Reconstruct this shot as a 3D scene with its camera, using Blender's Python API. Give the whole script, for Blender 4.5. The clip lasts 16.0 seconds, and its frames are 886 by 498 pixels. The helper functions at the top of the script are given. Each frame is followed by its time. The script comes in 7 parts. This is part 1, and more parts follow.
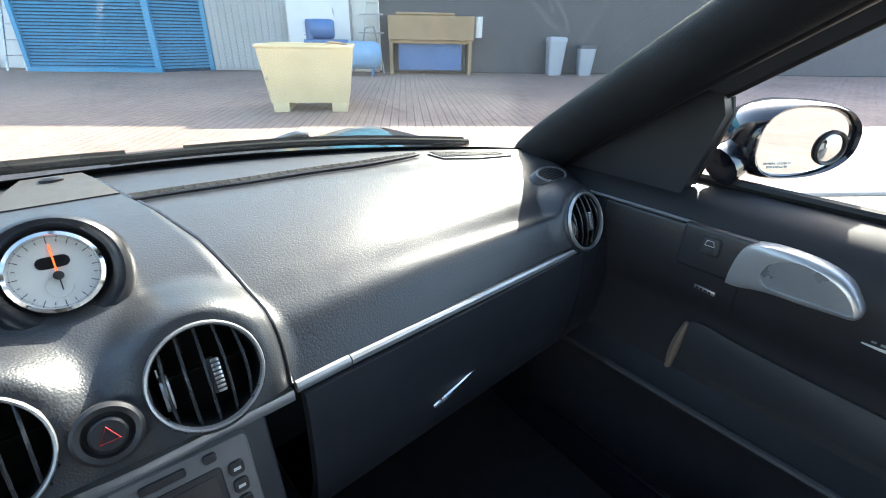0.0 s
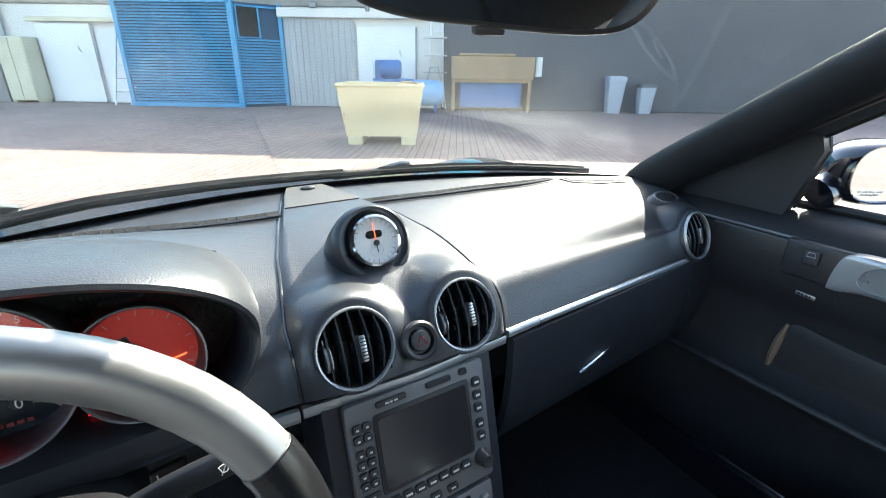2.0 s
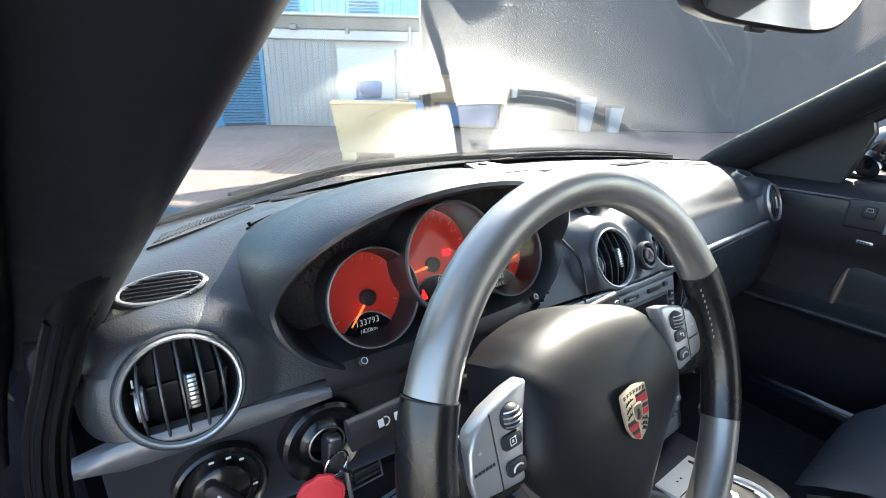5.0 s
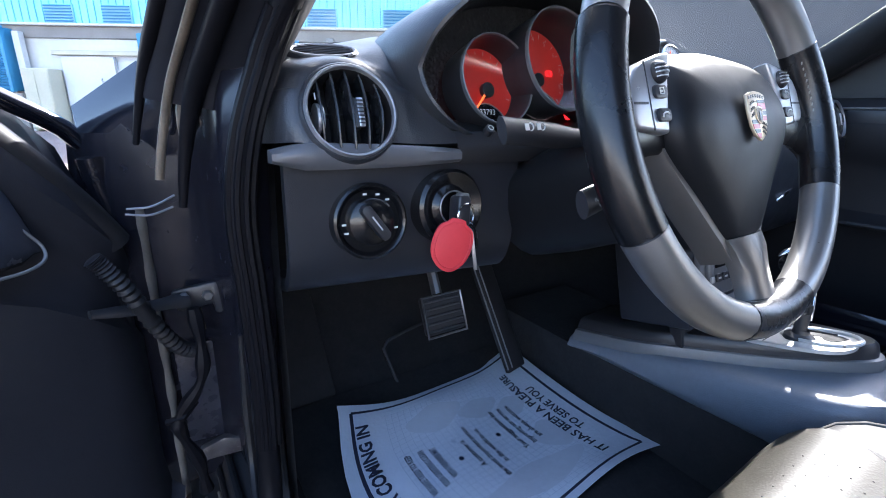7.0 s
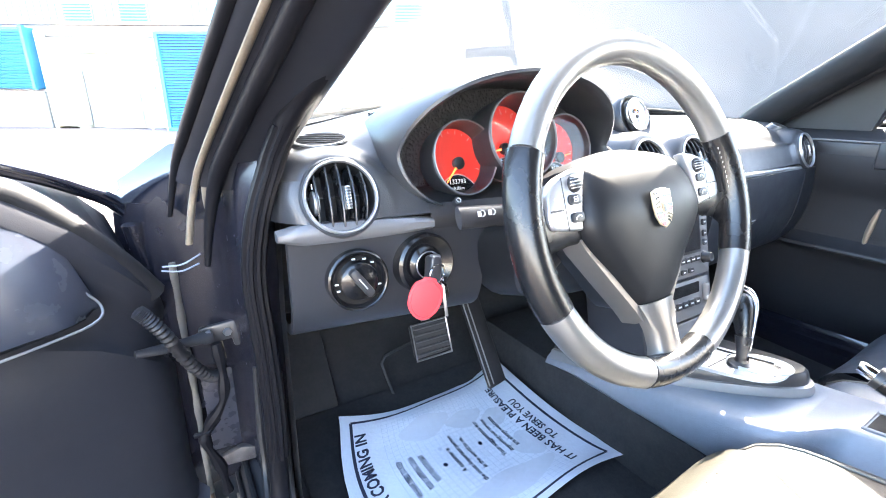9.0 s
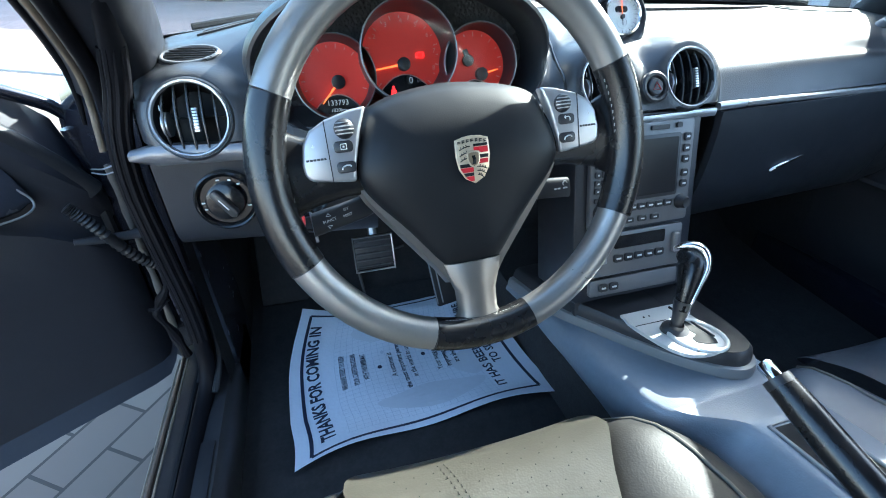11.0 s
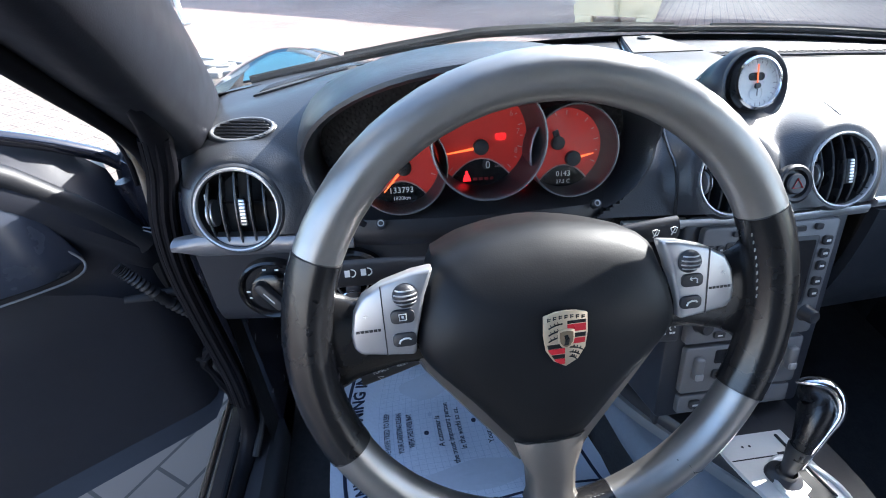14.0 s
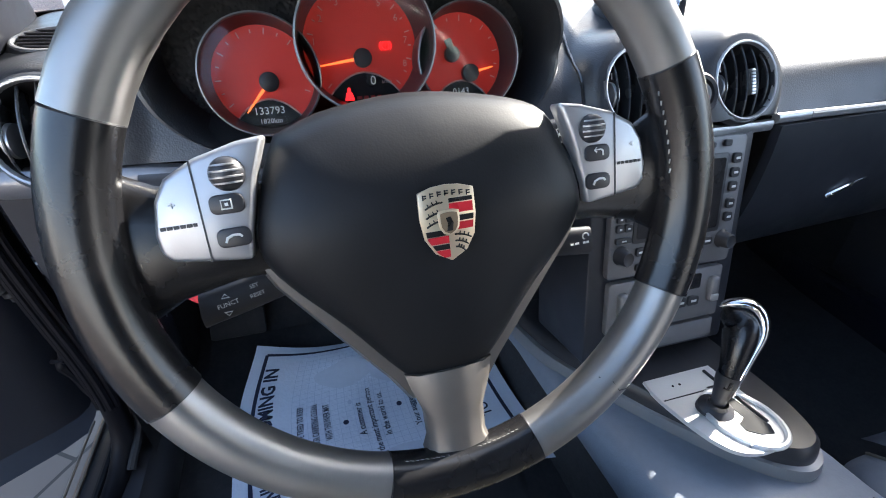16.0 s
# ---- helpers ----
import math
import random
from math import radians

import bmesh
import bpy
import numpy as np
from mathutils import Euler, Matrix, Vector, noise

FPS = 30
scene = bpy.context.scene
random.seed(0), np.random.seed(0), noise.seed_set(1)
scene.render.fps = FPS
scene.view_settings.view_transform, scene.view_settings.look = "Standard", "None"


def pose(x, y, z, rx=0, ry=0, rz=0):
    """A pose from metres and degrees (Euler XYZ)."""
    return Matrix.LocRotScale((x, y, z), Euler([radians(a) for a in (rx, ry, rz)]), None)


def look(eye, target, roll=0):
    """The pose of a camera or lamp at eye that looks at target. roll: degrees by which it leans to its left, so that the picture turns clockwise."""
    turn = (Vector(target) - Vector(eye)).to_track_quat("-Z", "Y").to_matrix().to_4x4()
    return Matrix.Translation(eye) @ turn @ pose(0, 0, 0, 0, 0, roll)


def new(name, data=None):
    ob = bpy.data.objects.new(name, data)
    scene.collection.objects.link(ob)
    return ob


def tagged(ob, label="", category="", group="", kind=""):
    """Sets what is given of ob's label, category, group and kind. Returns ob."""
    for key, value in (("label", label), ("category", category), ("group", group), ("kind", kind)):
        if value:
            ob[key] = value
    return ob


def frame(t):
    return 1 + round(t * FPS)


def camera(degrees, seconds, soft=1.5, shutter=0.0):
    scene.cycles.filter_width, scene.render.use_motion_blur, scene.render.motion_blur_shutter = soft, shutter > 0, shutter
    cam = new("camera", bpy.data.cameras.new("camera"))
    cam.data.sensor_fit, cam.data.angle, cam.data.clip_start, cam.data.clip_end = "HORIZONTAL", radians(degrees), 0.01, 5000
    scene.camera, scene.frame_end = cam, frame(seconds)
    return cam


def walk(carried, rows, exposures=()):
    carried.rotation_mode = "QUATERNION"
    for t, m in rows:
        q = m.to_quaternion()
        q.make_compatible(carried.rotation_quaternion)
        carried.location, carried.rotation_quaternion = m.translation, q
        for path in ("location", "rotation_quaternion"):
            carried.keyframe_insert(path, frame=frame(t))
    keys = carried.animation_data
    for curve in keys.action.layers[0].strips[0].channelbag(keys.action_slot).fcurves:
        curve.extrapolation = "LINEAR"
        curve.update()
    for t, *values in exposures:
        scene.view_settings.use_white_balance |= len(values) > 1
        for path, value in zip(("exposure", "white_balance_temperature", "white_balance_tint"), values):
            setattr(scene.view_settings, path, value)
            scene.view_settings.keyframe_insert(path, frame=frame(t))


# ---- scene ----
cam = camera(88.7, 16.0, 1.0)
PATH = [
    (0, (0.035, 0.006, 0.997), (1.172, 1.403, 0.128), 1.0),
    (0.5, (-0.005, -0.006, 1.017), (1.018, 1.475, 0.147), 0.5),
    (1, (-0.059, -0.02, 1.029), (0.923, 1.49, 0.161), 0.5),
    (1.5, (-0.129, -0.022, 1.016), (0.869, 1.533, 0.251), 1.0),
    (2, (-0.205, -0.042, 1.018), (0.798, 1.522, 0.277), 0.9),
    (2.5, (-0.269, -0.041, 1.025), (0.759, 1.523, 0.32), 0.8),
    (3, (-0.347, -0.006, 1.028), (0.772, 1.51, 0.356), 1.2),
    (3.2, (-0.396, 0.012, 1.036), (0.751, 1.511, 0.373), 1.4),
    (5.3, (-0.645, -0.01, 0.946), (0.482, 1.507, 0.292), 1.1),
    (5.5, (-0.664, -0.019, 0.929), (0.448, 1.519, 0.296), 1.2),
    (6, (-0.699, -0.037, 0.884), (0.386, 1.523, 0.259), 1.1),
    (6.5, (-0.749, -0.042, 0.843), (0.324, 1.532, 0.232), 1.1),
    (7, (-0.77, -0.052, 0.745), (0.288, 1.542, 0.161), 1.1),
    (7.5, (-0.78, -0.06, 0.717), (0.279, 1.538, 0.145), 1.2),
    (8, (-0.78, -0.063, 0.748), (0.281, 1.531, 0.169), 1.1),
    (8.5, (-0.782, -0.078, 0.801), (0.272, 1.512, 0.199), 1.1),
    (9, (-0.773, -0.138, 0.848), (0.233, 1.475, 0.229), 0.7),
    (9.5, (-0.723, -0.188, 0.878), (0.132, 1.504, 0.241), -0.4),
    (10, (-0.62, -0.208, 0.888), (0.118, 1.443, 0.033), -0.1),
    (10.2, (-0.572, -0.229, 0.888), (0.118, 1.388, -0.066), -0.0),
    (12.3, (-0.425, -0.208, 0.91), (-0.254, 1.457, -0.186), 0.5),
    (12.5, (-0.421, -0.201, 0.914), (-0.26, 1.462, -0.185), 0.6),
    (13, (-0.435, -0.158, 0.931), (-0.28, 1.499, -0.179), 0.8),
    (13.5, (-0.441, -0.095, 0.935), (-0.279, 1.552, -0.188), 0.6),
    (14, (-0.447, -0.074, 0.975), (-0.223, 1.554, -0.165), -0.4),
    (14.5, (-0.459, -0.081, 0.995), (-0.005, 1.498, -0.144), -0.3),
    (15, (-0.476, -0.112, 0.987), (0.146, 1.417, -0.142), 0.4),
    (15.5, (-0.452, -0.11, 0.903), (0.207, 1.42, -0.204), 0.6),
    (16, (-0.398, -0.069, 0.869), (0.087, 1.529, -0.233), 0.8),
]
EXPO = [(0, 2.65, 6700, 2), (1.5, 2.65, 6600, 1), (3.2, 2.6, 6500, 4), (5.5, 2.77, 6800, 5), (6.0, 2.6, 6900, 8), (7.0, 2.65, 5900, 13), (7.5, 2.75, 5600, 13), (8.0, 3.6, 5900, 9), (8.5, 4.2, 6500, 9), (9.0, 4.62, 6900, 10), (9.6, 3.48, 6700, 5), (10.2, 3.15, 6200, -4), (12.5, 2.7, 5500, 6), (13.5, 2.63, 5900, 10), (14.5, 2.65, 6050, 9), (16, 2.75, 6500, 10)]
walk(cam, [(t, look(eye, target, roll)) for t, eye, target, roll in PATH], EXPO)

# ---- light: clear sky, high sun to the right and ahead of the car ----
SUN = Vector((0.735, 0.375, 0.565)).normalized()
world = bpy.data.worlds.new("sky")
scene.world = world
world.use_nodes = True
wn = world.node_tree
bg = wn.nodes["Background"]
sky = wn.nodes.new("ShaderNodeTexSky")
sky.sky_type, sky.sun_disc = "NISHITA", False
sky.sun_elevation = math.asin(SUN.z)
sky.sun_rotation = math.atan2(SUN.x, SUN.y)
sky.air_density, sky.dust_density, sky.ozone_density = 1.0, 2.0, 1.0
wn.links.new(sky.outputs[0], bg.inputs[0])
bg.inputs[1].default_value = 0.15
sun = new("sun", bpy.data.lights.new("sun", "SUN"))
sun.data.energy, sun.data.angle, sun.data.color = 4.0, radians(0.53), (1.0, 0.95, 0.87)
sun.matrix_world = look(SUN * 50, (0, 0, 0))


# ---- materials ----
def material(name, color, rough=0.5, metal=0.0, vary=0.15, vscale=8.0, grain=0.0, gscale=300.0, cells=False, spec=0.5, coat=0.0, emit=None, glow=0.0, rvary=0.12, island=0.0, second=None):
    """A principled surface: colour broken up at two scales, uneven gloss, fine relief."""
    m = bpy.data.materials.new(name)
    m.use_nodes = True
    nt = m.node_tree
    b = nt.nodes["Principled BSDF"]
    b.inputs["Metallic"].default_value = metal
    b.inputs["Specular IOR Level"].default_value = spec
    b.inputs["Coat Weight"].default_value = coat
    b.inputs["Coat Roughness"].default_value = 0.05
    co = nt.nodes.new("ShaderNodeTexCoord").outputs["Object"]

    def noise_tex(scale, detail=4.0):
        n = nt.nodes.new("ShaderNodeTexNoise")
        n.inputs["Scale"].default_value, n.inputs["Detail"].default_value = scale, detail
        nt.links.new(co, n.inputs["Vector"])
        return n.outputs["Fac"]

    big, fine = noise_tex(vscale), noise_tex(vscale * 14, 2.0)
    add = nt.nodes.new("ShaderNodeMath")
    add.operation = "MULTIPLY_ADD"
    nt.links.new(fine, add.inputs[0])
    add.inputs[1].default_value = 0.4
    nt.links.new(big, add.inputs[2])
    fac = add.outputs[0]
    if island:
        isl = nt.nodes.new("ShaderNodeNewGeometry").outputs["Random Per Island"]
        ob = nt.nodes.new("ShaderNodeObjectInfo").outputs["Random"]
        mix0 = nt.nodes.new("ShaderNodeMath")
        mix0.operation = "ADD"
        nt.links.new(isl, mix0.inputs[0])
        nt.links.new(ob, mix0.inputs[1])
        mm = nt.nodes.new("ShaderNodeMath")
        mm.operation = "MULTIPLY_ADD"
        nt.links.new(mix0.outputs[0], mm.inputs[0])
        mm.inputs[1].default_value = island
        nt.links.new(fac, mm.inputs[2])
        fac = mm.outputs[0]
    rng = nt.nodes.new("ShaderNodeMapRange")
    rng.inputs["From Min"].default_value, rng.inputs["From Max"].default_value = 0.35, 1.05 + island
    nt.links.new(fac, rng.inputs["Value"])
    mix = nt.nodes.new("ShaderNodeMix")
    mix.data_type = "RGBA"
    nt.links.new(rng.outputs[0], mix.inputs["Factor"])
    lo = [c * (1 - vary) for c in color]
    hi = [min(1, c * (1 + vary)) for c in (second or color)]
    mix.inputs["A"].default_value, mix.inputs["B"].default_value = (*lo, 1), (*hi, 1)
    nt.links.new(mix.outputs["Result"], b.inputs["Base Color"])
    rr = nt.nodes.new("ShaderNodeMapRange")
    rr.inputs["From Min"].default_value, rr.inputs["From Max"].default_value = 0.3, 0.7
    rr.inputs["To Min"].default_value, rr.inputs["To Max"].default_value = max(0.02, rough * (1 - rvary)), min(1, rough * (1 + rvary))
    nt.links.new(noise_tex(vscale * 4), rr.inputs["Value"])
    nt.links.new(rr.outputs[0], b.inputs["Roughness"])
    if grain:
        bump = nt.nodes.new("ShaderNodeBump")
        bump.inputs["Strength"].default_value, bump.inputs["Distance"].default_value = grain, 0.6 / gscale
        if cells:
            v = nt.nodes.new("ShaderNodeTexVoronoi")
            v.feature = "SMOOTH_F1"
            v.inputs["Scale"].default_value = gscale
            nt.links.new(co, v.inputs["Vector"])
            nt.links.new(v.outputs["Distance"], bump.inputs["Height"])
            bump.invert = True
        else:
            nt.links.new(noise_tex(gscale, 3.0), bump.inputs["Height"])
        nt.links.new(bump.outputs[0], b.inputs["Normal"])
    if emit:
        b.inputs["Emission Color"].default_value = (*emit, 1)
        b.inputs["Emission Strength"].default_value = glow
    return m


def glass(name, tint=(1, 1, 1), ior=1.5, dust_veil=0.0):
    m = bpy.data.materials.new(name)
    m.use_nodes = True
    nt = m.node_tree
    out = nt.nodes["Material Output"]
    nt.nodes.remove(nt.nodes["Principled BSDF"])
    t, g, f, mx, pw, ma = (nt.nodes.new("ShaderNode" + k) for k in ("BsdfTransparent", "BsdfGlossy", "LayerWeight", "MixShader", "Math", "Math"))
    t.inputs[0].default_value = (*tint, 1)
    g.inputs["Roughness"].default_value = 0.015
    f0 = ((ior - 1) / (ior + 1)) ** 2
    f.inputs[0].default_value = 0.5
    pw.operation, pw.inputs[1].default_value = "POWER", 5.0
    ma.operation, ma.inputs[1].default_value, ma.inputs[2].default_value = "MULTIPLY_ADD", 1 - f0, f0
    nt.links.new(f.outputs["Facing"], pw.inputs[0])
    nt.links.new(pw.outputs[0], ma.inputs[0])
    nt.links.new(ma.outputs[0], mx.inputs[0])
    nt.links.new(t.outputs[0], mx.inputs[1])
    nt.links.new(g.outputs[0], mx.inputs[2])
    last = mx.outputs[0]
    if dust_veil:
        # a thin uneven film: some dust, plus haze added for the veil of glare
        no, rg, df, mx2 = (nt.nodes.new("ShaderNode" + k) for k in ("TexNoise", "MapRange", "BsdfDiffuse", "MixShader"))
        no.inputs["Scale"].default_value, no.inputs["Detail"].default_value = 3.0, 6.0
        rg.inputs["From Min"].default_value, rg.inputs["From Max"].default_value = 0.3, 0.7
        rg.inputs["To Min"].default_value, rg.inputs["To Max"].default_value = dust_veil * 0.5, dust_veil * 1.5
        df.inputs["Color"].default_value = (0.72, 0.70, 0.64, 1)
        nt.links.new(no.outputs["Fac"], rg.inputs["Value"])
        nt.links.new(rg.outputs[0], mx2.inputs[0])
        nt.links.new(last, mx2.inputs[1])
        nt.links.new(df.outputs[0], mx2.inputs[2])
        last = mx2.outputs[0]
    nt.links.new(last, out.inputs["Surface"])
    return m


DASH = material("dash_leather", (0.030, 0.032, 0.037), 0.37, vary=0.15, grain=0.26, gscale=640, cells=True, spec=0.55)
DASH_LOW = material("dash_lower_vinyl", (0.019, 0.021, 0.027), 0.42, vary=0.15, grain=0.16, gscale=950, cells=True)
BLACK = material("black_plastic", (0.022, 0.022, 0.025), 0.40, grain=0.12, gscale=900)
SOFTBLACK = material("soft_black_trim", (0.022, 0.023, 0.027), 0.55, grain=0.3, gscale=500, cells=True)
RUBBER = material("rubber_seal", (0.015, 0.015, 0.017), 0.50, spec=0.35, grain=0.1, gscale=400)
LEATHER = material("black_leather", (0.009, 0.009, 0.010), 0.27, grain=0.08, gscale=1100, cells=True, rvary=0.04)
GLOSS_BLACK = material("gloss_black_plastic", (0.008, 0.008, 0.009), 0.18, vary=0.1)
CARPET = material("black_carpet", (0.018, 0.018, 0.020), 0.95, vary=0.35, vscale=40, grain=0.8, gscale=900)
SILVER = material("satin_silver_paint", (0.42, 0.42, 0.43), 0.34, metal=0.65, vary=0.05, grain=0.05, gscale=900)
SILVER_GREY = material("titanium_grey_paint", (0.20, 0.205, 0.215), 0.42, metal=0.45, vary=0.08, grain=0.06, gscale=900)
RADIO = material("radio_grey_plastic", (0.15, 0.15, 0.155), 0.45, metal=0.3, vary=0.08, grain=0.08, gscale=900)
CHROME = material("chrome", (0.72, 0.72, 0.74), 0.10, metal=1.0, vary=0.03)
ALU = material("brushed_aluminium", (0.62, 0.62, 0.63), 0.28, metal=1.0, vary=0.05, grain=0.08, gscale=1200)
RED_FACE = material("red_dial_face", (0.44, 0.024, 0.018), 0.45, vary=0.12, vscale=20, emit=(0.9, 0.05, 0.03), glow=0.02)
WHITE_FACE = material("pale_dial_face", (0.62, 0.62, 0.60), 0.5, vary=0.05)
LCD = material("dark_display", (0.012, 0.012, 0.013), 0.25, vary=0.05)
SCREEN = material("radio_screen", (0.020, 0.019, 0.020), 0.22, vary=0.1)
DIGIT = material("lit_digits", (0.5, 0.5, 0.5), 0.5, emit=(0.85, 0.85, 0.85), glow=0.03)
LAMP_RED = material("red_warning_lamp", (0.6, 0.02, 0.02), 0.4, emit=(1.0, 0.012, 0.016), glow=0.5)
NEEDLE = material("orange_needle", (0.9, 0.12, 0.03), 0.4, emit=(1.0, 0.14, 0.03), glow=0.35)
MARK = material("white_print", (0.62, 0.62, 0.60), 0.6, vary=0.05)
MARK_DIM = material("faded_print", (0.45, 0.30, 0.28), 0.6, vary=0.05)
HAZARD = material("hazard_red", (0.42, 0.03, 0.03), 0.4)
TAG = material("red_key_tag", (0.60, 0.035, 0.045), 0.55, vary=0.12, grain=0.1, gscale=500)
PAPER = material("paper_mat", (0.62, 0.66, 0.74), 0.8, vary=0.05, vscale=12, grain=0.25, gscale=160)
PAPER_STAIN = material("faded_paper_print", (0.545, 0.58, 0.655), 0.8, vary=0.08)
INK = material("dark_blue_ink", (0.012, 0.018, 0.045), 0.7)
INK_PALE = material("pale_grid_ink", (0.47, 0.52, 0.62), 0.8, vary=0.05)
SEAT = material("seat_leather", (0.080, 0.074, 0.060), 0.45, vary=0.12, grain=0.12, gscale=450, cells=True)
# passenger seat's dark leather, with blue sky light and glare put into its colour
SEAT_SKYLIT = material("seat_leather_skylit", (0.085, 0.098, 0.122), 0.42, spec=0.45, vary=0.12, grain=0.1, gscale=700, cells=True)
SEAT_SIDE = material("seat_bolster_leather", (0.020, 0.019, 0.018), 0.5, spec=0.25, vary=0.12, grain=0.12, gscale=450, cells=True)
STITCH = material("thread", (0.35, 0.34, 0.31), 0.8)
BODY = material("black_car_paint", (0.008, 0.009, 0.014), 0.12, vary=0.1, coat=1.0)
GOLD = material("crest_gold", (0.66, 0.54, 0.38), 0.34, metal=0.6, vary=0.05)
CREST_RED = material("crest_red", (0.50, 0.02, 0.03), 0.3)
CREST_BLACK = material("crest_black", (0.012, 0.012, 0.012), 0.3)
GLASS = glass("windscreen_glass", (0.93, 0.95, 0.94), 1.5, 0.020)
LENS = glass("dial_lens", (0.98, 0.98, 0.98), 1.25)
MIRROR = material("mirror_glass", (0.85, 0.86, 0.87), 0.02, metal=1.0, vary=0.01, rvary=0.0)
WARN = material("pale_mirror_print", (0.75, 0.75, 0.72), 0.6)
HEADLINER = material("dark_headliner", (0.035, 0.034, 0.037), 0.9, vary=0.1, grain=0.5, gscale=800)
STEEL = material("bare_steel", (0.35, 0.35, 0.36), 0.35, metal=0.9, vary=0.2)

GREY_PAVER = material("pale_grey_paver", (0.40, 0.39, 0.37), 0.9, vary=0.16, vscale=3, grain=0.4, gscale=120, island=0.4)
JOINT = material("sand_joint", (0.34, 0.33, 0.31), 0.95, vary=0.2, grain=0.5, gscale=200)
KERB = material("kerb_concrete", (0.38, 0.37, 0.35), 0.9, vary=0.15, grain=0.4, gscale=90)
BLUE = material("blue_sheet_metal", (0.05, 0.26, 0.46), 0.5, vary=0.15, vscale=1.5, grain=0.05, gscale=60)
BLUE_PALE = material("pale_blue_cladding", (0.22, 0.46, 0.58), 0.5, vary=0.12, vscale=0.8)
WHITE_SHEET = material("white_sheet_metal", (0.66, 0.68, 0.70), 0.5, vary=0.08, vscale=1.2)
WHITE_WALL = material("white_render", (0.62, 0.62, 0.60), 0.85, vary=0.1, vscale=0.7, grain=0.2, gscale=40)
GREY_WALL = material("grey_render_wall", (0.108, 0.106, 0.114), 0.85, vary=0.12, vscale=0.6, grain=0.2, gscale=40)
STONE = material("grey_stone_facing", (0.26, 0.245, 0.23), 0.85, vary=0.2, vscale=2, grain=0.3, gscale=50)
CREAM = material("cream_paint", (0.56, 0.53, 0.40), 0.6, vary=0.12, vscale=2)
PLY = material("cream_painted_plywood", (0.66, 0.55, 0.34), 0.7, vary=0.12, vscale=2.5, grain=0.2, gscale=60)
WOOD = material("brown_chipboard", (0.32, 0.22, 0.13), 0.7, vary=0.2, vscale=3)
TANK_BLUE = material("blue_enamel", (0.05, 0.14, 0.34), 0.35, vary=0.2, vscale=4)
BIN_GREY = material("grey_bin_plastic", (0.36, 0.39, 0.45), 0.5, vary=0.1)
BIN_DARK = material("dark_bin_lid", (0.10, 0.10, 0.11), 0.5, vary=0.1)
# near-black faces that paint the shade inside slots, tray and shed window
DARK_VOID = material("unlit_depth", (0.02, 0.02, 0.02), 0.9)


# ---- building blocks ----
def part(name, bm, mat, parent=None, label="", smooth=True, category="", kind="", group=""):
    """Links a bmesh as one mesh object under a thing or a part."""
    me = bpy.data.meshes.new(name)
    bmesh.ops.recalc_face_normals(bm, faces=bm.faces)
    bm.to_mesh(me)
    bm.free()
    if smooth:
        me.shade_smooth()
        me.set_sharp_from_angle(angle=radians(42))
    if mat:
        me.materials.append(mat)
    ob = new(name, me)
    if parent:
        put_under(ob, parent)
    return tagged(ob, label, category, group, kind)


HOME = {}


def put_under(ob, parent):
    ob.parent = parent
    ob.matrix_parent_inverse = HOME.get(parent.name, Matrix.Identity(4)).inverted()


def thing(name, at, label, category, kind="", group=""):
    """An Empty at the thing's base, which parents its parts."""
    ob = new(name)
    ob.empty_display_size = 0.05
    ob.location = at
    HOME[ob.name] = Matrix.Translation(at)
    return tagged(ob, label, category, group, kind)


def mesh(verts, faces):
    bm = bmesh.new()
    vs = [bm.verts.new(v) for v in verts]
    for f in faces:
        try:
            bm.faces.new([vs[i] for i in f])
        except ValueError:
            pass
    return bm


def merged(*bms):
    out = bmesh.new()
    for b in bms:
        me = bpy.data.meshes.new("tmp")
        b.to_mesh(me)
        b.free()
        out.from_mesh(me)
        bpy.data.meshes.remove(me)
    return out


def axes(p, n, up=(0, 0, 1)):
    """A frame at p whose z is n and whose y leans towards up."""
    z = Vector(n).normalized()
    x = Vector(up).cross(z).normalized()
    y = z.cross(x)
    return Matrix.Translation(p) @ Matrix((x, y, z)).transposed().to_4x4()


def bevelled(bm, width, seg=2, angle=30):
    es = [e for e in bm.edges if len(e.link_faces) == 2 and e.calc_face_angle(0) > radians(angle)]
    if width > 0 and es:
        bmesh.ops.bevel(bm, geom=es, offset=width, segments=seg, affect="EDGES", profile=0.5, clamp_overlap=True)
    return bm


def prism(outline, depth, m=Matrix.Identity(4), bevel=0.0, seg=2):
    """An outline in the frame's xy, drawn out along its z."""
    n = len(outline)
    vs = [(x, y, 0) for x, y in outline] + [(x, y, depth) for x, y in outline]
    fs = [list(range(n))[::-1], list(range(n, 2 * n))] + [(i, (i + 1) % n, n + (i + 1) % n, n + i) for i in range(n)]
    bm = mesh(vs, fs)
    bmesh.ops.recalc_face_normals(bm, faces=bm.faces)
    bevelled(bm, bevel, seg)
    bm.transform(m)
    return bm


def rounded(w, h, r, n=5):
    """A rounded rectangle about the origin."""
    out = []
    for cx, cy, a0 in ((w / 2 - r, h / 2 - r, 0), (-w / 2 + r, h / 2 - r, 90), (-w / 2 + r, -h / 2 + r, 180), (w / 2 - r, -h / 2 + r, 270)):
        for i in range(n):
            a = radians(a0 + 90 * i / (n - 1))
            out.append((cx + r * math.cos(a), cy + r * math.sin(a)))
    return out


def box(size, m=Matrix.Identity(4), bevel=0.004, seg=2):
    x, y, z = (s / 2 for s in size)
    return prism([(x, y), (-x, y), (-x, -y), (x, -y)], size[2], m @ Matrix.Translation((0, 0, -z)), bevel, seg)


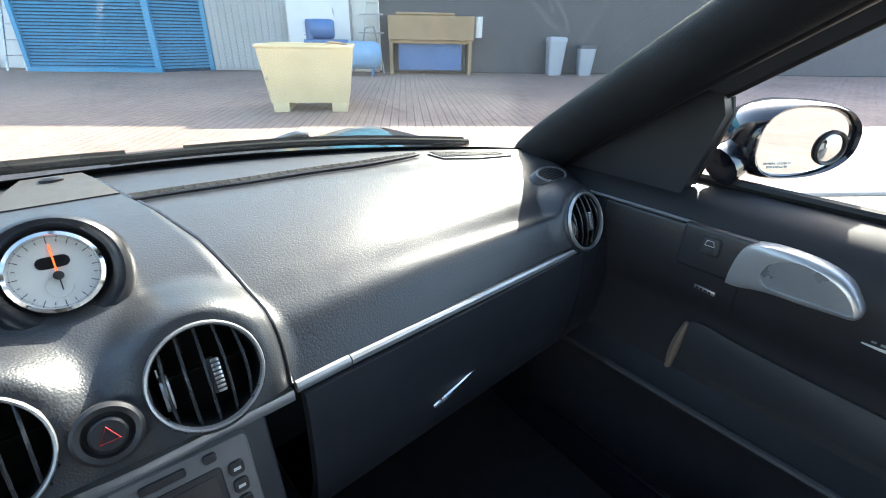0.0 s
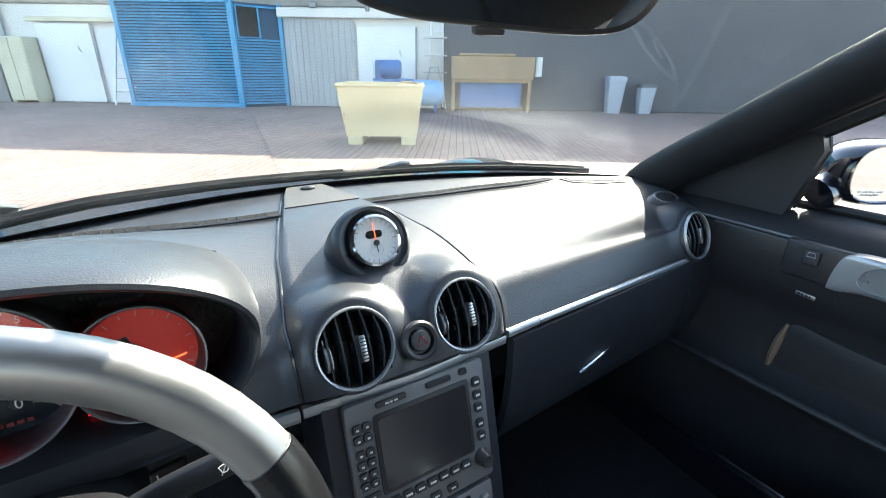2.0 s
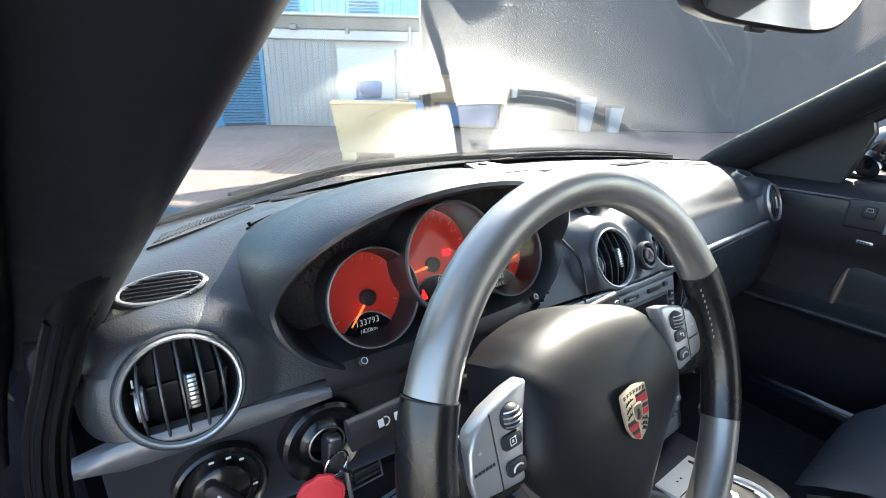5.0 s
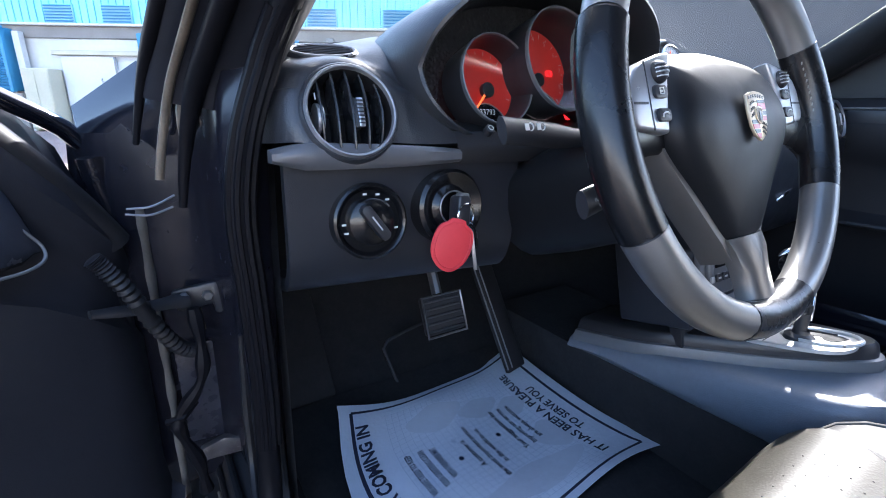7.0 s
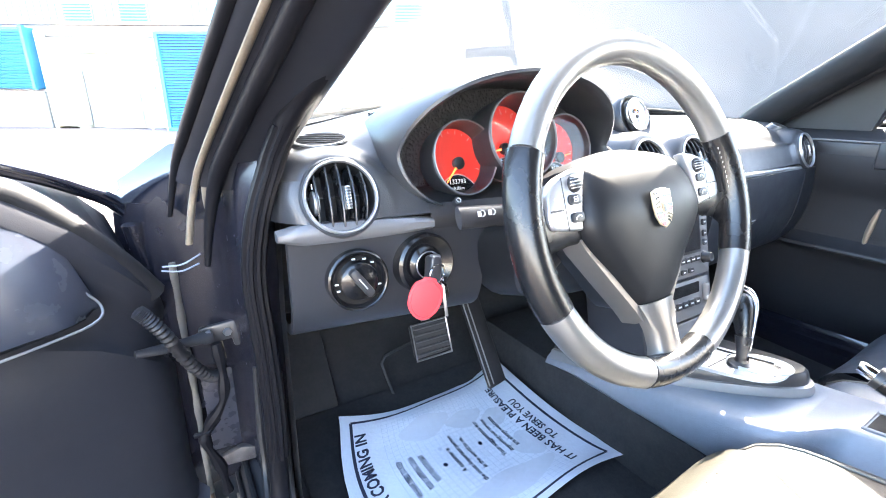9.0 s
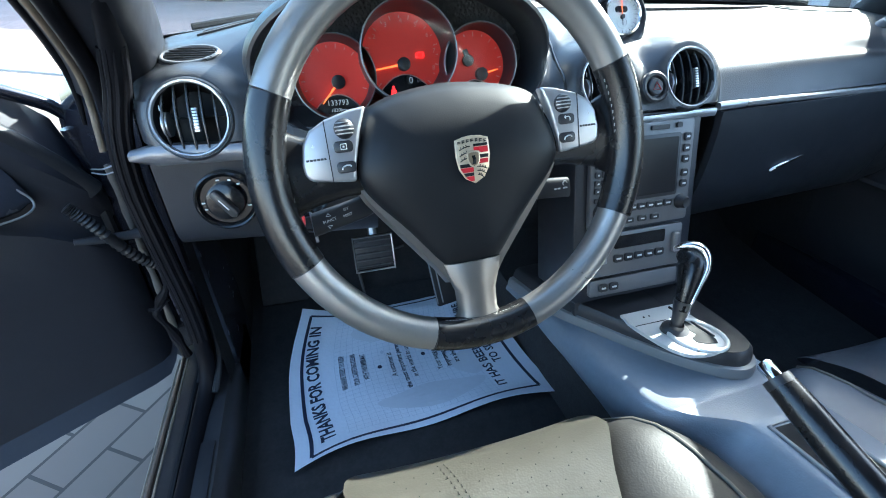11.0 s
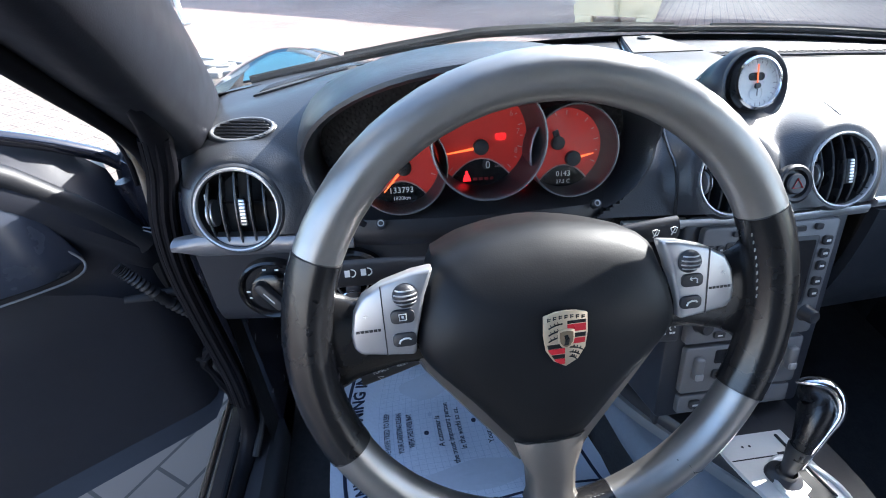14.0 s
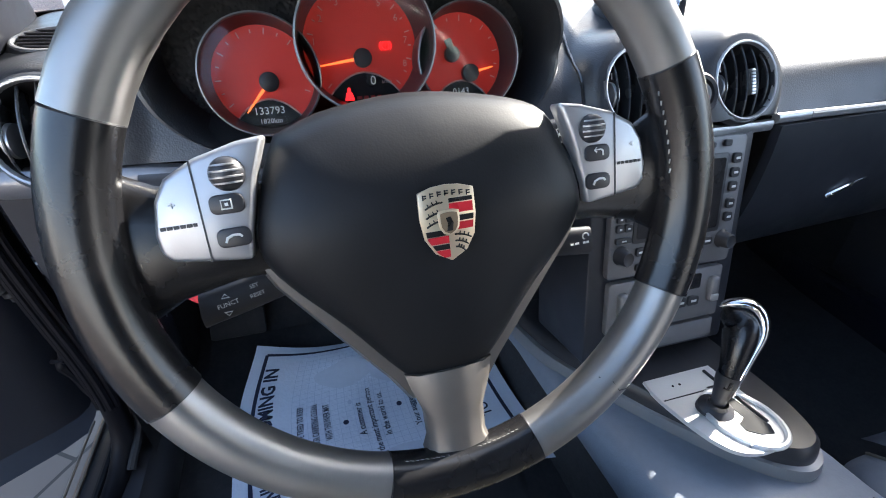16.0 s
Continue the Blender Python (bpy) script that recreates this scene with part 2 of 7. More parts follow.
def lathe(profile, m=Matrix.Identity(4), seg=40, capped=True):
    """(radius, height) pairs turned about the frame's z."""
    vs, fs = [], []
    n = len(profile)
    for i in range(seg):
        a = 2 * math.pi * i / seg
        vs += [(r * math.cos(a), r * math.sin(a), h) for r, h in profile]
    for i in range(seg):
        j = (i + 1) % seg
        fs += [(i * n + k, j * n + k, j * n + k + 1, i * n + k + 1) for k in range(n - 1)]
    bm = mesh(vs, fs)
    if capped:
        bmesh.ops.holes_fill(bm, edges=[e for e in bm.edges if e.is_boundary])
    bmesh.ops.remove_doubles(bm, verts=bm.verts, dist=1e-6)
    bm.transform(m)
    return bm


def tube(points, radius, seg=10, closed=False, flat=1.0):
    """A round bar along points; radius may be a list."""
    pts = [Vector(p) for p in points]
    n = len(pts)
    rs = radius if isinstance(radius, (list, tuple)) else [radius] * n
    vs, fs = [], []
    ref = None
    for i, p in enumerate(pts):
        a, b = pts[(i - 1) % n] if (closed or i) else p, pts[(i + 1) % n] if (closed or i < n - 1) else p
        d = (b - a).normalized()
        if ref is None:
            ref = d.orthogonal().normalized()
        ref = (ref - d * ref.dot(d)).normalized()
        side = d.cross(ref)
        for k in range(seg):
            t = 2 * math.pi * k / seg
            vs.append(p + rs[i] * (ref * math.cos(t) + side * math.sin(t) * flat))
    for i in range(n if closed else n - 1):
        j = (i + 1) % n
        fs += [(i * seg + k, i * seg + (k + 1) % seg, j * seg + (k + 1) % seg, j * seg + k) for k in range(seg)]
    if not closed:
        fs += [list(range(seg))[::-1], list(range((n - 1) * seg, n * seg))]
    return mesh(vs, fs)


def loft(rings, closed=True, caps=True):
    """Skins rings of equally many points."""
    n = len(rings[0])
    vs = [v for r in rings for v in r]
    fs = []
    for i in range(len(rings) - 1):
        for k in range(n if closed else n - 1):
            j = (k + 1) % n
            fs.append((i * n + k, i * n + j, (i + 1) * n + j, (i + 1) * n + k))
    if closed and caps:
        fs += [list(range(n))[::-1], list(range((len(rings) - 1) * n, len(rings) * n))]
    return mesh(vs, fs)


def thicken(bm, thick, out=(0, -0.6, 1)):
    """Turns a skin into a shell: the given skin stays outside, a copy lies thick below it."""
    bm.normal_update()
    if sum((f.normal * f.calc_area() for f in bm.faces), Vector()).dot(Vector(out)) < 0:
        bmesh.ops.reverse_faces(bm, faces=list(bm.faces))
    bm.normal_update()
    old_f, rim = list(bm.faces), [e for e in bm.edges if e.is_boundary]
    twin = {v: bm.verts.new(v.co - v.normal * thick) for v in list(bm.verts)}
    for f in old_f:
        bm.faces.new([twin[v] for v in reversed(f.verts)])
    for e in rim:
        a, b = e.verts
        bm.faces.new((a, b, twin[b], twin[a]))
    return bm


def sheet(fn, us, vs_, thick=0.0, out=(0, -0.6, 1)):
    """A skin fn(u, v) over the given values, with thickness below it."""
    rows = [[Vector(fn(u, v)) for v in vs_] for u in us]
    bm = loft(rows, closed=False)
    bmesh.ops.recalc_face_normals(bm, faces=bm.faces)
    if thick:
        thicken(bm, abs(thick), out)
    return bm


def span(a, b, n):
    return [a + (b - a) * i / (n - 1) for i in range(n)]


def lerp_table(table, x):
    """Reads y off a table of (x, y) pairs, smoothly joined."""
    if x <= table[0][0]:
        return table[0][1]
    for (x0, y0), (x1, y1) in zip(table, table[1:]):
        if x <= x1:
            return y0 + (y1 - y0) * (x - x0) / (x1 - x0)
    return table[-1][1]


def spline(points, n):
    """A smooth run of n points through the given ones."""
    p = [Vector(q) for q in points]
    p = [2 * p[0] - p[1], *p, 2 * p[-1] - p[-2]]
    out = []
    for i in range(n):
        s = (len(p) - 3) * i / (n - 1)
        k = min(int(s), len(p) - 4)
        f = s - k
        a, b, c, d = p[k:k + 4]
        out.append(0.5 * ((2 * b) + (c - a) * f + (2 * a - 5 * b + 4 * c - d) * f * f + (3 * b - a - 3 * c + d) * f ** 3))
    return out


def words(text, size, m=Matrix.Identity(4), align="LEFT", warp=None, name="lettering", mat=None, parent=None, bold=0.0):
    """Lettering in the built-in font as a flat mesh, laid on a frame or by a function of its x, y."""
    cu = bpy.data.curves.new("letters", "FONT")
    cu.body, cu.size, cu.align_x, cu.offset = text, size, align, bold
    cu.resolution_u = 2
    tmp = new("letters_tmp", cu)
    dg = bpy.context.evaluated_depsgraph_get()
    me = bpy.data.meshes.new_from_object(tmp.evaluated_get(dg))
    bpy.data.objects.remove(tmp)
    bpy.data.curves.remove(cu)
    bm = bmesh.new()
    bm.from_mesh(me)
    bpy.data.meshes.remove(me)
    if warp:
        for v in bm.verts:
            v.co = warp(v.co.x, v.co.y)
    else:
        bm.transform(m)
    return part(name, bm, mat or MARK, parent, smooth=False)


def bars(m, w, h, n, mat, parent, name="print_bar"):
    """A line of unreadable print: a few short flat bars."""
    x = -w / 2
    out = bmesh.new()
    rnd = random.Random(int(abs(m.translation.x * 9973 + m.translation.z * 7919) * 100))
    bms = []
    for _ in range(n):
        bw = w / n * rnd.uniform(0.55, 0.85)
        bms.append(box((bw, h, 0.0004), m @ Matrix.Translation((x + bw / 2, 0, 0)), 0))
        x += w / n
    out.free()
    return part(name, merged(*bms), mat, parent, smooth=False)


# ---- dashboard ----
MESHED = material("perforated_black", (0.014, 0.0145, 0.016), 0.7, grain=1.0, gscale=260, cells=True)
def dash_base(x):
    return 0.742 - 0.45 * x * x


def dash_lip(x):
    return 0.322 + 0.062 * abs(x)


DASH_STEPS = [(0, 0.712, 0), (0.035, 0.735, 0), (0.075, 0.757, 0), (0.13, -0.046, 1), (0.20, -0.031, 1), (0.30, -0.018, 1), (0.42, -0.009, 1), (0.56, -0.002, 1), (0.70, 0, 1), (0.86, 0.004, 1), (1.0, 0.006, 1)]


VENTS = [((-0.601, 0.361, 0.742), (-0.06, -0.93, 0.34), 0.0438), ((0.597, 0.363, 0.743), (0.06, -0.93, 0.34), 0.0438), ((-0.068, 0.3345, 0.7520), (0, -0.90, 0.43), 0.0430), ((0.067, 0.3345, 0.7520), (0, -0.90, 0.43), 0.0430)]
VENT_FRAMES = [(axes(p, n), axes(p, n).inverted(), Vector(n).normalized(), r) for p, n, r in VENTS]


def swell(p):
    """Draws the pad out to the rims of the round outlets, fading into the plain surface."""
    for f, inv, n, r in VENT_FRAMES:
        q = inv @ p
        d = math.hypot(q.x, q.y) / r
        if d < 1.75 and -0.10 < q.z < 0.02:
            k = min(1.0, max(0.0, (1.75 - d) / 0.70))
            p = p - n * (q.z + 0.0015) * k * k * (3 - 2 * k)
    return p


def ease(k):
    k = min(1.0, max(0.0, k))
    return k * k * (3 - 2 * k)


def brow(x, y):
    """How far the pad rises to meet the instrument hood."""
    d = (x + 0.340) / 0.1986
    d = d / (1.30 if d > 0 else 1.55)
    return 0.045 * max(0.0, 1 - d * d) ** 2 * ease((y - 0.36) / 0.07) * ease((0.66 - y) / 0.16)


def dash_skin(x, s, lift=0.0):
    """The padded top: s runs from the trim strip (0) over the brow to the windscreen (1)."""
    k = s * (len(DASH_STEPS) - 1)
    i = min(int(k), len(DASH_STEPS) - 2)
    f = k - i
    zt = 0.818 - 0.03 * x * x
    n4 = [DASH_STEPS[max(0, min(len(DASH_STEPS) - 1, i + q))] for q in (-1, 0, 1, 2)]
    (fa, za), (f0, z0), (f1, z1), (fb, zb) = [(q[0], q[1] + q[2] * zt) for q in n4]
    fy, z = (0.5 * (2 * b + (c - a) * f + (2 * a - 5 * b + 4 * c - d) * f * f + (3 * b - a - 3 * c + d) * f ** 3) for a, b, c, d in ((fa, f0, f1, fb), (za, z0, z1, zb)))
    y = dash_lip(x) + fy * (dash_base(x) - dash_lip(x))
    e = max(0.0, (abs(x) - 0.63) / 0.045)
    drop = 1 - math.sqrt(max(0.0, 1 - min(1, e) ** 2))
    y += drop * 0.07 * (1 - fy)
    z += brow(x, y) - drop * 0.05 * fy
    n = Vector((0, -(z1 - z0), (f1 - f0) * 0.4)).normalized()
    n = Vector((0, -abs(n.y), abs(n.z)))
    return swell(Vector((x, y, z))) + n * lift


def on_dash(x, y):
    """A place on the dash top at x, y."""
    best = min((abs(dash_skin(x, s / 200).y - y), s) for s in range(40, 201))
    return dash_skin(x, best[1] / 200)


STEPS = span(0, 1, 81)


def pierced(fn, us, vs_, thick, also=None):
    """A skin with round holes where the air outlets sit."""
    bm = loft([[Vector(fn(u, v)) for v in vs_] for u in us], closed=False)
    bmesh.ops.recalc_face_normals(bm, faces=bm.faces)
    gone = []
    for p, n, r in VENTS:
        f = axes(p, n).inverted()
        for fc in bm.faces:
            q = f @ fc.calc_center_median()
            if math.hypot(q.x, q.y) < r * 0.96 and abs(q.z) < 0.05:
                gone.append(fc)
    if also:
        gone += [fc for fc in bm.faces if also(fc.calc_center_median())]
    bmesh.ops.delete(bm, geom=list(set(gone)), context="FACES")
    return thicken(bm, abs(thick))


dash = thing("dashboard", (0, 0.5, 0.45), "black grained leather dashboard with silver trim, sunlit under the windscreen", "dashboard")
HC, HZ, HH = -0.340, 0.785, 0.183


def hood_point(a, k=1.0, rise=0.097, drop=0.078):
    """The rounded opening of the hood in x and z, by angle."""
    c, q = math.cos(a), math.sin(a)
    x = HH * k * (1 if c > 0 else -1) * abs(c) ** (0.95 if q > 0 else 0.62)
    return HC - x, HZ + (rise * k * q if q > 0 else drop * q)


def in_hood(p):
    x, z = p.x - HC, p.z - HZ
    if p.y > 0.50:
        return False
    if z > 0:
        return (x / 0.186) ** 2 + (z / 0.102) ** 2 < 1
    return abs(x) < 0.186 * max(0.0, 1 - (z / 0.088) ** 2) ** 0.38 and z > -0.074


part("top_pad", pierced(dash_skin, span(-0.674, 0.674, 340), STEPS, -0.010, in_hood), DASH, dash, "grained black leather pad")

EDGE = material("polished_black_edge", (0.03, 0.03, 0.032), 0.16, spec=0.9)
# centre tower, a raised tongue that narrows towards the windscreen
TOWER = [(0.0, 0.126), (0.13, 0.127), (0.27, 0.126), (0.40, 0.117), (0.55, 0.104), (0.68, 0.084), (0.80, 0.064), (0.90, 0.044), (0.955, 0.030)]


def tower_skin(u, s):
    w = lerp_table(TOWER, s)
    edge = 1 - max(0, abs(u) - 0.93) / 0.07
    return dash_skin(u * w, s, 0.0065 * (0.2 + 0.8 * edge))


tower = part("centre_tower", pierced(tower_skin, [-1, -0.985, -0.96, -0.93, *span(-0.88, 0.88, 36), 0.93, 0.96, 0.985, 1], span(0, 0.955, 90), -0.006), DASH, dash)
part("tower_grille", sheet(lambda u, s: tower_skin(u * 0.9, s) + Vector((0, 0, 0.0015)), span(-1, 1, 9), span(0.80, 0.945, 9), -0.003), material("speaker_mesh", (0.040, 0.039, 0.038), 0.6, grain=0.35, gscale=700, cells=True), tower, "fine dark speaker mesh")
part("sun_sensor", lathe([(0.010, 0), (0.010, 0.004), (0.006, 0.006), (0, 0.0062)], Matrix.Translation(tower_skin(0, 0.915)) @ Matrix.Diagonal((1.2, 0.7, 1, 1)), 20), BLACK, tower)
for side in (-1, 1):
    part("seam", tube([tower_skin(side, s) + Vector((side * 0.001, 0, 0.0005)) for s in span(0, 0.95, 30)], 0.0018, 6), EDGE, tower)

# defroster slots and corner speaker grilles
FIN = material("slot_fin_plastic", (0.022, 0.022, 0.025), 0.6, spec=0.2)
for side in (-1, 1):
    pts = [on_dash(x, 0.616 - 0.05 * abs(x)) for x in (side * v for v in span(0.058, 0.455, 16))]
    low = [p + Vector((0, -0.011 + 0.009 * max(0, i - 12) / 3, 0.0020)) for i, p in enumerate(pts)]
    top = [p + Vector((0, 0.009, 0.0036)) for p in pts]
    bm = loft([low, top], closed=False)
    bmesh.ops.solidify(bm, geom=list(bm.faces), thickness=0.003)
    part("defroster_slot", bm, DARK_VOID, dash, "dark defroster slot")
    for i in range(30):
        f = 1 + i * 0.48
        k = int(f)
        a, b = low[k].lerp(low[k + 1], f - k), top[k].lerp(top[k + 1], f - k)
        part("slot_fin", tube([a + Vector((0, 0.002, 0.0022)), b + Vector((0, -0.003, 0.0012))], 0.0006, 4), FIN, dash)
    part("slot_lip", tube([p + Vector((0, -0.0035, 0.0015)) for p in low], 0.0022, 6), DASH, dash)
    # corner speaker
    c = [(side * x, y) for x, y in ((0.600, 0.520), (0.585, 0.545), (0.545, 0.570), (0.482, 0.598), (0.474, 0.588), (0.484, 0.560), (0.54, 0.535))]
    grille = part("corner_speaker", loft([[on_dash(*q) + Vector((0, 0, h)) for q in c] for h in (-0.004, 0.0022)]), material("corner_mesh", (0.034, 0.035, 0.038), 0.6, grain=0.6, gscale=400), dash, "slotted corner speaker grille")
    for i in range(26):
        f = i / 25
        a = Vector((side * (0.592 - 0.106 * f), 0.528 + 0.036 * f, 0))
        b = Vector((side * (0.582 - 0.100 * f), 0.546 + 0.048 * f, 0))
        part("rib", tube([on_dash(a.x, a.y) + Vector((0, 0, 0.003)), on_dash(b.x, b.y) + Vector((0, 0, 0.003))], 0.0009, 4), DASH_LOW, grille)
    # side window demister: a rounded silver-edged opening with three bars
    mc = on_dash(side * 0.597, 0.434) + Vector((0, 0, 0.0035))
    mn = Vector((side * 0.08, -0.42, 0.90))
    mf = axes(mc, mn)
    rim = [(0.034 * math.cos(t) * (1 if math.cos(t) * side > 0 else 0.95), 0.016 * math.sin(t) + 0.004 * math.cos(t) * -side) for t in span(0, 2 * math.pi, 29)[:-1]]
    part("demister_cowl", loft([[mf @ Vector((x * a, y * a, h)) for x, y in rim] for a, h in ((0.98, 0.0), (1.08, 0.0008), (1.22, -0.004), (1.42, -0.016))], True, False), DASH, dash)
    dm = part("demister_outlet", prism([(x * 0.9, y * 0.9) for x, y in rim], 0.003, mf @ Matrix.Translation((0, 0, -0.002)), 0), DARK_VOID, dash, "small demister outlet with black bars")
    part("bezel", tube([mf @ Vector((x, y, 0.0005)) for x, y in rim], 0.0022, 8, True), SILVER_GREY, dm)
    for k in range(6):
        yy = -0.0115 + 0.0046 * k
        hw = 0.030 * math.sqrt(max(0, 1 - (yy / 0.0165) ** 2))
        part("bar", box((2 * hw, 0.0016, 0.005), mf @ Matrix.Translation((0, yy, 0.0002)) @ pose(0, 0, 0, 25), 0.0004, 1), BLACK, dm)


SLAT = material("vent_slat_plastic", (0.030, 0.032, 0.036), 0.26)
VENT_BARREL = material("vent_barrel", (0.010, 0.010, 0.011), 0.6)


def vent(p, n, r, lead):
    """A round air outlet: chrome ring, barrel, upright curved slats, thumb slider and wheel."""
    f = axes(p, n)
    ring = part("air_vent", lathe([(r * 0.915, -0.006), (r * 0.905, 0.003), (r * 0.93, 0.0062), (r * 0.965, 0.0066), (r * 0.995, 0.0040), (r, -0.010)], f, 56, False), SILVER, dash, "round air outlet with satin silver ring")
    part("barrel", lathe([(r * 0.91, 0.002), (r * 0.86, -0.012), (r * 0.80, -0.034), (0, -0.036)], f, 40, False), VENT_BARREL, ring)
    for i in range(5):
        x = (-0.50 + 0.25 * i) * r * 1.25
        h = math.sqrt(max(0, 0.80 - (x / r) ** 2)) * r
        pts = [f @ Vector((x * (1 + 0.05 * (1 - (t / h) ** 2)), t, 0.0055 - 0.008 * (t / h) ** 2)) for t in span(-h, h, 9)]
        back = [q - f.to_3x3() @ Vector((0.003 * lead, 0, 0.020)) for q in pts]
        bm = loft([pts, back], closed=False)
        bmesh.ops.solidify(bm, geom=list(bm.faces), thickness=0.0016)
        part("slat", merged(bm, tube(pts, 0.0013, 6)), SLAT, ring)
    part("cross_slat", box((r * 1.6, 0.0015, 0.012), f @ Matrix.Translation((0, 0.004, -0.022)), 0), BLACK, ring)
    tab = part("slider", box((0.0065, 0.028, 0.010), f @ Matrix.Translation((r * 0.10, -0.002, 0.000)), 0.0015), BLACK, ring)
    part("slider_face", box((0.0062, 0.027, 0.004), f @ Matrix.Translation((r * 0.16, -0.002, 0.0060)), 0.001), ALU, ring, "ribbed chrome slider")
    for q in range(7):
        part("slider_rib", box((0.0066, 0.0012, 0.0012), f @ Matrix.Translation((r * 0.16, -0.0125 + 0.0035 * q, 0.0082)), 0), BLACK, ring)
    part("thumb_wheel", lathe([(0, -0.003), (0.014, -0.003), (0.0145, 0), (0.014, 0.003), (0, 0.003)], f @ Matrix.Translation((-r * 0.66, -0.004, -0.009)) @ pose(0, 0, 0, 0, 90), 24), SILVER, ring)
    part("mark", box((0.0012, 0.006, 0.0008), f @ Matrix.Translation((-r * 0.72, 0.014, 0.0005)), 0), MARK, ring)
    return ring


for p, n, r in VENTS:
    vent(p, n, r, 1 if p[0] < 0 else -1)
    part("vent_collar", lathe([(r * 0.99, -0.012), (r * 0.995, 0.0020), (r * 1.03, 0.0022), (r * 1.07, 0.0002), (r * 1.10, -0.006)], axes(p, n), 48, False), DASH, dash)

# hazard switch between the centre outlets
hz = axes((0, 0.3205, 0.746), (0, -0.90, 0.43))
haz = part("hazard_switch", lathe([(0.0215, -0.004), (0.0215, 0.002), (0.019, 0.004), (0.0155, 0.003), (0.0145, -0.002), (0, -0.002)], hz, 32, False), BLACK, dash, "round hazard warning switch")
part("button", lathe([(0.0115, -0.003), (0.0115, 0.003), (0.010, 0.0045), (0, 0.0050)], hz, 28), BLACK, haz)
tri = [(0.007 * math.cos(radians(a)), 0.007 * math.sin(radians(a)) - 0.001) for a in (90, 210, 330)]
part("triangle", tube([hz @ Vector((x, y, 0.0052)) for x, y in tri], 0.0007, 5, True), HAZARD, haz)

# stopwatch pod
POD = material("pod_vinyl", (0.014, 0.015, 0.019), 0.30, grain=0.08, gscale=900, cells=True)
cf = axes((-0.003, 0.4235, 0.8275), (0.0, -0.915, 0.40))
rings = []
for d, rx, up, dn, dz in ((-0.004, 0.0345, 0.0345, 0.0350, 0.0), (0.000, 0.0385, 0.0375, 0.0420, 0.0), (0.0005, 0.0430, 0.0410, 0.0490, 0.0), (-0.003, 0.0475, 0.0440, 0.0545, 0.0), (-0.012, 0.0505, 0.0455, 0.0560, -0.001), (-0.035, 0.0510, 0.0440, 0.0540, -0.006), (-0.070, 0.0480, 0.0400, 0.0480, -0.016), (-0.105, 0.0410, 0.0330, 0.0400, -0.030), (-0.140, 0.0290, 0.0230, 0.0300, -0.047), (-0.165, 0.0120, 0.0100, 0.0150, -0.062)):
    rings.append([cf @ Vector((rx * math.cos(a), (up if math.sin(a) > 0 else dn) * math.sin(a) + dz, d)) for a in span(0, 2 * math.pi, 41)[:-1]])
pod = part("stopwatch_pod", loft(rings, True, False), POD, dash, "smooth black pod round a small dial")
part("pod_bowl", lathe([(0.0360, -0.003), (0.034, -0.007), (0.032, -0.008), (0, -0.009)], cf, 40, False), BLACK, pod)
part("dial_ring", lathe([(0.0262, -0.003), (0.0262, 0.005), (0.0280, 0.0080), (0.0306, 0.0070), (0.0318, -0.002)], cf, 48, False), CHROME, pod, "polished dial ring")
face = part("dial_face", lathe([(0.0268, 0), (0.0268, 0.002), (0, 0.002)], cf, 40), WHITE_FACE, pod, "pale stopwatch face")
part("digital_window", prism(rounded(0.021, 0.009, 0.0044), 0.0006, cf @ Matrix.Translation((0.0, 0.0075, 0.002)), 0), LCD, pod)
part("needle", box((0.0011, 0.022, 0.0006), cf @ Matrix.Translation((0.0008, 0.010, 0.0034)), 0), NEEDLE, pod)
part("hub_cap", lathe([(0.0034, 0), (0.0034, 0.003), (0, 0.0034)], cf @ Matrix.Translation((0.001, -0.003, 0.002)), 16), BLACK, pod)
part("small_hand", box((0.0009, 0.009, 0.0006), cf @ Matrix.Translation((0.001, -0.010, 0.0032)), 0), BLACK, pod)
part("subdial", tube([cf @ Vector((0.0085 * math.cos(a), 0.0085 * math.sin(a) - 0.011, 0.0023)) for a in span(0, 2 * math.pi, 25)[:-1]], 0.0005, 4, True), MARK, pod)
for i in range(24):
    a = radians(15 * i)
    part("tick", box((0.0006, 0.0022 if i % 2 else 0.0036, 0.0003), cf @ Matrix.Translation((0.0240 * math.cos(a), 0.0240 * math.sin(a), 0.0022)) @ pose(0, 0, 0, 0, 0, math.degrees(a) - 90), 0), BLACK, pod)
part("lens", lathe([(0.0265, 0.0050), (0.0265, 0.0056), (0, 0.0056)], cf, 32), LENS, pod).visible_shadow = False

# instrument hood: an arched brow that runs back into the pad
def hood_ring(y, k, rise=0.097, lean=0.05, n=49, sink=0.0):
    out = []
    for a in span(-0.30 * math.pi, 1.30 * math.pi, n):
        x, z = hood_point(a, k, rise)
        q = math.sin(a)
        dy = lean * (1 - q) if q > 0 else lean * (1 + 0.5 * q)
        out.append(Vector((x, y + dy, z - sink * max(0, q))))
    return out


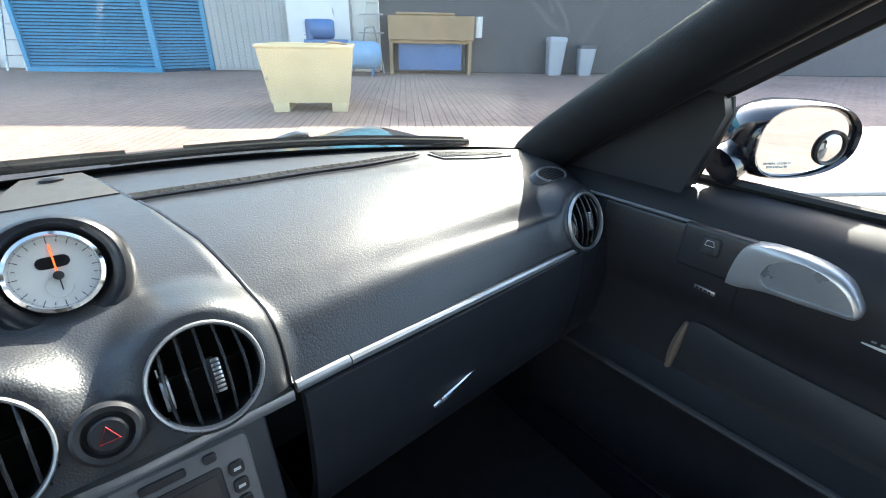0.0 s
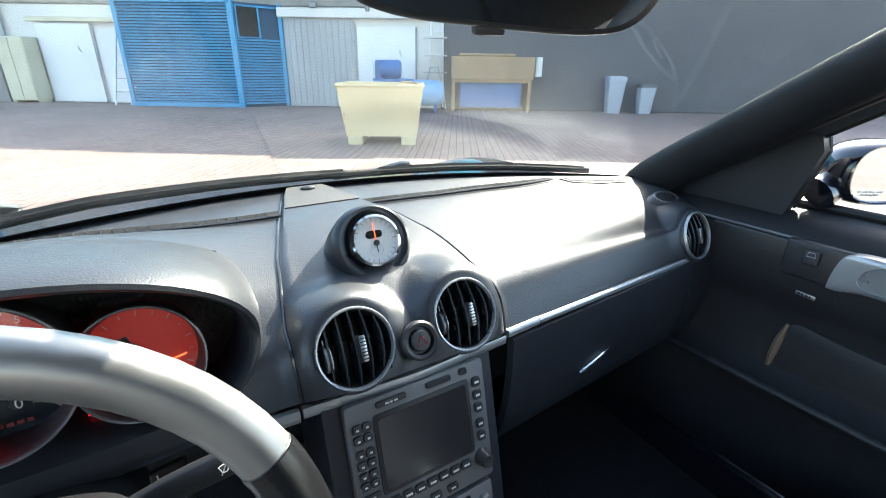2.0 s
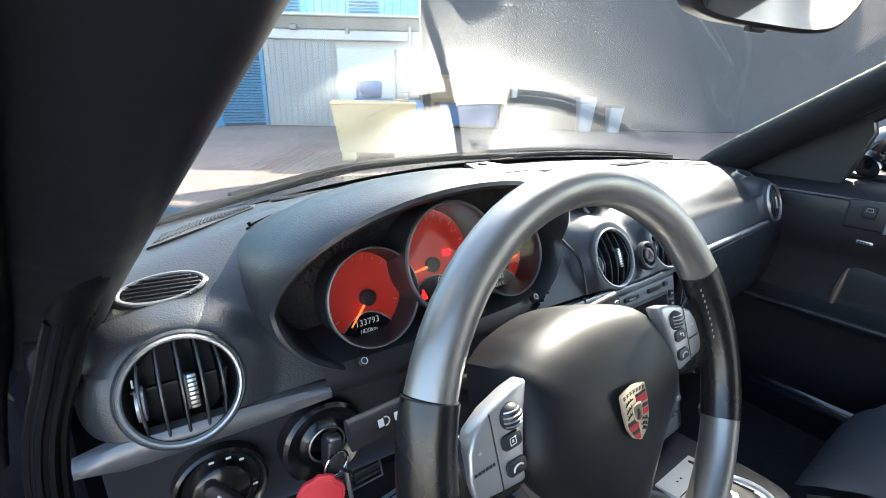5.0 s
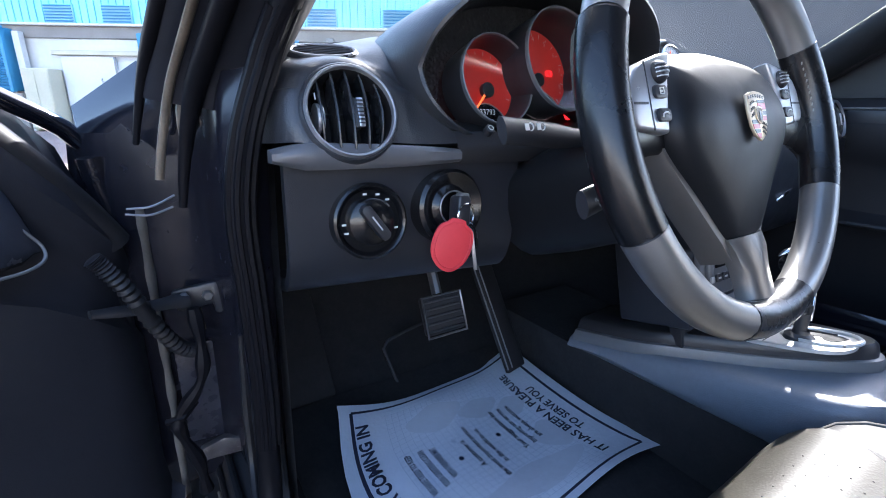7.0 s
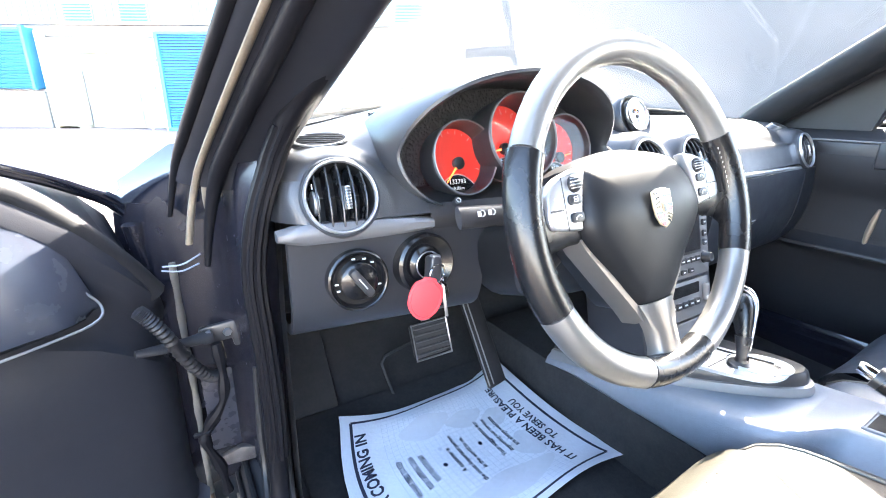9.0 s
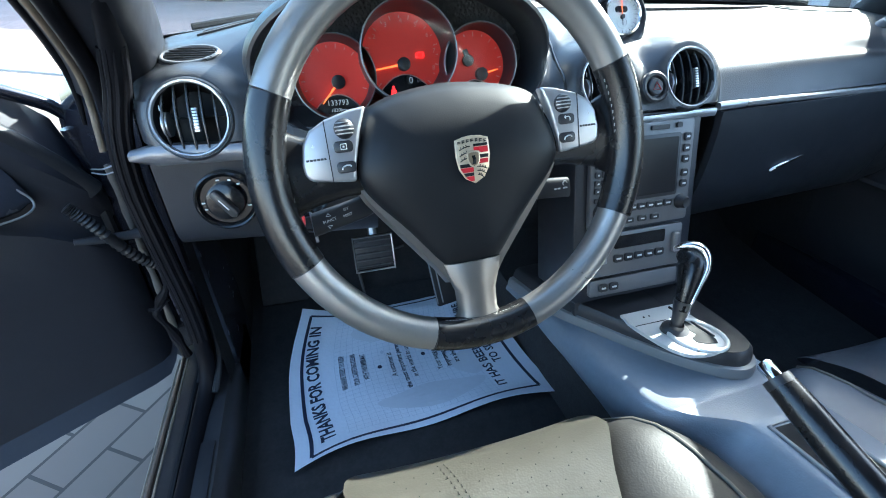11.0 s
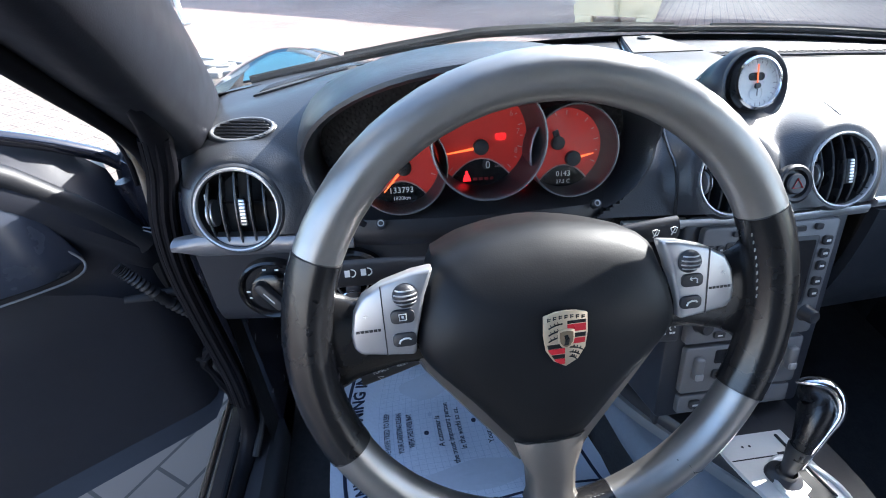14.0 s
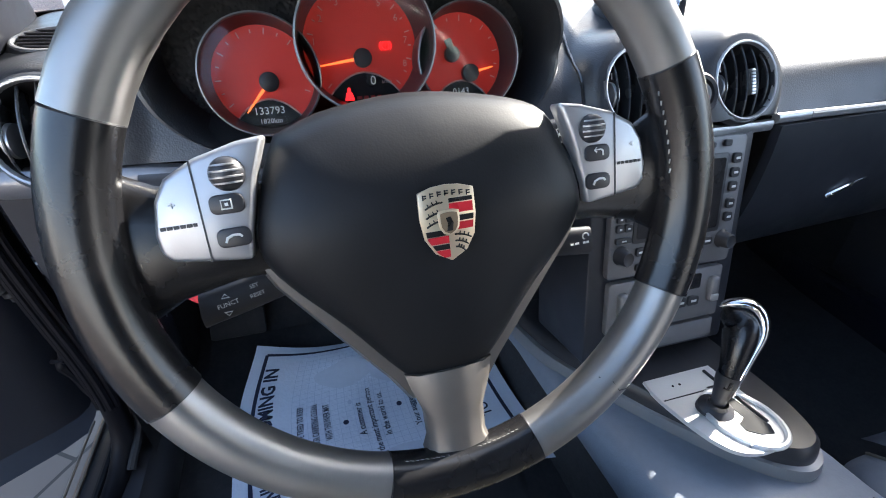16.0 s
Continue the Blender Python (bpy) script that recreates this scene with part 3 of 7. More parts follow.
rings = [hood_ring(0.412, 0.955, 0.086, 0.0), hood_ring(0.37, 0.965, 0.091, 0.02), hood_ring(0.330, 0.985, 0.094, 0.04), hood_ring(0.314, 1.0, 0.0965, 0.048), hood_ring(0.3095, 1.015, 0.099, 0.05), hood_ring(0.311, 1.035, 0.101, 0.05), hood_ring(0.320, 1.055, 0.1015, 0.052), hood_ring(0.345, 1.075, 0.100, 0.055), hood_ring(0.39, 1.085, 0.097, 0.05), hood_ring(0.44, 1.085, 0.086, 0.045), hood_ring(0.50, 1.06, 0.066, 0.02), hood_ring(0.55, 0.99, 0.044, 0.0), hood_ring(0.585, 0.90, 0.028, 0.0)]
hood = part("instrument_hood", loft(rings, closed=False), DASH, dash, "arched black leather hood over the dials")
part("hood_lining", loft([hood_ring(0.412, 0.955, 0.086, 0.0), hood_ring(0.414, 0.05, 0.01, 0.0)], closed=False), MESHED, dash, "finely perforated black lining")
part("cluster_floor", loft([[Vector((x, y + 0.010 * (abs(x - HC) / 0.15) ** 2, z)) for x in span(-0.490, -0.190, 13)] for y, z in ((0.345, 0.690), (0.336, 0.704), (0.336, 0.712), (0.342, 0.724), (0.368, 0.732), (0.412, 0.735))], closed=False), BLACK, dash)


def dial(x, y, z, r, hub, span_deg, number, deep=0.037):
    """One red instrument: tube with silver edge, red face, hub, needle, display window, ticks and lens."""
    f = axes((x, y, z), (0, -0.965, 0.262))
    body = part("dial", lathe([(r * 0.985, deep - 0.007), (r * 0.985, deep - 0.003), (r * 1.0, deep), (r * 1.025, deep - 0.0005), (r * 1.032, deep - 0.005)], f, 56, False), SILVER_GREY, dash, "silver-rimmed instrument with red face")
    part("housing", lathe([(r * 1.031, deep - 0.0045), (r * 1.02, deep - 0.012), (r * 0.97, -0.012)], f, 48, False), BLACK, body)
    part("tube", lathe([(r * 0.90, 0.0), (r * 0.982, deep - 0.002)], f, 48, False), BLACK, body)
    part("face", lathe([(r * 0.905, -0.002), (r * 0.905, 0.001), (0, 0.001)], f, 48), RED_FACE, body, "red dial face")
    hx, hy = hub
    part("needle_hub", lathe([(0.0085, 0.001), (0.0085, 0.007), (0.007, 0.008), (0, 0.008)], f @ Matrix.Translation((hx, hy, 0)), 24), BLACK, body)
    # arched display window
    w, h, cy = r * 0.60, r * 0.36, -r * 0.60
    out = [(w * t, cy - h * 0.4 + h * (1 - t * t)) for t in span(-1, 1, 11)] + [(w * t, cy - h * 0.4 - h * 0.75 * (1 - t * t)) for t in span(1, -1, 11)[1:-1]]
    part("display", prism(out, 0.001, f @ Matrix.Translation((0, 0, 0.0012)), 0), LCD, body, "dark arched display")
    part("display_edge", tube([f @ Vector((a, b, 0.0024)) for a, b in out], 0.0009, 5, True), MARK_DIM, body)
    for i in range(number):
        a = radians(span_deg[0] + (span_deg[1] - span_deg[0]) * i / (number - 1))
        part("tick", box((0.0011, 0.0052 if i % 2 == 0 else 0.003, 0.0003), f @ Matrix.Translation((r * 0.80 * math.cos(a), r * 0.80 * math.sin(a), 0.0014)) @ pose(0, 0, 0, 0, 0, math.degrees(a) - 90), 0), MARK_DIM, body)
    part("lens", lathe([(r * 0.97, deep - 0.007), (r * 0.97, deep - 0.006), (0, deep - 0.006)], f, 40), LENS, body).visible_shadow = False
    return body, f


dl, fl_ = dial(-0.431, 0.385, 0.771, 0.0480, (0.004, -0.004), (215, -20), 15, 0.033)
dc, fc_ = dial(-0.341, 0.394, 0.792, 0.0580, (0, -0.010), (225, -45), 19, 0.052)
dr, fr_ = dial(-0.246, 0.387, 0.777, 0.0480, (0.010, -0.012), (200, -25), 13, 0.034)


def needle(f, hub, ang, length, body):
    a = radians(ang)
    out = [(0.0016, 0), (0.0006, length), (-0.0006, length), (-0.0016, 0)]
    part("needle", prism(out, 0.0008, f @ Matrix.Translation((*hub, 0.0055)) @ pose(0, 0, 0, 0, 0, ang - 90), 0), NEEDLE, body, "orange needle")


needle(fl_, (0.004, -0.004), 228, 0.034, dl)
needle(fc_, (0, -0.010), 188, 0.045, dc)
needle(fr_, (0.010, -0.012), 12, 0.024, dr)
part("needle_hub", lathe([(0.0075, 0.001), (0.0075, 0.006), (0, 0.0065)], fr_ @ Matrix.Translation((-0.008, 0.006, 0)), 20), BLACK, dr)
part("needle_stub", box((0.007, 0.012, 0.001), fr_ @ Matrix.Translation((-0.010, 0.014, 0.004)) @ pose(0, 0, 0, 0, 0, 20), 0), BLACK, dr)
for f, b, rr, rows in ((fl_, dl, 0.05, (("133793", 0.0092, -0.0315), ("1820km", 0.0062, -0.0395))), (fc_, dc, 0.0615, (("0", 0.012, -0.034),)), (fr_, dr, 0.05, (("0143", 0.0088, -0.0315), ("27.5 C", 0.0062, -0.0395)))):
    for text, size, yy in rows:
        words(text, size, f @ Matrix.Translation((0.008 if text == "0" else 0, yy, 0.0030)), "CENTER", mat=DIGIT, parent=b, name="digits")
words("km/h", 0.005, fc_ @ Matrix.Translation((0.016, -0.033, 0.0030)), "LEFT", mat=MARK_DIM, parent=dc, name="digits")
bars(fc_ @ Matrix.Translation((0.004, -0.045, 0.0030)), 0.026, 0.003, 4, HAZARD, dc)
for n, (a, rr) in enumerate(((200, 0.043), (171, 0.043), (143, 0.043), (115, 0.043), (88, 0.043), (62, 0.043), (36, 0.043), (8, 0.043), (-20, 0.043))):
    words(str(n), 0.0085, fc_ @ Matrix.Translation((rr * math.cos(radians(a)), rr * math.sin(radians(a)) - 0.004, 0.0016)), "CENTER", mat=MARK_DIM, parent=dc, name="numeral")
part("brake_lamp", tube([fc_ @ Vector((0.023 + 0.0035 * math.cos(a), 0.0035 * math.sin(a), 0.002)) for a in span(0, 2 * math.pi, 17)[:-1]], 0.0004, 4, True), LAMP_RED, dc, "lit red brake warning lamp")
words("!", 0.006, fc_ @ Matrix.Translation((0.023, -0.0022, 0.002)), "CENTER", mat=LAMP_RED, parent=dc, name="brake_lamp")
for sx in (-1, 1):
    part("brake_lamp", tube([fc_ @ Vector((0.023 + sx * 0.0055 * math.cos(a), 0.0055 * math.sin(a), 0.002)) for a in span(-0.8, 0.8, 6)], 0.0004, 4), LAMP_RED, dc)
belt = [(-0.0045, -0.005), (0.0045, -0.005), (0.0030, 0.0015), (0.0012, 0.003), (0.0016, 0.0055), (0, 0.007), (-0.0016, 0.0055), (-0.0012, 0.003), (-0.0030, 0.0015)]
part("belt_lamp", prism(belt, 0.0006, fc_ @ Matrix.Translation((-0.016, -0.042, 0.0026)), 0), LAMP_RED, dc, "lit red belt warning lamp")
part("belt_lamp", prism([(x * 0.85, y * 0.85) for x, y in belt], 0.0006, axes((-0.290, 0.382, 0.739), (0, -0.6, 0.8)), 0), LAMP_RED, dash, "lit red belt warning lamp")
for x, y, z in ((-0.456, 0.339, 0.726), (-0.218, 0.343, 0.728)):
    kf = axes((x, y - 0.002, z), (0, -0.75, 0.66))
    part("dimmer_knob", lathe([(0.0055, -0.004), (0.0055, 0.003), (0.0045, 0.004), (0, 0.004)], kf, 20), BLACK, dash)
    part("dimmer_mark", tube([kf @ Vector((0.003 * math.cos(a), 0.003 * math.sin(a), 0.0044)) for a in span(0, 2 * math.pi, 13)[:-1]], 0.0005, 4, True), MARK, dash)

# trim strips
STRIP = material("graphite_trim_paint", (0.17, 0.17, 0.18), 0.34, metal=0.5, vary=0.08)


def strip(x0, x1, zc, h, proud, mat, name="trim_strip", n=14, z1=None, taper=1.0):
    z1 = zc if z1 is None else z1
    prof = [(0.004, -h / 2), (-proud * 0.6, -h / 2), (-proud, -h / 4), (-proud, h / 4), (-proud * 0.6, h / 2), (0.004, h / 2)]
    rings = []
    for i, x in enumerate(span(x0, x1, n)):
        zz = zc + (z1 - zc) * i / (n - 1)
        kk = (1 - (1 - taper) * (i / (n - 1)) ** 3) * (1 if taper == 1 else min(1, 0.45 + 0.3 * i))
        rings.append([Vector((x, dash_lip(x) + a, zz + b * kk)) for a, b in prof])
    return part(name, loft(rings), mat, dash, "satin silver trim strip")


strip(0.131, 0.186, 0.7075, 0.011, 0.006, SILVER)
strip(0.1875, 0.588, 0.7075, 0.010, 0.006, SILVER, z1=0.703)
strip(-0.128, 0.128, 0.700, 0.012, 0.004, SILVER)
strip(-0.185, -0.131, 0.698, 0.014, 0.004, SILVER)
strip(-0.677, -0.487, 0.704, 0.024, 0.011, STRIP, z1=0.700, taper=0.55)

# passenger side: glovebox front
GLOVE = [(0.002, 0.700), (0.000, 0.66), (0.003, 0.60), (0.014, 0.55), (0.040, 0.505), (0.090, 0.480), (0.16, 0.475)]


def glove_skin(x, s):
    p = spline([Vector((0, a, b)) for a, b in GLOVE], 25)[int(round(s * 24))]
    return Vector((x, dash_lip(x) + p.y, p.z))


gbox = part("glovebox_door", sheet(glove_skin, span(0.135, 0.585, 20), span(0, 1, 25), -0.012), DASH_LOW, dash, "smooth dark glovebox lid")
part("glovebox_side", sheet(glove_skin, span(0.588, 0.668, 5), span(0, 1, 25), -0.012), DASH_LOW, dash)
gh = axes((0.330, 0.338, 0.594), (0.05, -1, 0.1))
part("glovebox_latch", tube([gh @ Vector(p) for p in ((-0.038, -0.012, 0.001), (-0.028, -0.006, 0.005), (0.0, 0.002, 0.006), (0.036, 0.009, 0.003))], [0.003, 0.0035, 0.0030, 0.0018], 8), CHROME, gbox, "slim chrome latch")

# driver's knee panel with light switch and ignition
KNEE = [(0.004, 0.694), (0.006, 0.655), (0.007, 0.625), (0.010, 0.595), (0.020, 0.572), (0.040, 0.560), (0.085, 0.556)]


def knee_skin(x, s):
    p = spline([Vector((0, a, b)) for a, b in KNEE], 25)[int(round(s * 24))]
    return Vector((x, dash_lip(x) + p.y + 0.004, p.z - 0.010 * s * (0.66 + x) / 0.2))


part("knee_panel", sheet(knee_skin, span(-0.664, -0.395, 16), span(0, 1, 25), -0.014), DASH_LOW, dash, "smooth dark panel below the driver's outlet")
lk = axes((-0.587, 0.3545, 0.638), (-0.06, -0.99, 0.10))
knob = part("light_switch", lathe([(0.0385, -0.020), (0.0385, 0.002), (0.036, 0.004), (0.034, 0.003), (0.031, -0.002), (0, -0.002)], lk, 48, False), GLOSS_BLACK, dash, "round headlamp switch")
part("knob", lathe([(0.0235, -0.002), (0.0235, 0.006), (0.021, 0.008), (0, 0.008)], lk, 40), GLOSS_BLACK, knob)
part("grip", prism(rounded(0.011, 0.041, 0.005), 0.012, lk @ Matrix.Translation((0, 0, 0.006)) @ pose(0, 0, 0, 0, 0, 35), 0.002), BLACK, knob)
part("grip_line", box((0.0014, 0.017, 0.0006), lk @ Matrix.Translation((0, 0, 0.0182)) @ pose(0, 0, 0, 0, 0, 35), 0), MARK, knob)
for a in (100, 72, 48, 182, 200, -18):
    part("symbol", box((0.0042, 0.0020, 0.0004), lk @ Matrix.Translation((0.0278 * math.cos(radians(a)), 0.0278 * math.sin(radians(a)), 0.0004)), 0), MARK, knob)
ik = axes((-0.495, 0.347, 0.645), (0.0, -0.99, 0.10))
ign = part("ignition_lock", lathe([(0.041, -0.020), (0.041, 0.001), (0.0375, 0.0045), (0.032, 0.002), (0.024, -0.002), (0.020, 0.001), (0.018, 0.004), (0.0165, 0.003), (0.0165, -0.004), (0, -0.004)], ik, 44, False), GLOSS_BLACK, dash, "round ignition lock")
part("lock_ring", lathe([(0.0165, 0.000), (0.0170, 0.0055), (0.0185, 0.005)], ik, 36, False), STEEL, ign)

# radio and climate stack
rf = axes((-0.006, 0.300, 0.622), (0, -0.971, 0.238)) @ Matrix.Diagonal((0.87, 1, 1, 1))
part("stack_body", prism(rounded(0.244, 0.285, 0.006, 3), 0.12, rf @ Matrix.Translation((0, -0.052, -0.126)), 0.002), DASH_LOW, dash)
radio = part("radio_panel", prism(rounded(0.200, 0.154, 0.006), 0.010, rf @ Matrix.Translation((0, 0.001, -0.006)), 0.002), RADIO, dash, "grey radio with dark screen and many small keys")
part("screen_frame", prism(rounded(0.139, 0.094, 0.004), 0.002, rf @ Matrix.Translation((0.003, 0.0125, 0.0035)), 0.0008), BLACK, radio)
part("screen", prism(rounded(0.128, 0.083, 0.003), 0.001, rf @ Matrix.Translation((0.003, 0.0125, 0.0053)), 0), SCREEN, radio, "dark switched-off screen")


def key(x, y, w, h, mat=BLACK, mark=0.5, host=None, proud=0.004, base=None):
    f0 = (base or rf) @ Matrix.Translation((x, y, 0.0035))
    k = part("key", prism(rounded(w, h, min(w, h) * 0.25, 3), proud, f0, 0.0006, 1), mat, host or radio)
    if mark:
        part("key_print", box((w * mark, h * 0.22, 0.0003), f0 @ Matrix.Translation((0, 0, proud + 0.0002)), 0), MARK, host or radio)
    return k


for i in range(5):
    key(0.0845, 0.052 - 0.0165 * i - (0.004 if i > 2 else 0), 0.013, 0.012)
for r in range(4):
    for c in range(2):
        key(-0.0875 + 0.0125 * c, 0.052 - 0.0125 * r - (0.004 if r > 1 else 0), 0.0115, 0.0095, mark=0.3)
for r in range(2):
    for c in range(2):
        key(-0.0875 + 0.0125 * c, -0.002 - 0.0115 * r, 0.0115, 0.0092, mark=0.3)
key(-0.0812, -0.028, 0.024, 0.007, mark=0.3)
for i in range(7):
    key(-0.052 + 0.0178 * i, -0.0450, 0.0162, 0.0105, mark=0.55)
for x in (-0.050, -0.022, 0.004, 0.030):
    key(x, -0.0645, 0.017, 0.009, mark=0.4)
key(-0.040, 0.0695, 0.040, 0.0065, mark=0)
bars(rf @ Matrix.Translation((-0.040, 0.0695, 0.008)), 0.018, 0.002, 3, MARK, radio, "indicator")
key(0.028, 0.0695, 0.036, 0.0065, mark=0)
key(0.066, 0.0705, 0.011, 0.0075, mark=0)
for x in (0.082, -0.082):
    part("rotary_knob", lathe([(0.0118, 0), (0.0118, 0.002), (0.0098, 0.004), (0.0092, 0.014), (0.0078, 0.016), (0.0052, 0.0152), (0, 0.0152)], rf @ Matrix.Translation((x, -0.0462, 0.003)), 28), BLACK, radio, "ribbed black rotary knob")
clim = part("climate_panel", prism(rounded(0.190, 0.070, 0.005), 0.010, rf @ Matrix.Translation((0, -0.117, -0.006)), 0.002), RADIO, dash, "climate control panel with display and keys")
part("climate_display", prism(rounded(0.105, 0.020, 0.003), 0.001, rf @ Matrix.Translation((0.004, -0.098, 0.0042)), 0), LCD, clim)
for i in range(5):
    key(-0.040 + 0.0215 * i, -0.124, 0.0185, 0.013, host=clim)
for x in (-0.074, 0.078):
    part("temperature_rocker", box((0.014, 0.034, 0.012), rf @ Matrix.Translation((x, -0.112, 0.006)), 0.004, 3), RADIO, clim)
    part("rocker_tip", box((0.012, 0.010, 0.012), rf @ Matrix.Translation((x, -0.122, 0.0075)), 0.002), SILVER, clim)
low = part("switch_panel", prism(rounded(0.186, 0.028, 0.004), 0.010, rf @ Matrix.Translation((0, -0.171, -0.007)), 0.002), RADIO, dash)
for x in (-0.068, -0.046):
    key(x, -0.170, 0.018, 0.013, host=low)
part("lower_recess", prism(rounded(0.20, 0.09, 0.004), 0.02, rf @ Matrix.Translation((0, -0.232, -0.05)), 0.002), BLACK, dash)


# ---- steering wheel ----
RIM = material("rim_silver_paint", (0.29, 0.286, 0.28), 0.40, metal=0.85, vary=0.06, vscale=14)
HUB = material("airbag_vinyl", (0.008, 0.0085, 0.010), 0.46, spec=0.28, grain=0.07, gscale=900, cells=True)
SPOKE = material("dark_titanium_paint", (0.15, 0.135, 0.12), 0.38, metal=0.5, vary=0.08)
TILT_W = radians(19.5)
WN = Vector((0, -math.cos(TILT_W), math.sin(TILT_W)))
wf = axes((-0.337, 0.150, 0.742), WN) @ pose(0, 0, 0, 0, 0, 1.5)
wheel = thing("steering_wheel", (-0.337, 0.30, 0.69), "three-spoke steering wheel in silver and black leather with crest", "steering wheel")
RW, TW = 0.1715, 0.0158


def rim_run(a0, a1, r=TW, n=24):
    pts = [wf @ Vector((RW * math.cos(radians(a)), RW * math.sin(radians(a)), 0)) for a in span(a0, a1, n)]
    return tube(pts, r, 16, flat=1.08)


for name, mat, a0, a1, r, lab in (("rim_top", RIM, 24.5, 155.5, TW, "satin silver rim section"), ("rim_grip", LEATHER, -26, 24.2, TW * 1.03, "black leather rim section"), ("rim_grip", LEATHER, 155.8, 206, TW * 1.03, ""), ("rim_lower", RIM, 206.3, 252.7, TW, ""), ("rim_lower", RIM, 287.3, 333.7, TW, ""), ("rim_base", LEATHER, 253, 287, TW * 1.03, "")):
    part(name, rim_run(a0, a1, r), mat, wheel, lab)
for a in (24.3, 155.7, 206.1, 333.9, 252.8, 287.2):
    c = wf @ Vector((RW * math.cos(radians(a)), RW * math.sin(radians(a)), 0))
    d = wf.to_3x3() @ Vector((-math.sin(radians(a)), math.cos(radians(a)), 0))
    part("joint_line", lathe([(TW * 1.02, -0.0006), (TW * 1.045, 0), (TW * 1.02, 0.0006)], axes(c, d), 24, False), BLACK, wheel)
for a0, a1 in ((160, 178), (2, 20), (256, 266), (274, 284)):
    for a in span(a0, a1, 9):
        c = wf @ Vector(((RW - TW * 0.97) * math.cos(radians(a)), (RW - TW * 0.97) * math.sin(radians(a)), TW * 0.35))
        d = wf.to_3x3() @ Vector((-math.sin(radians(a)), math.cos(radians(a)), 0.3))
        part("stitch", tube([c - d * 0.0014, c + d * 0.0014], 0.0006, 4), STITCH, wheel)
part("rim_crack", tube([wf @ Vector(((RW + dr_) * math.cos(radians(a)), (RW + dr_) * math.sin(radians(a)), math.sqrt(max(0, (TW * 1.06) ** 2 - dr_ ** 2)))) for a, dr_ in ((308, -0.013), (309.5, -0.006), (309, 0.002), (310.5, 0.008), (311, 0.013))], 0.0004, 4), BLACK, wheel, "hairline crack in the silver rim")


def hub_outline(k=1.0):
    pts = [(-0.080, 0.054), (-0.050, 0.065), (0, 0.071), (0.050, 0.065), (0.080, 0.054), (0.089, 0.034), (0.0975, 0.004), (0.0965, -0.012), (0.086, -0.030), (0.060, -0.062), (0.034, -0.098), (0.022, -0.108), (0, -0.112), (-0.022, -0.108), (-0.034, -0.098), (-0.060, -0.062), (-0.086, -0.030), (-0.0965, -0.012), (-0.0975, 0.004), (-0.089, 0.034)]
    sm = spline([Vector((x, y, 0)) for x, y in pts + pts[:1]], 73)[:-1]
    return [((p.x) * k, (p.y + 0.02) * k - 0.02) for p in sm]


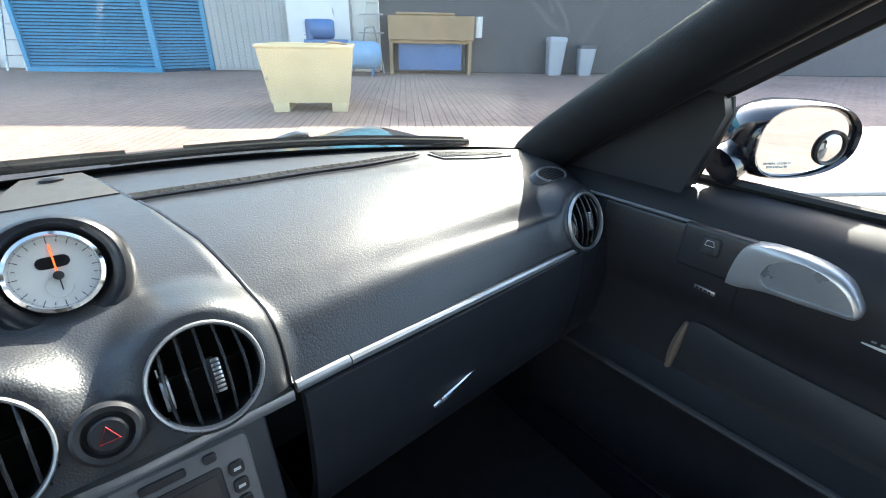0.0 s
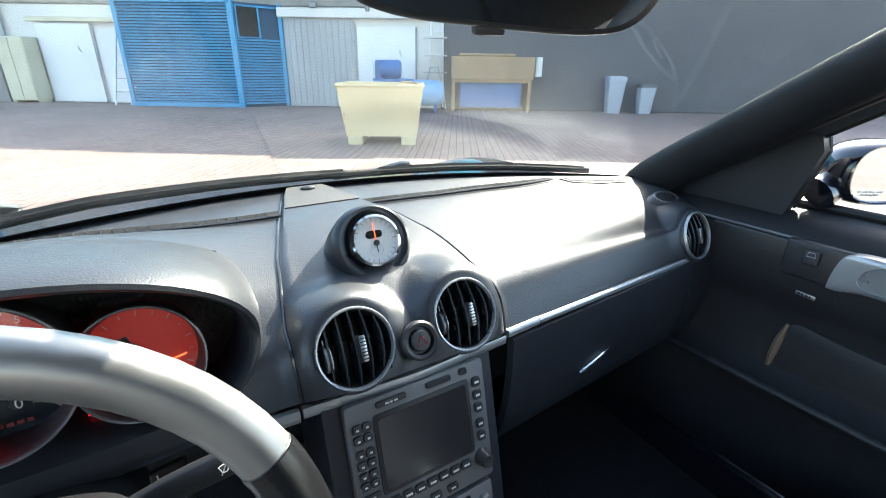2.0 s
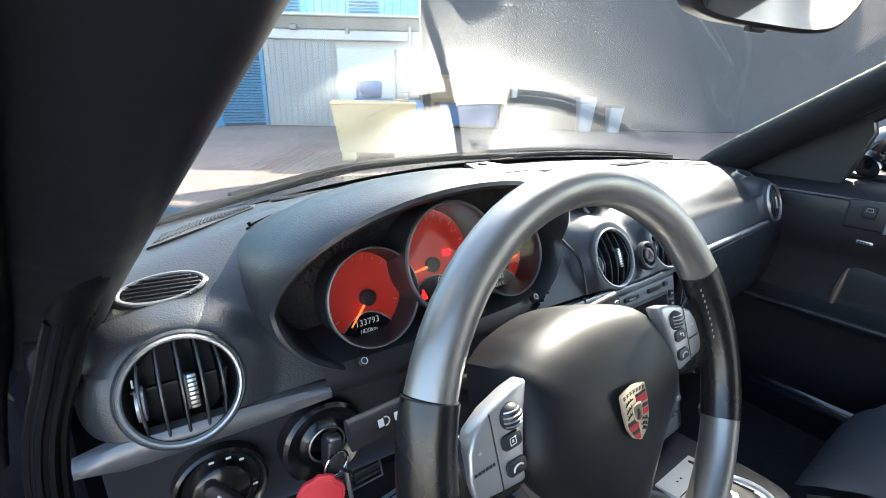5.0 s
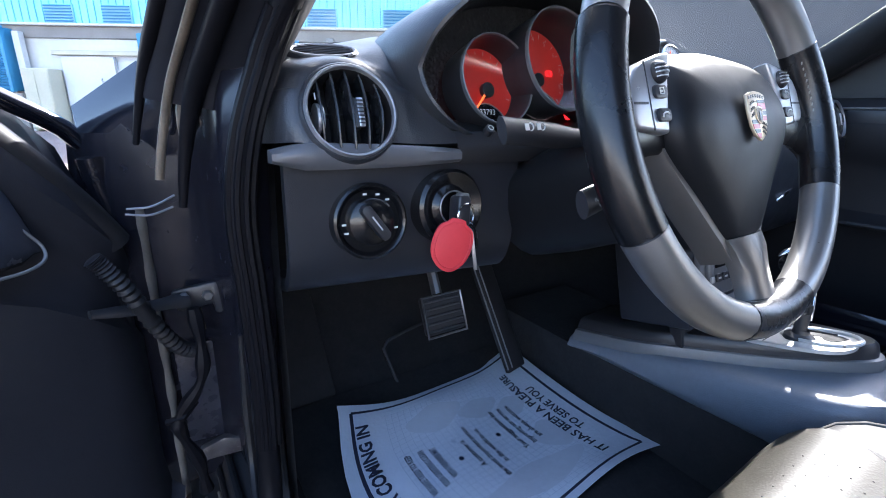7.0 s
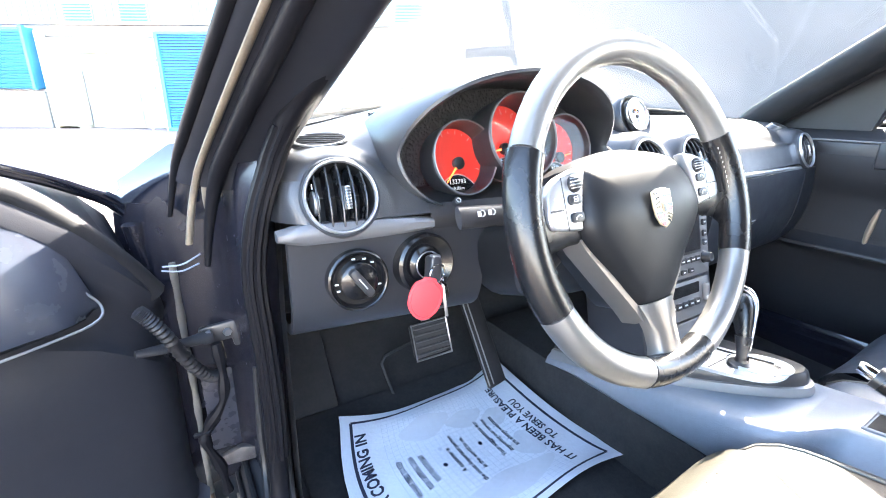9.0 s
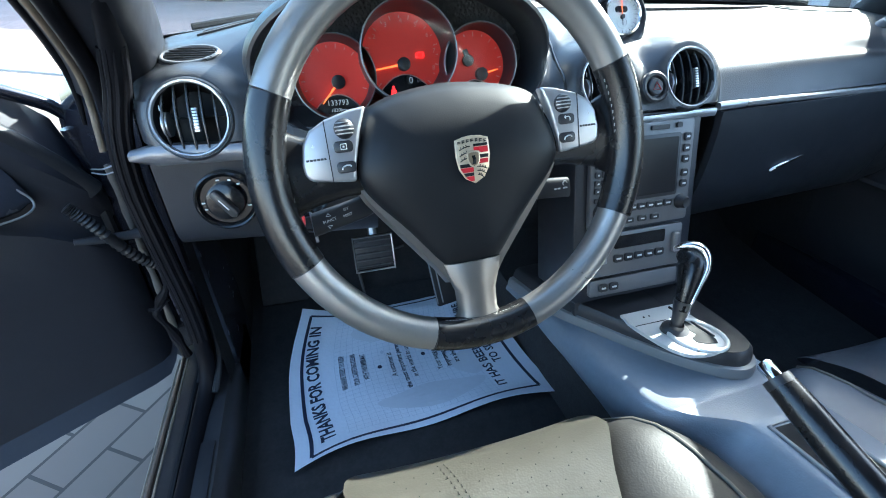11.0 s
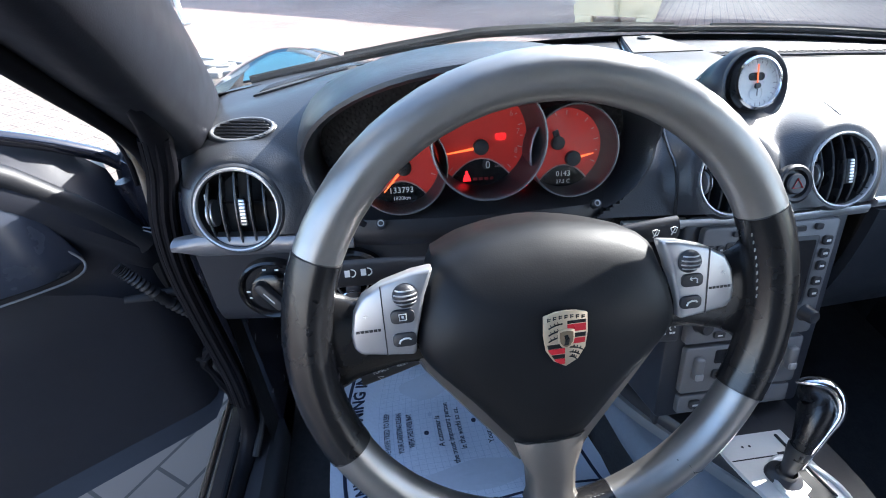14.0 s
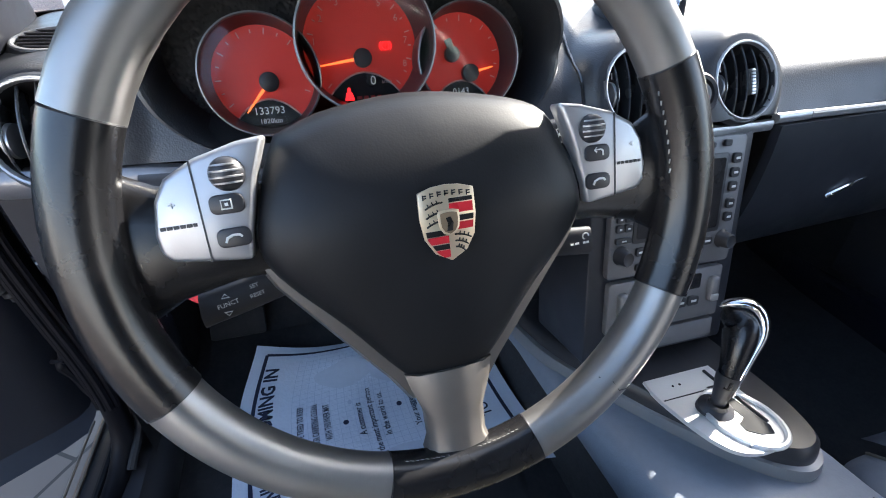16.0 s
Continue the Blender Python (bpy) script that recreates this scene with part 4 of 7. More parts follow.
rings = []
for k, h in ((0.97, -0.060), (1.0, -0.030), (1.0, -0.014), (0.99, -0.007), (0.95, 0.001), (0.88, 0.0060), (0.75, 0.0095), (0.5, 0.0120), (0.2, 0.0130)):
    rings.append([wf @ Vector((x, y, h - 0.010 * max(0, -y) / 0.1 - 0.024 * (max(0, y) / 0.071) ** 2)) for x, y in hub_outline(k)])
hub = part("airbag_cover", loft(rings), HUB, wheel, "black airbag cover")
for side in (-1, 1):
    # leather-covered arm from the rim to the key panel
    arm = []
    for x, w0, t, yc in ((0.168, 0.060, 0.020, 0.000), (0.162, 0.048, 0.020, -0.004), (0.155, 0.039, 0.020, -0.008), (0.140, 0.031, 0.018, -0.008), (0.110, 0.026, 0.014, -0.007), (0.075, 0.026, 0.012, -0.007)):
        arm.append([wf @ Vector((side * x, yc + 0.012 + w0 * math.cos(a), -0.014 + t * 0.6 * math.sin(a))) for a in span(0, 2 * math.pi, 17)[:-1]])
    part("spoke", loft(arm), LEATHER, wheel)
    pad = [(0.082, 0.0385), (0.097, 0.0365), (0.118, 0.0305), (0.1325, 0.0225), (0.1390, 0.012), (0.1420, -0.004), (0.1415, -0.014), (0.137, -0.0192), (0.118, -0.0220), (0.099, -0.0242), (0.0975, -0.012), (0.090, 0.018)]
    pf = wf @ pose(0, 0.016, -0.0145)
    outline = [(side * x, y) for x, y in pad]
    panel = part("key_panel", prism(outline if side > 0 else outline[::-1], 0.015, pf, 0.003, 3), SILVER, wheel, "satin silver key panel")
    part("panel_seam", box((0.0008, 0.051, 0.001), pf @ Matrix.Translation((side * 0.1190, 0.004, 0.0150)), 0), BLACK, panel)
    ball = pf @ Matrix.Translation((side * 0.1030, 0.0215, 0.0140))
    part("scroll_wheel", lathe([(0.0088, 0), (0.0085, 0.0028), (0.0068, 0.0055), (0.0038, 0.0072), (0, 0.0077)], ball, 24), BLACK, panel, "round ribbed scroll wheel")
    for y in (-0.0042, -0.0012, 0.0018, 0.0048):
        half_w = math.sqrt(0.0086 ** 2 - y * y)
        part("rib", tube([ball @ Vector((half_w * k, y, 0.0077 * math.sqrt(max(0, 1 - (half_w * k / 0.0088) ** 2 - (y / 0.0088) ** 2)) + 0.0004)) for k in span(-0.9, 0.9, 9)], 0.0006, 5), SILVER, panel)
    for y in (0.0068, -0.0105):
        part("button", prism(rounded(0.0165, 0.0098, 0.0035), 0.003, pf @ Matrix.Translation((side * 0.1060, y, 0.0142)), 0.0008), BLACK, panel)
    part("phone_symbol", tube([pf @ Vector((side * 0.1060 + x, y - 0.0105, 0.0176)) for x, y in ((-0.0040, -0.002), (-0.003, 0.0004), (0, 0.0016), (0.003, 0.0014), (0.0042, 0.0002))], 0.0007, 5), MARK, panel)
    sign = [(-0.0024, -0.0022), (0.0024, -0.0022), (0.0024, 0.0022), (-0.0024, 0.0022)] if side < 0 else [(0.0030, -0.0018), (0.0030, 0.0010), (0.0015, 0.0020), (-0.0028, 0.0018), (-0.0012, 0.0034), (-0.0028, 0.0018), (-0.0012, 0.0004)]
    part("source_symbol", tube([pf @ Vector((side * 0.1060 + x, 0.0068 + y, 0.0176)) for x, y in sign], 0.0005, 4, side < 0), MARK, panel)
    if side < 0:
        part("source_symbol", box((0.0016, 0.0016, 0.0005), pf @ Matrix.Translation((side * 0.1060, 0.0068, 0.0174)), 0), MARK, panel)
    part("plus_mark", box((0.003, 0.0006, 0.0004), pf @ Matrix.Translation((side * 0.131, 0.0095, 0.0153)), 0), MARK, panel)
    part("plus_mark", box((0.0006, 0.003, 0.0004), pf @ Matrix.Translation((side * 0.131, 0.0095, 0.0153)), 0), MARK, panel)
    bars(pf @ Matrix.Translation((side * 0.1295, -0.0015, 0.0153)), 0.018, 0.0018, 6, BLACK, panel)
    # silver edge of the lower spoke
    edge = [(side * 0.100, -0.014), (side * 0.092, -0.030), (side * 0.062, -0.070), (side * 0.036, -0.104), (side * 0.026, -0.120)]
    rr = []
    for x, y in edge:
        rr.append([wf @ Vector((x + side * a, y - b, h)) for a, b, h in ((-0.010, -0.005, -0.010), (-0.001, -0.001, -0.010), (0.002, 0.001, -0.018), (0.001, 0.001, -0.036), (-0.010, -0.005, -0.036))])
    part("spoke_edge", loft(rr), SPOKE, wheel, "titanium grey spoke edge")
low_spoke = []
for y, w0, h in ((-0.100, 0.030, -0.004), (-0.112, 0.0265, -0.001), (-0.130, 0.0200, 0.000), (-0.150, 0.0195, 0.001), (-0.158, 0.023, 0.002)):
    low_spoke.append([wf @ Vector((w0 * a, y, h + b)) for a, b in ((-1, -0.016), (-0.97, -0.004), (-0.72, 0.001), (0, 0.003), (0.72, 0.001), (0.97, -0.004), (1, -0.016))])
part("lower_spoke", loft(low_spoke), SPOKE, wheel, "titanium grey lower spoke")
# crest as plain coloured fields
cr = axes((-0.3334, 0.1385, 0.7438), WN) @ pose(0, 0, 0.0032, 0, 0, 1.5) @ Matrix.Scale(0.95, 4)


def shield(k):
    pts = [(-0.0165, 0.019), (-0.008, 0.0215), (0, 0.0222), (0.008, 0.0215), (0.0165, 0.019), (0.0168, 0.004), (0.0150, -0.008), (0.0095, -0.017), (0, -0.0222), (-0.0095, -0.017), (-0.0150, -0.008), (-0.0168, 0.004)]
    return [(x * k, y * k) for x, y in pts]


crest = part("crest", prism(shield(1), 0.0025, cr, 0.0007), GOLD, wheel, "gold, red and black shield-shaped badge")


def shield_half(y):
    return lerp_table([(-0.0222, 0.0), (-0.0200, 0.0052), (-0.017, 0.0092), (-0.008, 0.0147), (0.004, 0.0163), (0.019, 0.0160)], y) - 0.0012


def crest_field(y0, y1, sx, mat, x0=0.0010):
    rows = span(y0, y1, 5)
    edge_ = [(sx * max(x0 + 0.0002, shield_half(y)), y) for y in rows]
    pts = edge_ + [(sx * x0, y1), (sx * x0, y0)]
    part("crest_band", prism(pts if sx < 0 else pts[::-1], 0.0004, cr @ Matrix.Translation((0, 0, 0.0025)), 0), mat, crest)


for y0, y1, sx, mat in ((0.0142, 0.0118, 1, CREST_BLACK), (0.0112, 0.0056, 1, CREST_RED), (0.0040, 0.0008, 1, CREST_BLACK), (0.0000, -0.0042, 1, CREST_RED), (-0.0034, -0.0066, -1, CREST_BLACK), (-0.0070, -0.0112, -1, CREST_RED), (-0.0118, -0.0148, -1, CREST_BLACK), (-0.0152, -0.0196, -1, CREST_RED)):
    crest_field(y0, y1, sx, mat)
for sx, rows in ((-1, (0.0125, 0.0072, 0.0022)), (1, (-0.0068, -0.0106, -0.0142))):
    for y in rows:
        w = min(0.0105, shield_half(y - 0.001) - 0.0035)
        part("crest_horn", tube([cr @ Vector((sx * (0.0026 + w * t), y - 0.0030 * t * t, 0.0028)) for t in span(0, 1, 6)], 0.0005, 4), CREST_BLACK, crest)
        for t in (0.3, 0.55, 0.8):
            q = Vector((sx * (0.0026 + w * t), y - 0.0030 * t * t, 0.0028))
            part("crest_tine", tube([cr @ q, cr @ (q + Vector((sx * 0.0006, 0.0018, 0)))], 0.0004, 4), CREST_BLACK, crest)
for x in span(-0.0128, 0.0128, 7):
    y = 0.0176 - 8.0 * x * x
    for dx, dy, w, h in ((-0.0008, 0, 0.0007, 0.0030), (0.0004, 0.0010, 0.0018, 0.0007), (0.0004, -0.0004, 0.0016, 0.0007)):
        part("crest_bar", box((w, h, 0.0005), cr @ Matrix.Translation((x + dx, y + dy, 0.0026)), 0), CREST_BLACK, crest)
centre = [(x * 0.38, y * 0.36) for x, y in shield(1)]
part("crest_centre", prism(centre, 0.0012, cr @ Matrix.Translation((0, 0.0005, 0.0024)), 0.0003), GOLD, crest)
part("crest_ground", prism([(x * 0.8, y * 0.8) for x, y in centre], 0.0003, cr @ Matrix.Translation((0, 0.0005, 0.0036)), 0), material("crest_dull_gold", (0.22, 0.16, 0.10), 0.5, metal=0.4), crest)
part("crest_charge", prism([(-0.002, -0.004), (0.0015, -0.004), (0.0022, 0.0005), (0.0008, 0.0042), (-0.0020, 0.0035), (-0.0010, 0.000)], 0.0003, cr @ Matrix.Translation((0, 0, 0.0040)), 0), CREST_BLACK, crest)

# steering column, stalks
col = thing("steering_column", (-0.337, 0.36, 0.60), "black steering column shroud with control stalks", "steering column")
shroud = []
for d, w0, h0, h1 in ((-0.045, 0.050, 0.038, -0.060), (-0.075, 0.060, 0.046, -0.075), (-0.130, 0.066, 0.044, -0.085), (-0.200, 0.070, 0.040, -0.090), (-0.260, 0.070, 0.030, -0.090)):
    shroud.append([wf @ Vector((w0 * math.cos(a), (h0 if math.sin(a) > 0 else -h1) * math.sin(a) - 0.01, d)) for a in span(0, 2 * math.pi, 25)[:-1]])
part("shroud", loft(shroud), HUB, col)


def stalk(pts, w, h, name, tip=0.05):
    rings = []
    n = len(pts)
    for i, p in enumerate(pts):
        k = 0.62 + 0.38 * min(1, i / (n * 0.4))
        rings.append([wf @ (Vector(p) + Vector((0, h * k * math.sin(a), w * k * math.cos(a)))) for a in span(0, 2 * math.pi, 17)[:-1]])
    return part(name, loft(rings), BLACK, col)


st1 = stalk(spline([(-0.045, 0.018, -0.112), (-0.090, 0.021, -0.109), (-0.130, 0.024, -0.104), (-0.174, 0.027, -0.099)], 10), 0.006, 0.0125, "light_stalk")
for dx in (-0.132, -0.146):
    part("stalk_symbol", tube([wf @ Vector((dx + 0.0038 * math.cos(a), 0.0275 + 0.0034 * math.sin(a), -0.0938)) for a in span(-1.6, 1.6, 9)], 0.0006, 4), MARK, st1)
    part("stalk_symbol", box((0.0045, 0.0060, 0.0006), wf @ Matrix.Translation((dx - 0.0035, 0.0275, -0.0938)), 0), MARK, st1)
st2 = stalk(spline([(0.045, 0.020, -0.112), (0.085, 0.026, -0.108), (0.120, 0.032, -0.102), (0.158, 0.036, -0.097)], 10), 0.0065, 0.011, "wiper_stalk")
st3 = stalk(spline([(-0.045, -0.022, -0.070), (-0.080, -0.035, -0.066), (-0.112, -0.042, -0.060), (-0.145, -0.048, -0.055)], 10), 0.006, 0.0118, "computer_stalk")
words("FUNCT", 0.0042, wf @ pose(-0.128, -0.0463, -0.0495, 0, 0, 12), "CENTER", parent=st3, name="lettering")
words("SET", 0.0036, wf @ pose(-0.111, -0.0375, -0.0510, 0, 0, 12), "CENTER", parent=st3, name="lettering")
words("RESET", 0.0036, wf @ pose(-0.110, -0.0435, -0.0510, 0, 0, 12), "CENTER", parent=st3, name="lettering")
for y, s in ((-0.0405, 1), (-0.0500, -1)):
    part("arrow_mark", tube([wf @ Vector((-0.129 + x, y + s * yy, -0.0490)) for x, yy in ((-0.0024, 0), (0.0024, 0), (0, 0.0025))], 0.0004, 4, True), MARK, st3)
st4 = stalk(spline([(0.040, -0.040, -0.074), (0.080, -0.048, -0.070), (0.112, -0.050, -0.066), (0.140, -0.052, -0.063)], 10), 0.006, 0.0115, "cruise_stalk")
for x, w in ((0.124, 0.008), (0.134, 0.006)):
    bars(wf @ Matrix.Translation((x, -0.0515, -0.0572)), w, 0.0016, 2, MARK, st4)
part("stalk_symbol", tube([wf @ Vector((0.1335 + 0.0026 * math.cos(a), -0.0465 + 0.0026 * math.sin(a), -0.0572)) for a in span(0, 4.2, 9)], 0.0005, 4), MARK, st4)
for dx, dy in ((0.134, 0.0335), (0.152, 0.0345)):
    part("stalk_symbol", tube([wf @ Vector((dx + x, dy + y, -0.0905)) for x, y in ((-0.0035, 0.0025), (0, 0.0036), (0.0035, 0.0025), (0.0016, -0.0022), (-0.0016, -0.0022))], 0.0005, 4, True), MARK, st2)
    part("stalk_symbol", tube([wf @ Vector((dx + x, dy + y, -0.0905)) for x, y in ((-0.0025, -0.0040), (0.0012, 0.0022))], 0.0005, 4), MARK, st2)

# ---- key with ring and red tag, hanging from the ignition ----
key_thing = thing("car_key", (-0.494, 0.336, 0.640), "car key in the ignition with red tag on a ring", "key")
kx = axes((-0.494, 0.3465, 0.643), (0.0, -0.985, 0.17)) @ pose(0, 0, 0, 0, 0, -8)
part("key_head", prism(rounded(0.016, 0.034, 0.006), 0.020, kx @ Matrix.Translation((0, -0.002, 0.004)), 0.003, 3), BLACK, key_thing, "black plastic key head")
part("key_cap", box((0.012, 0.006, 0.010), kx @ Matrix.Translation((0, 0.014, 0.018)), 0.002), STEEL, key_thing)
rc = Vector((-0.496, 0.319, 0.6410))
part("key_ring", tube([rc + Vector((0.0125 * math.cos(a), 0.003 * math.cos(a), 0.0125 * math.sin(a))) for a in span(0, 2 * math.pi, 29)[:-1]], 0.0011, 6, True), CHROME, key_thing, "split steel ring")
tag_out = [(-0.007, 0.0), (0.007, 0.0), (0.010, -0.004), (0.019, -0.010), (0.0225, -0.024), (0.0205, -0.040), (0.012, -0.052), (0.002, -0.056), (-0.010, -0.052), (-0.0195, -0.040), (-0.0215, -0.024), (-0.018, -0.010), (-0.010, -0.004)]
tf = axes((-0.5085, 0.3155, 0.6400), (-0.25, -0.96, 0.05)) @ pose(0, 0, 0, 0, 0, -16)
part("key_tag", prism([(p.x, p.y) for p in spline([Vector((x, y, 0)) for x, y in tag_out + tag_out[:1]], 53)[:-1]], 0.0042, tf, 0.0012), TAG, key_thing, "red plastic key tag")
inner = [(p.x * 0.86, (p.y + 0.028) * 0.86 - 0.028) for p in spline([Vector((x, y, 0)) for x, y in tag_out + tag_out[:1]], 53)[:-1]]
part("tag_ridge", tube([tf @ Vector((x, y, 0.0042)) for x, y in inner], 0.0007, 5, True), TAG, key_thing)
part("spare_key", box((0.0042, 0.052, 0.0022), axes((-0.4850, 0.319, 0.6060), (-0.5, -0.8, 0.1)) @ pose(0, 0, 0, 0, 0, 8), 0.0006), STEEL, key_thing, "flat steel key")
part("leather_loop", tube([rc + Vector(p) for p in ((0.006, 0, -0.010), (0.016, 0.002, -0.022), (0.018, 0.003, -0.036), (0.010, 0.003, -0.046), (0.002, 0.002, -0.044))], 0.0018, 6), LEATHER, key_thing)

# ---- centre console ----
con = thing("centre_console", (0.0, 0.0, 0.19), "dark centre console with silver-edged selector pad", "console")


def console_half(y):
    return lerp_table([(-0.60, 0.120), (-0.25, 0.112), (-0.05, 0.110), (0.06, 0.108), (0.16, 0.110), (0.26, 0.116), (0.36, 0.122), (0.47, 0.126)], y)


def console_top(y):
    return lerp_table([(-0.60, 0.50), (-0.30, 0.475), (-0.12, 0.44), (-0.02, 0.425), (0.09, 0.410), (0.20, 0.386), (0.30, 0.370), (0.36, 0.356), (0.47, 0.335)], y)


WAIST_TOP = [(-0.60, 0.030), (-0.10, 0.018), (-0.02, 0.014), (0.00, 0.018), (0.015, 0.032), (0.028, 0.056), (0.040, 0.078), (0.055, 0.094), (0.075, 0.104), (0.10, 0.108)]
WAIST_MID = [(-0.60, 0.075), (-0.10, 0.052), (-0.02, 0.046), (0.00, 0.050), (0.015, 0.060), (0.028, 0.075), (0.040, 0.092), (0.055, 0.104), (0.075, 0.110), (0.10, 0.112)]
rings = []
for y in [*span(-0.60, -0.04, 12), *span(-0.03, 0.11, 22), *span(0.13, 0.47, 14)]:
    w, z = console_half(y), console_top(y)
    # the driver's side is scooped out behind the selector pad
    t = lerp_table(WAIST_TOP, y) if y < 0.10 else w
    q = lerp_table(WAIST_MID, y) if y < 0.10 else w + 0.004
    low = w - 0.002 if y > 0.05 else w - 0.002 - 0.35 * (w - q)
    prof = [(-w + 0.020, 0.300), (-low + 0.014, 0.308), (-low, min(z - 0.024, 0.322)), (-q, max(z - 0.044, min(z - 0.02, 0.328))), (-t - 0.003, z - 0.016), (-t + 0.002, z - 0.005), (-t + 0.010, z), (w - 0.012, z), (w - 0.002, z - 0.008), (w + 0.004, max(z - 0.040, min(z - 0.02, 0.322))), (w + 0.002, min(z - 0.022, 0.318)), (w - 0.016, 0.308), (w - 0.020, 0.300)]
    rings.append([Vector((x, y, zz)) for x, zz in prof])
part("body", loft(rings), material("console_vinyl", (0.16, 0.18, 0.215), 0.42, grain=0.15, gscale=520, cells=True), con, "blue-grey smooth console flank")


part("tunnel", loft([[Vector((x, y, z)) for x, z in ((-console_half(y) + 0.012, 0.18), (-console_half(y) + 0.010, 0.312), (console_half(y) - 0.010, 0.312), (console_half(y) - 0.012, 0.18))] for y in span(-0.60, 0.70, 14)]), CARPET, con, "black carpeted tunnel side")


def pad_outline(k, n=61):
    """The selector pad: square end at the dash, round end towards the seats."""
    pts = [(-0.124, 0.455), (-0.114, 0.36), (-0.100, 0.30), (-0.076, 0.25), (-0.052, 0.20), (-0.026, 0.15), (-0.004, 0.115), (0.020, 0.088), (0.046, 0.078), (0.072, 0.090), (0.088, 0.125), (0.098, 0.17), (0.106, 0.23), (0.111, 0.29), (0.114, 0.36), (0.120, 0.455)]
    return [Vector((0.02 + (p.x - 0.02) * k, 0.20 + (p.y - 0.20) * (k if p.y < 0.2 else 1), 0)) for p in spline([Vector((x, y, 0)) for x, y in pts], n)]


def raised(k, h):
    return [Vector((p.x, p.y, console_top(p.y) + h)) for p in pad_outline(k)]


part("silver_band", loft([raised(1.06, -0.004), raised(1.065, 0.006), raised(1.04, 0.016), raised(0.985, 0.018), raised(0.96, 0.012)], closed=False), SILVER_GREY, con, "satin silver band round the pad")
pad_rings = [raised(1.0, 0.010), raised(0.985, 0.024), raised(0.965, 0.033), raised(0.92, 0.038), raised(0.60, 0.040), raised(0.20, 0.041)]
part("selector_pad", loft(pad_rings, closed=True), BLACK, con, "glossy dark selector surround")


def plate_z(y):
    return console_top(y) + 0.0425


plate_pts = [(-0.048, 0.222), (-0.050, 0.190), (-0.047, 0.150), (-0.040, 0.118), (-0.026, 0.100), (0, 0.094), (0.026, 0.100), (0.040, 0.118), (0.047, 0.150), (0.050, 0.190), (0.050, 0.222)]
sp = spline([Vector((x, y, 0)) for x, y in plate_pts], 41)
bm = loft([[Vector((p.x, p.y, plate_z(p.y) + h)) for p in sp] for h in (-0.006, 0.000)])
bevelled(bm, 0.0012, 2)
PLATE = material("satin_selector_metal", (0.66, 0.655, 0.64), 0.42, metal=0.45, vary=0.06, vscale=30, grain=0.08, gscale=1200)
plate = part("selector_plate", bm, PLATE, con, "brushed metal selector plate")
slot = [(0.008, 0.190), (0.006, 0.138), (-0.006, 0.132), (-0.008, 0.122), (0.002, 0.113), (0.016, 0.110), (0.022, 0.120), (0.020, 0.190)]
part("selector_slot", loft([[Vector((x + 0.008, y, plate_z(y) + h)) for x, y in slot] for h in (0.0002, 0.0009)]), DARK_VOID, plate)
for x0 in (0.030,):
    part("plate_groove", tube([Vector((x0 + 0.006 * math.sin((y - 0.1) * 12), y, plate_z(y) + 0.0006)) for y in span(0.125, 0.215, 12)], 0.0022, 6), DARK_VOID, plate)
part("gate_marker", prism([(-0.004, -0.005), (0.004, -0.005), (0, 0.006)], 0.004, Matrix.Translation((-0.012, 0.108, plate_z(0.108))), 0.0005), STEEL, plate)
part("gate_ring", tube([Vector((0.012 + 0.034 * math.cos(a), 0.138 + 0.044 * math.sin(a), plate_z(0.138 + 0.044 * math.sin(a)) + 0.0015)) for a in span(0, 2 * math.pi, 41)[:-1]], 0.0034, 8, True), PLATE, plate, "polished oval ring round the gate")
part("plate_joint", box((0.096, 0.0016, 0.001), pose(0.0, 0.186, plate_z(0.186) + 0.0004, -13), 0), DARK_VOID, plate)
for dx in (-0.006, 0.004):
    part("plate_dot", lathe([(0.0016, 0), (0.0016, 0.0006), (0, 0.0006)], Matrix.Translation((dx - 0.014, 0.204, plate_z(0.204) + 0.0003)), 10), DARK_VOID, plate)
lever = part("lever", tube(spline([(-0.005, 0.157, 0.436), (-0.003, 0.160, 0.462), (0.002, 0.165, 0.486)], 6), [0.009, 0.008, 0.0085, 0.010, 0.012, 0.013], 14), BLACK, con)
part("boot", lathe([(0.020, -0.004), (0.019, 0.002), (0.011, 0.006), (0.010, 0.012)], Matrix.Translation((-0.005, 0.157, 0.440)), 24, False), BLACK, con)
grip = spline([(-0.001, 0.161, 0.472), (0.005, 0.168, 0.494), (0.013, 0.177, 0.514), (0.021, 0.187, 0.529), (0.019, 0.197, 0.536), (0.008, 0.204, 0.538)], 16)
part("selector_grip", tube(grip, [0.011, 0.0125, 0.0135, 0.0145, 0.016, 0.0175, 0.019, 0.0205, 0.0215, 0.022, 0.0215, 0.0205, 0.019, 0.017, 0.013, 0.006], 18, flat=0.85), LEATHER, con, "black leather selector grip")
strap = spline([(0.002, 0.152, 0.466), (0.008, 0.157, 0.488), (0.020, 0.164, 0.510), (0.032, 0.172, 0.532), (0.034, 0.184, 0.547), (0.026, 0.196, 0.5545), (0.012, 0.204, 0.553), (0.002, 0.208, 0.548)], 18)
part("grip_inlay", tube(strap, [0.004, 0.005, 0.006, 0.007, 0.0075, 0.008, 0.009, 0.010, 0.011, 0.012, 0.0125, 0.0125, 0.012, 0.011, 0.0095, 0.0075, 0.005, 0.002], 14, flat=0.6), CHROME, con, "chrome selector inlay")
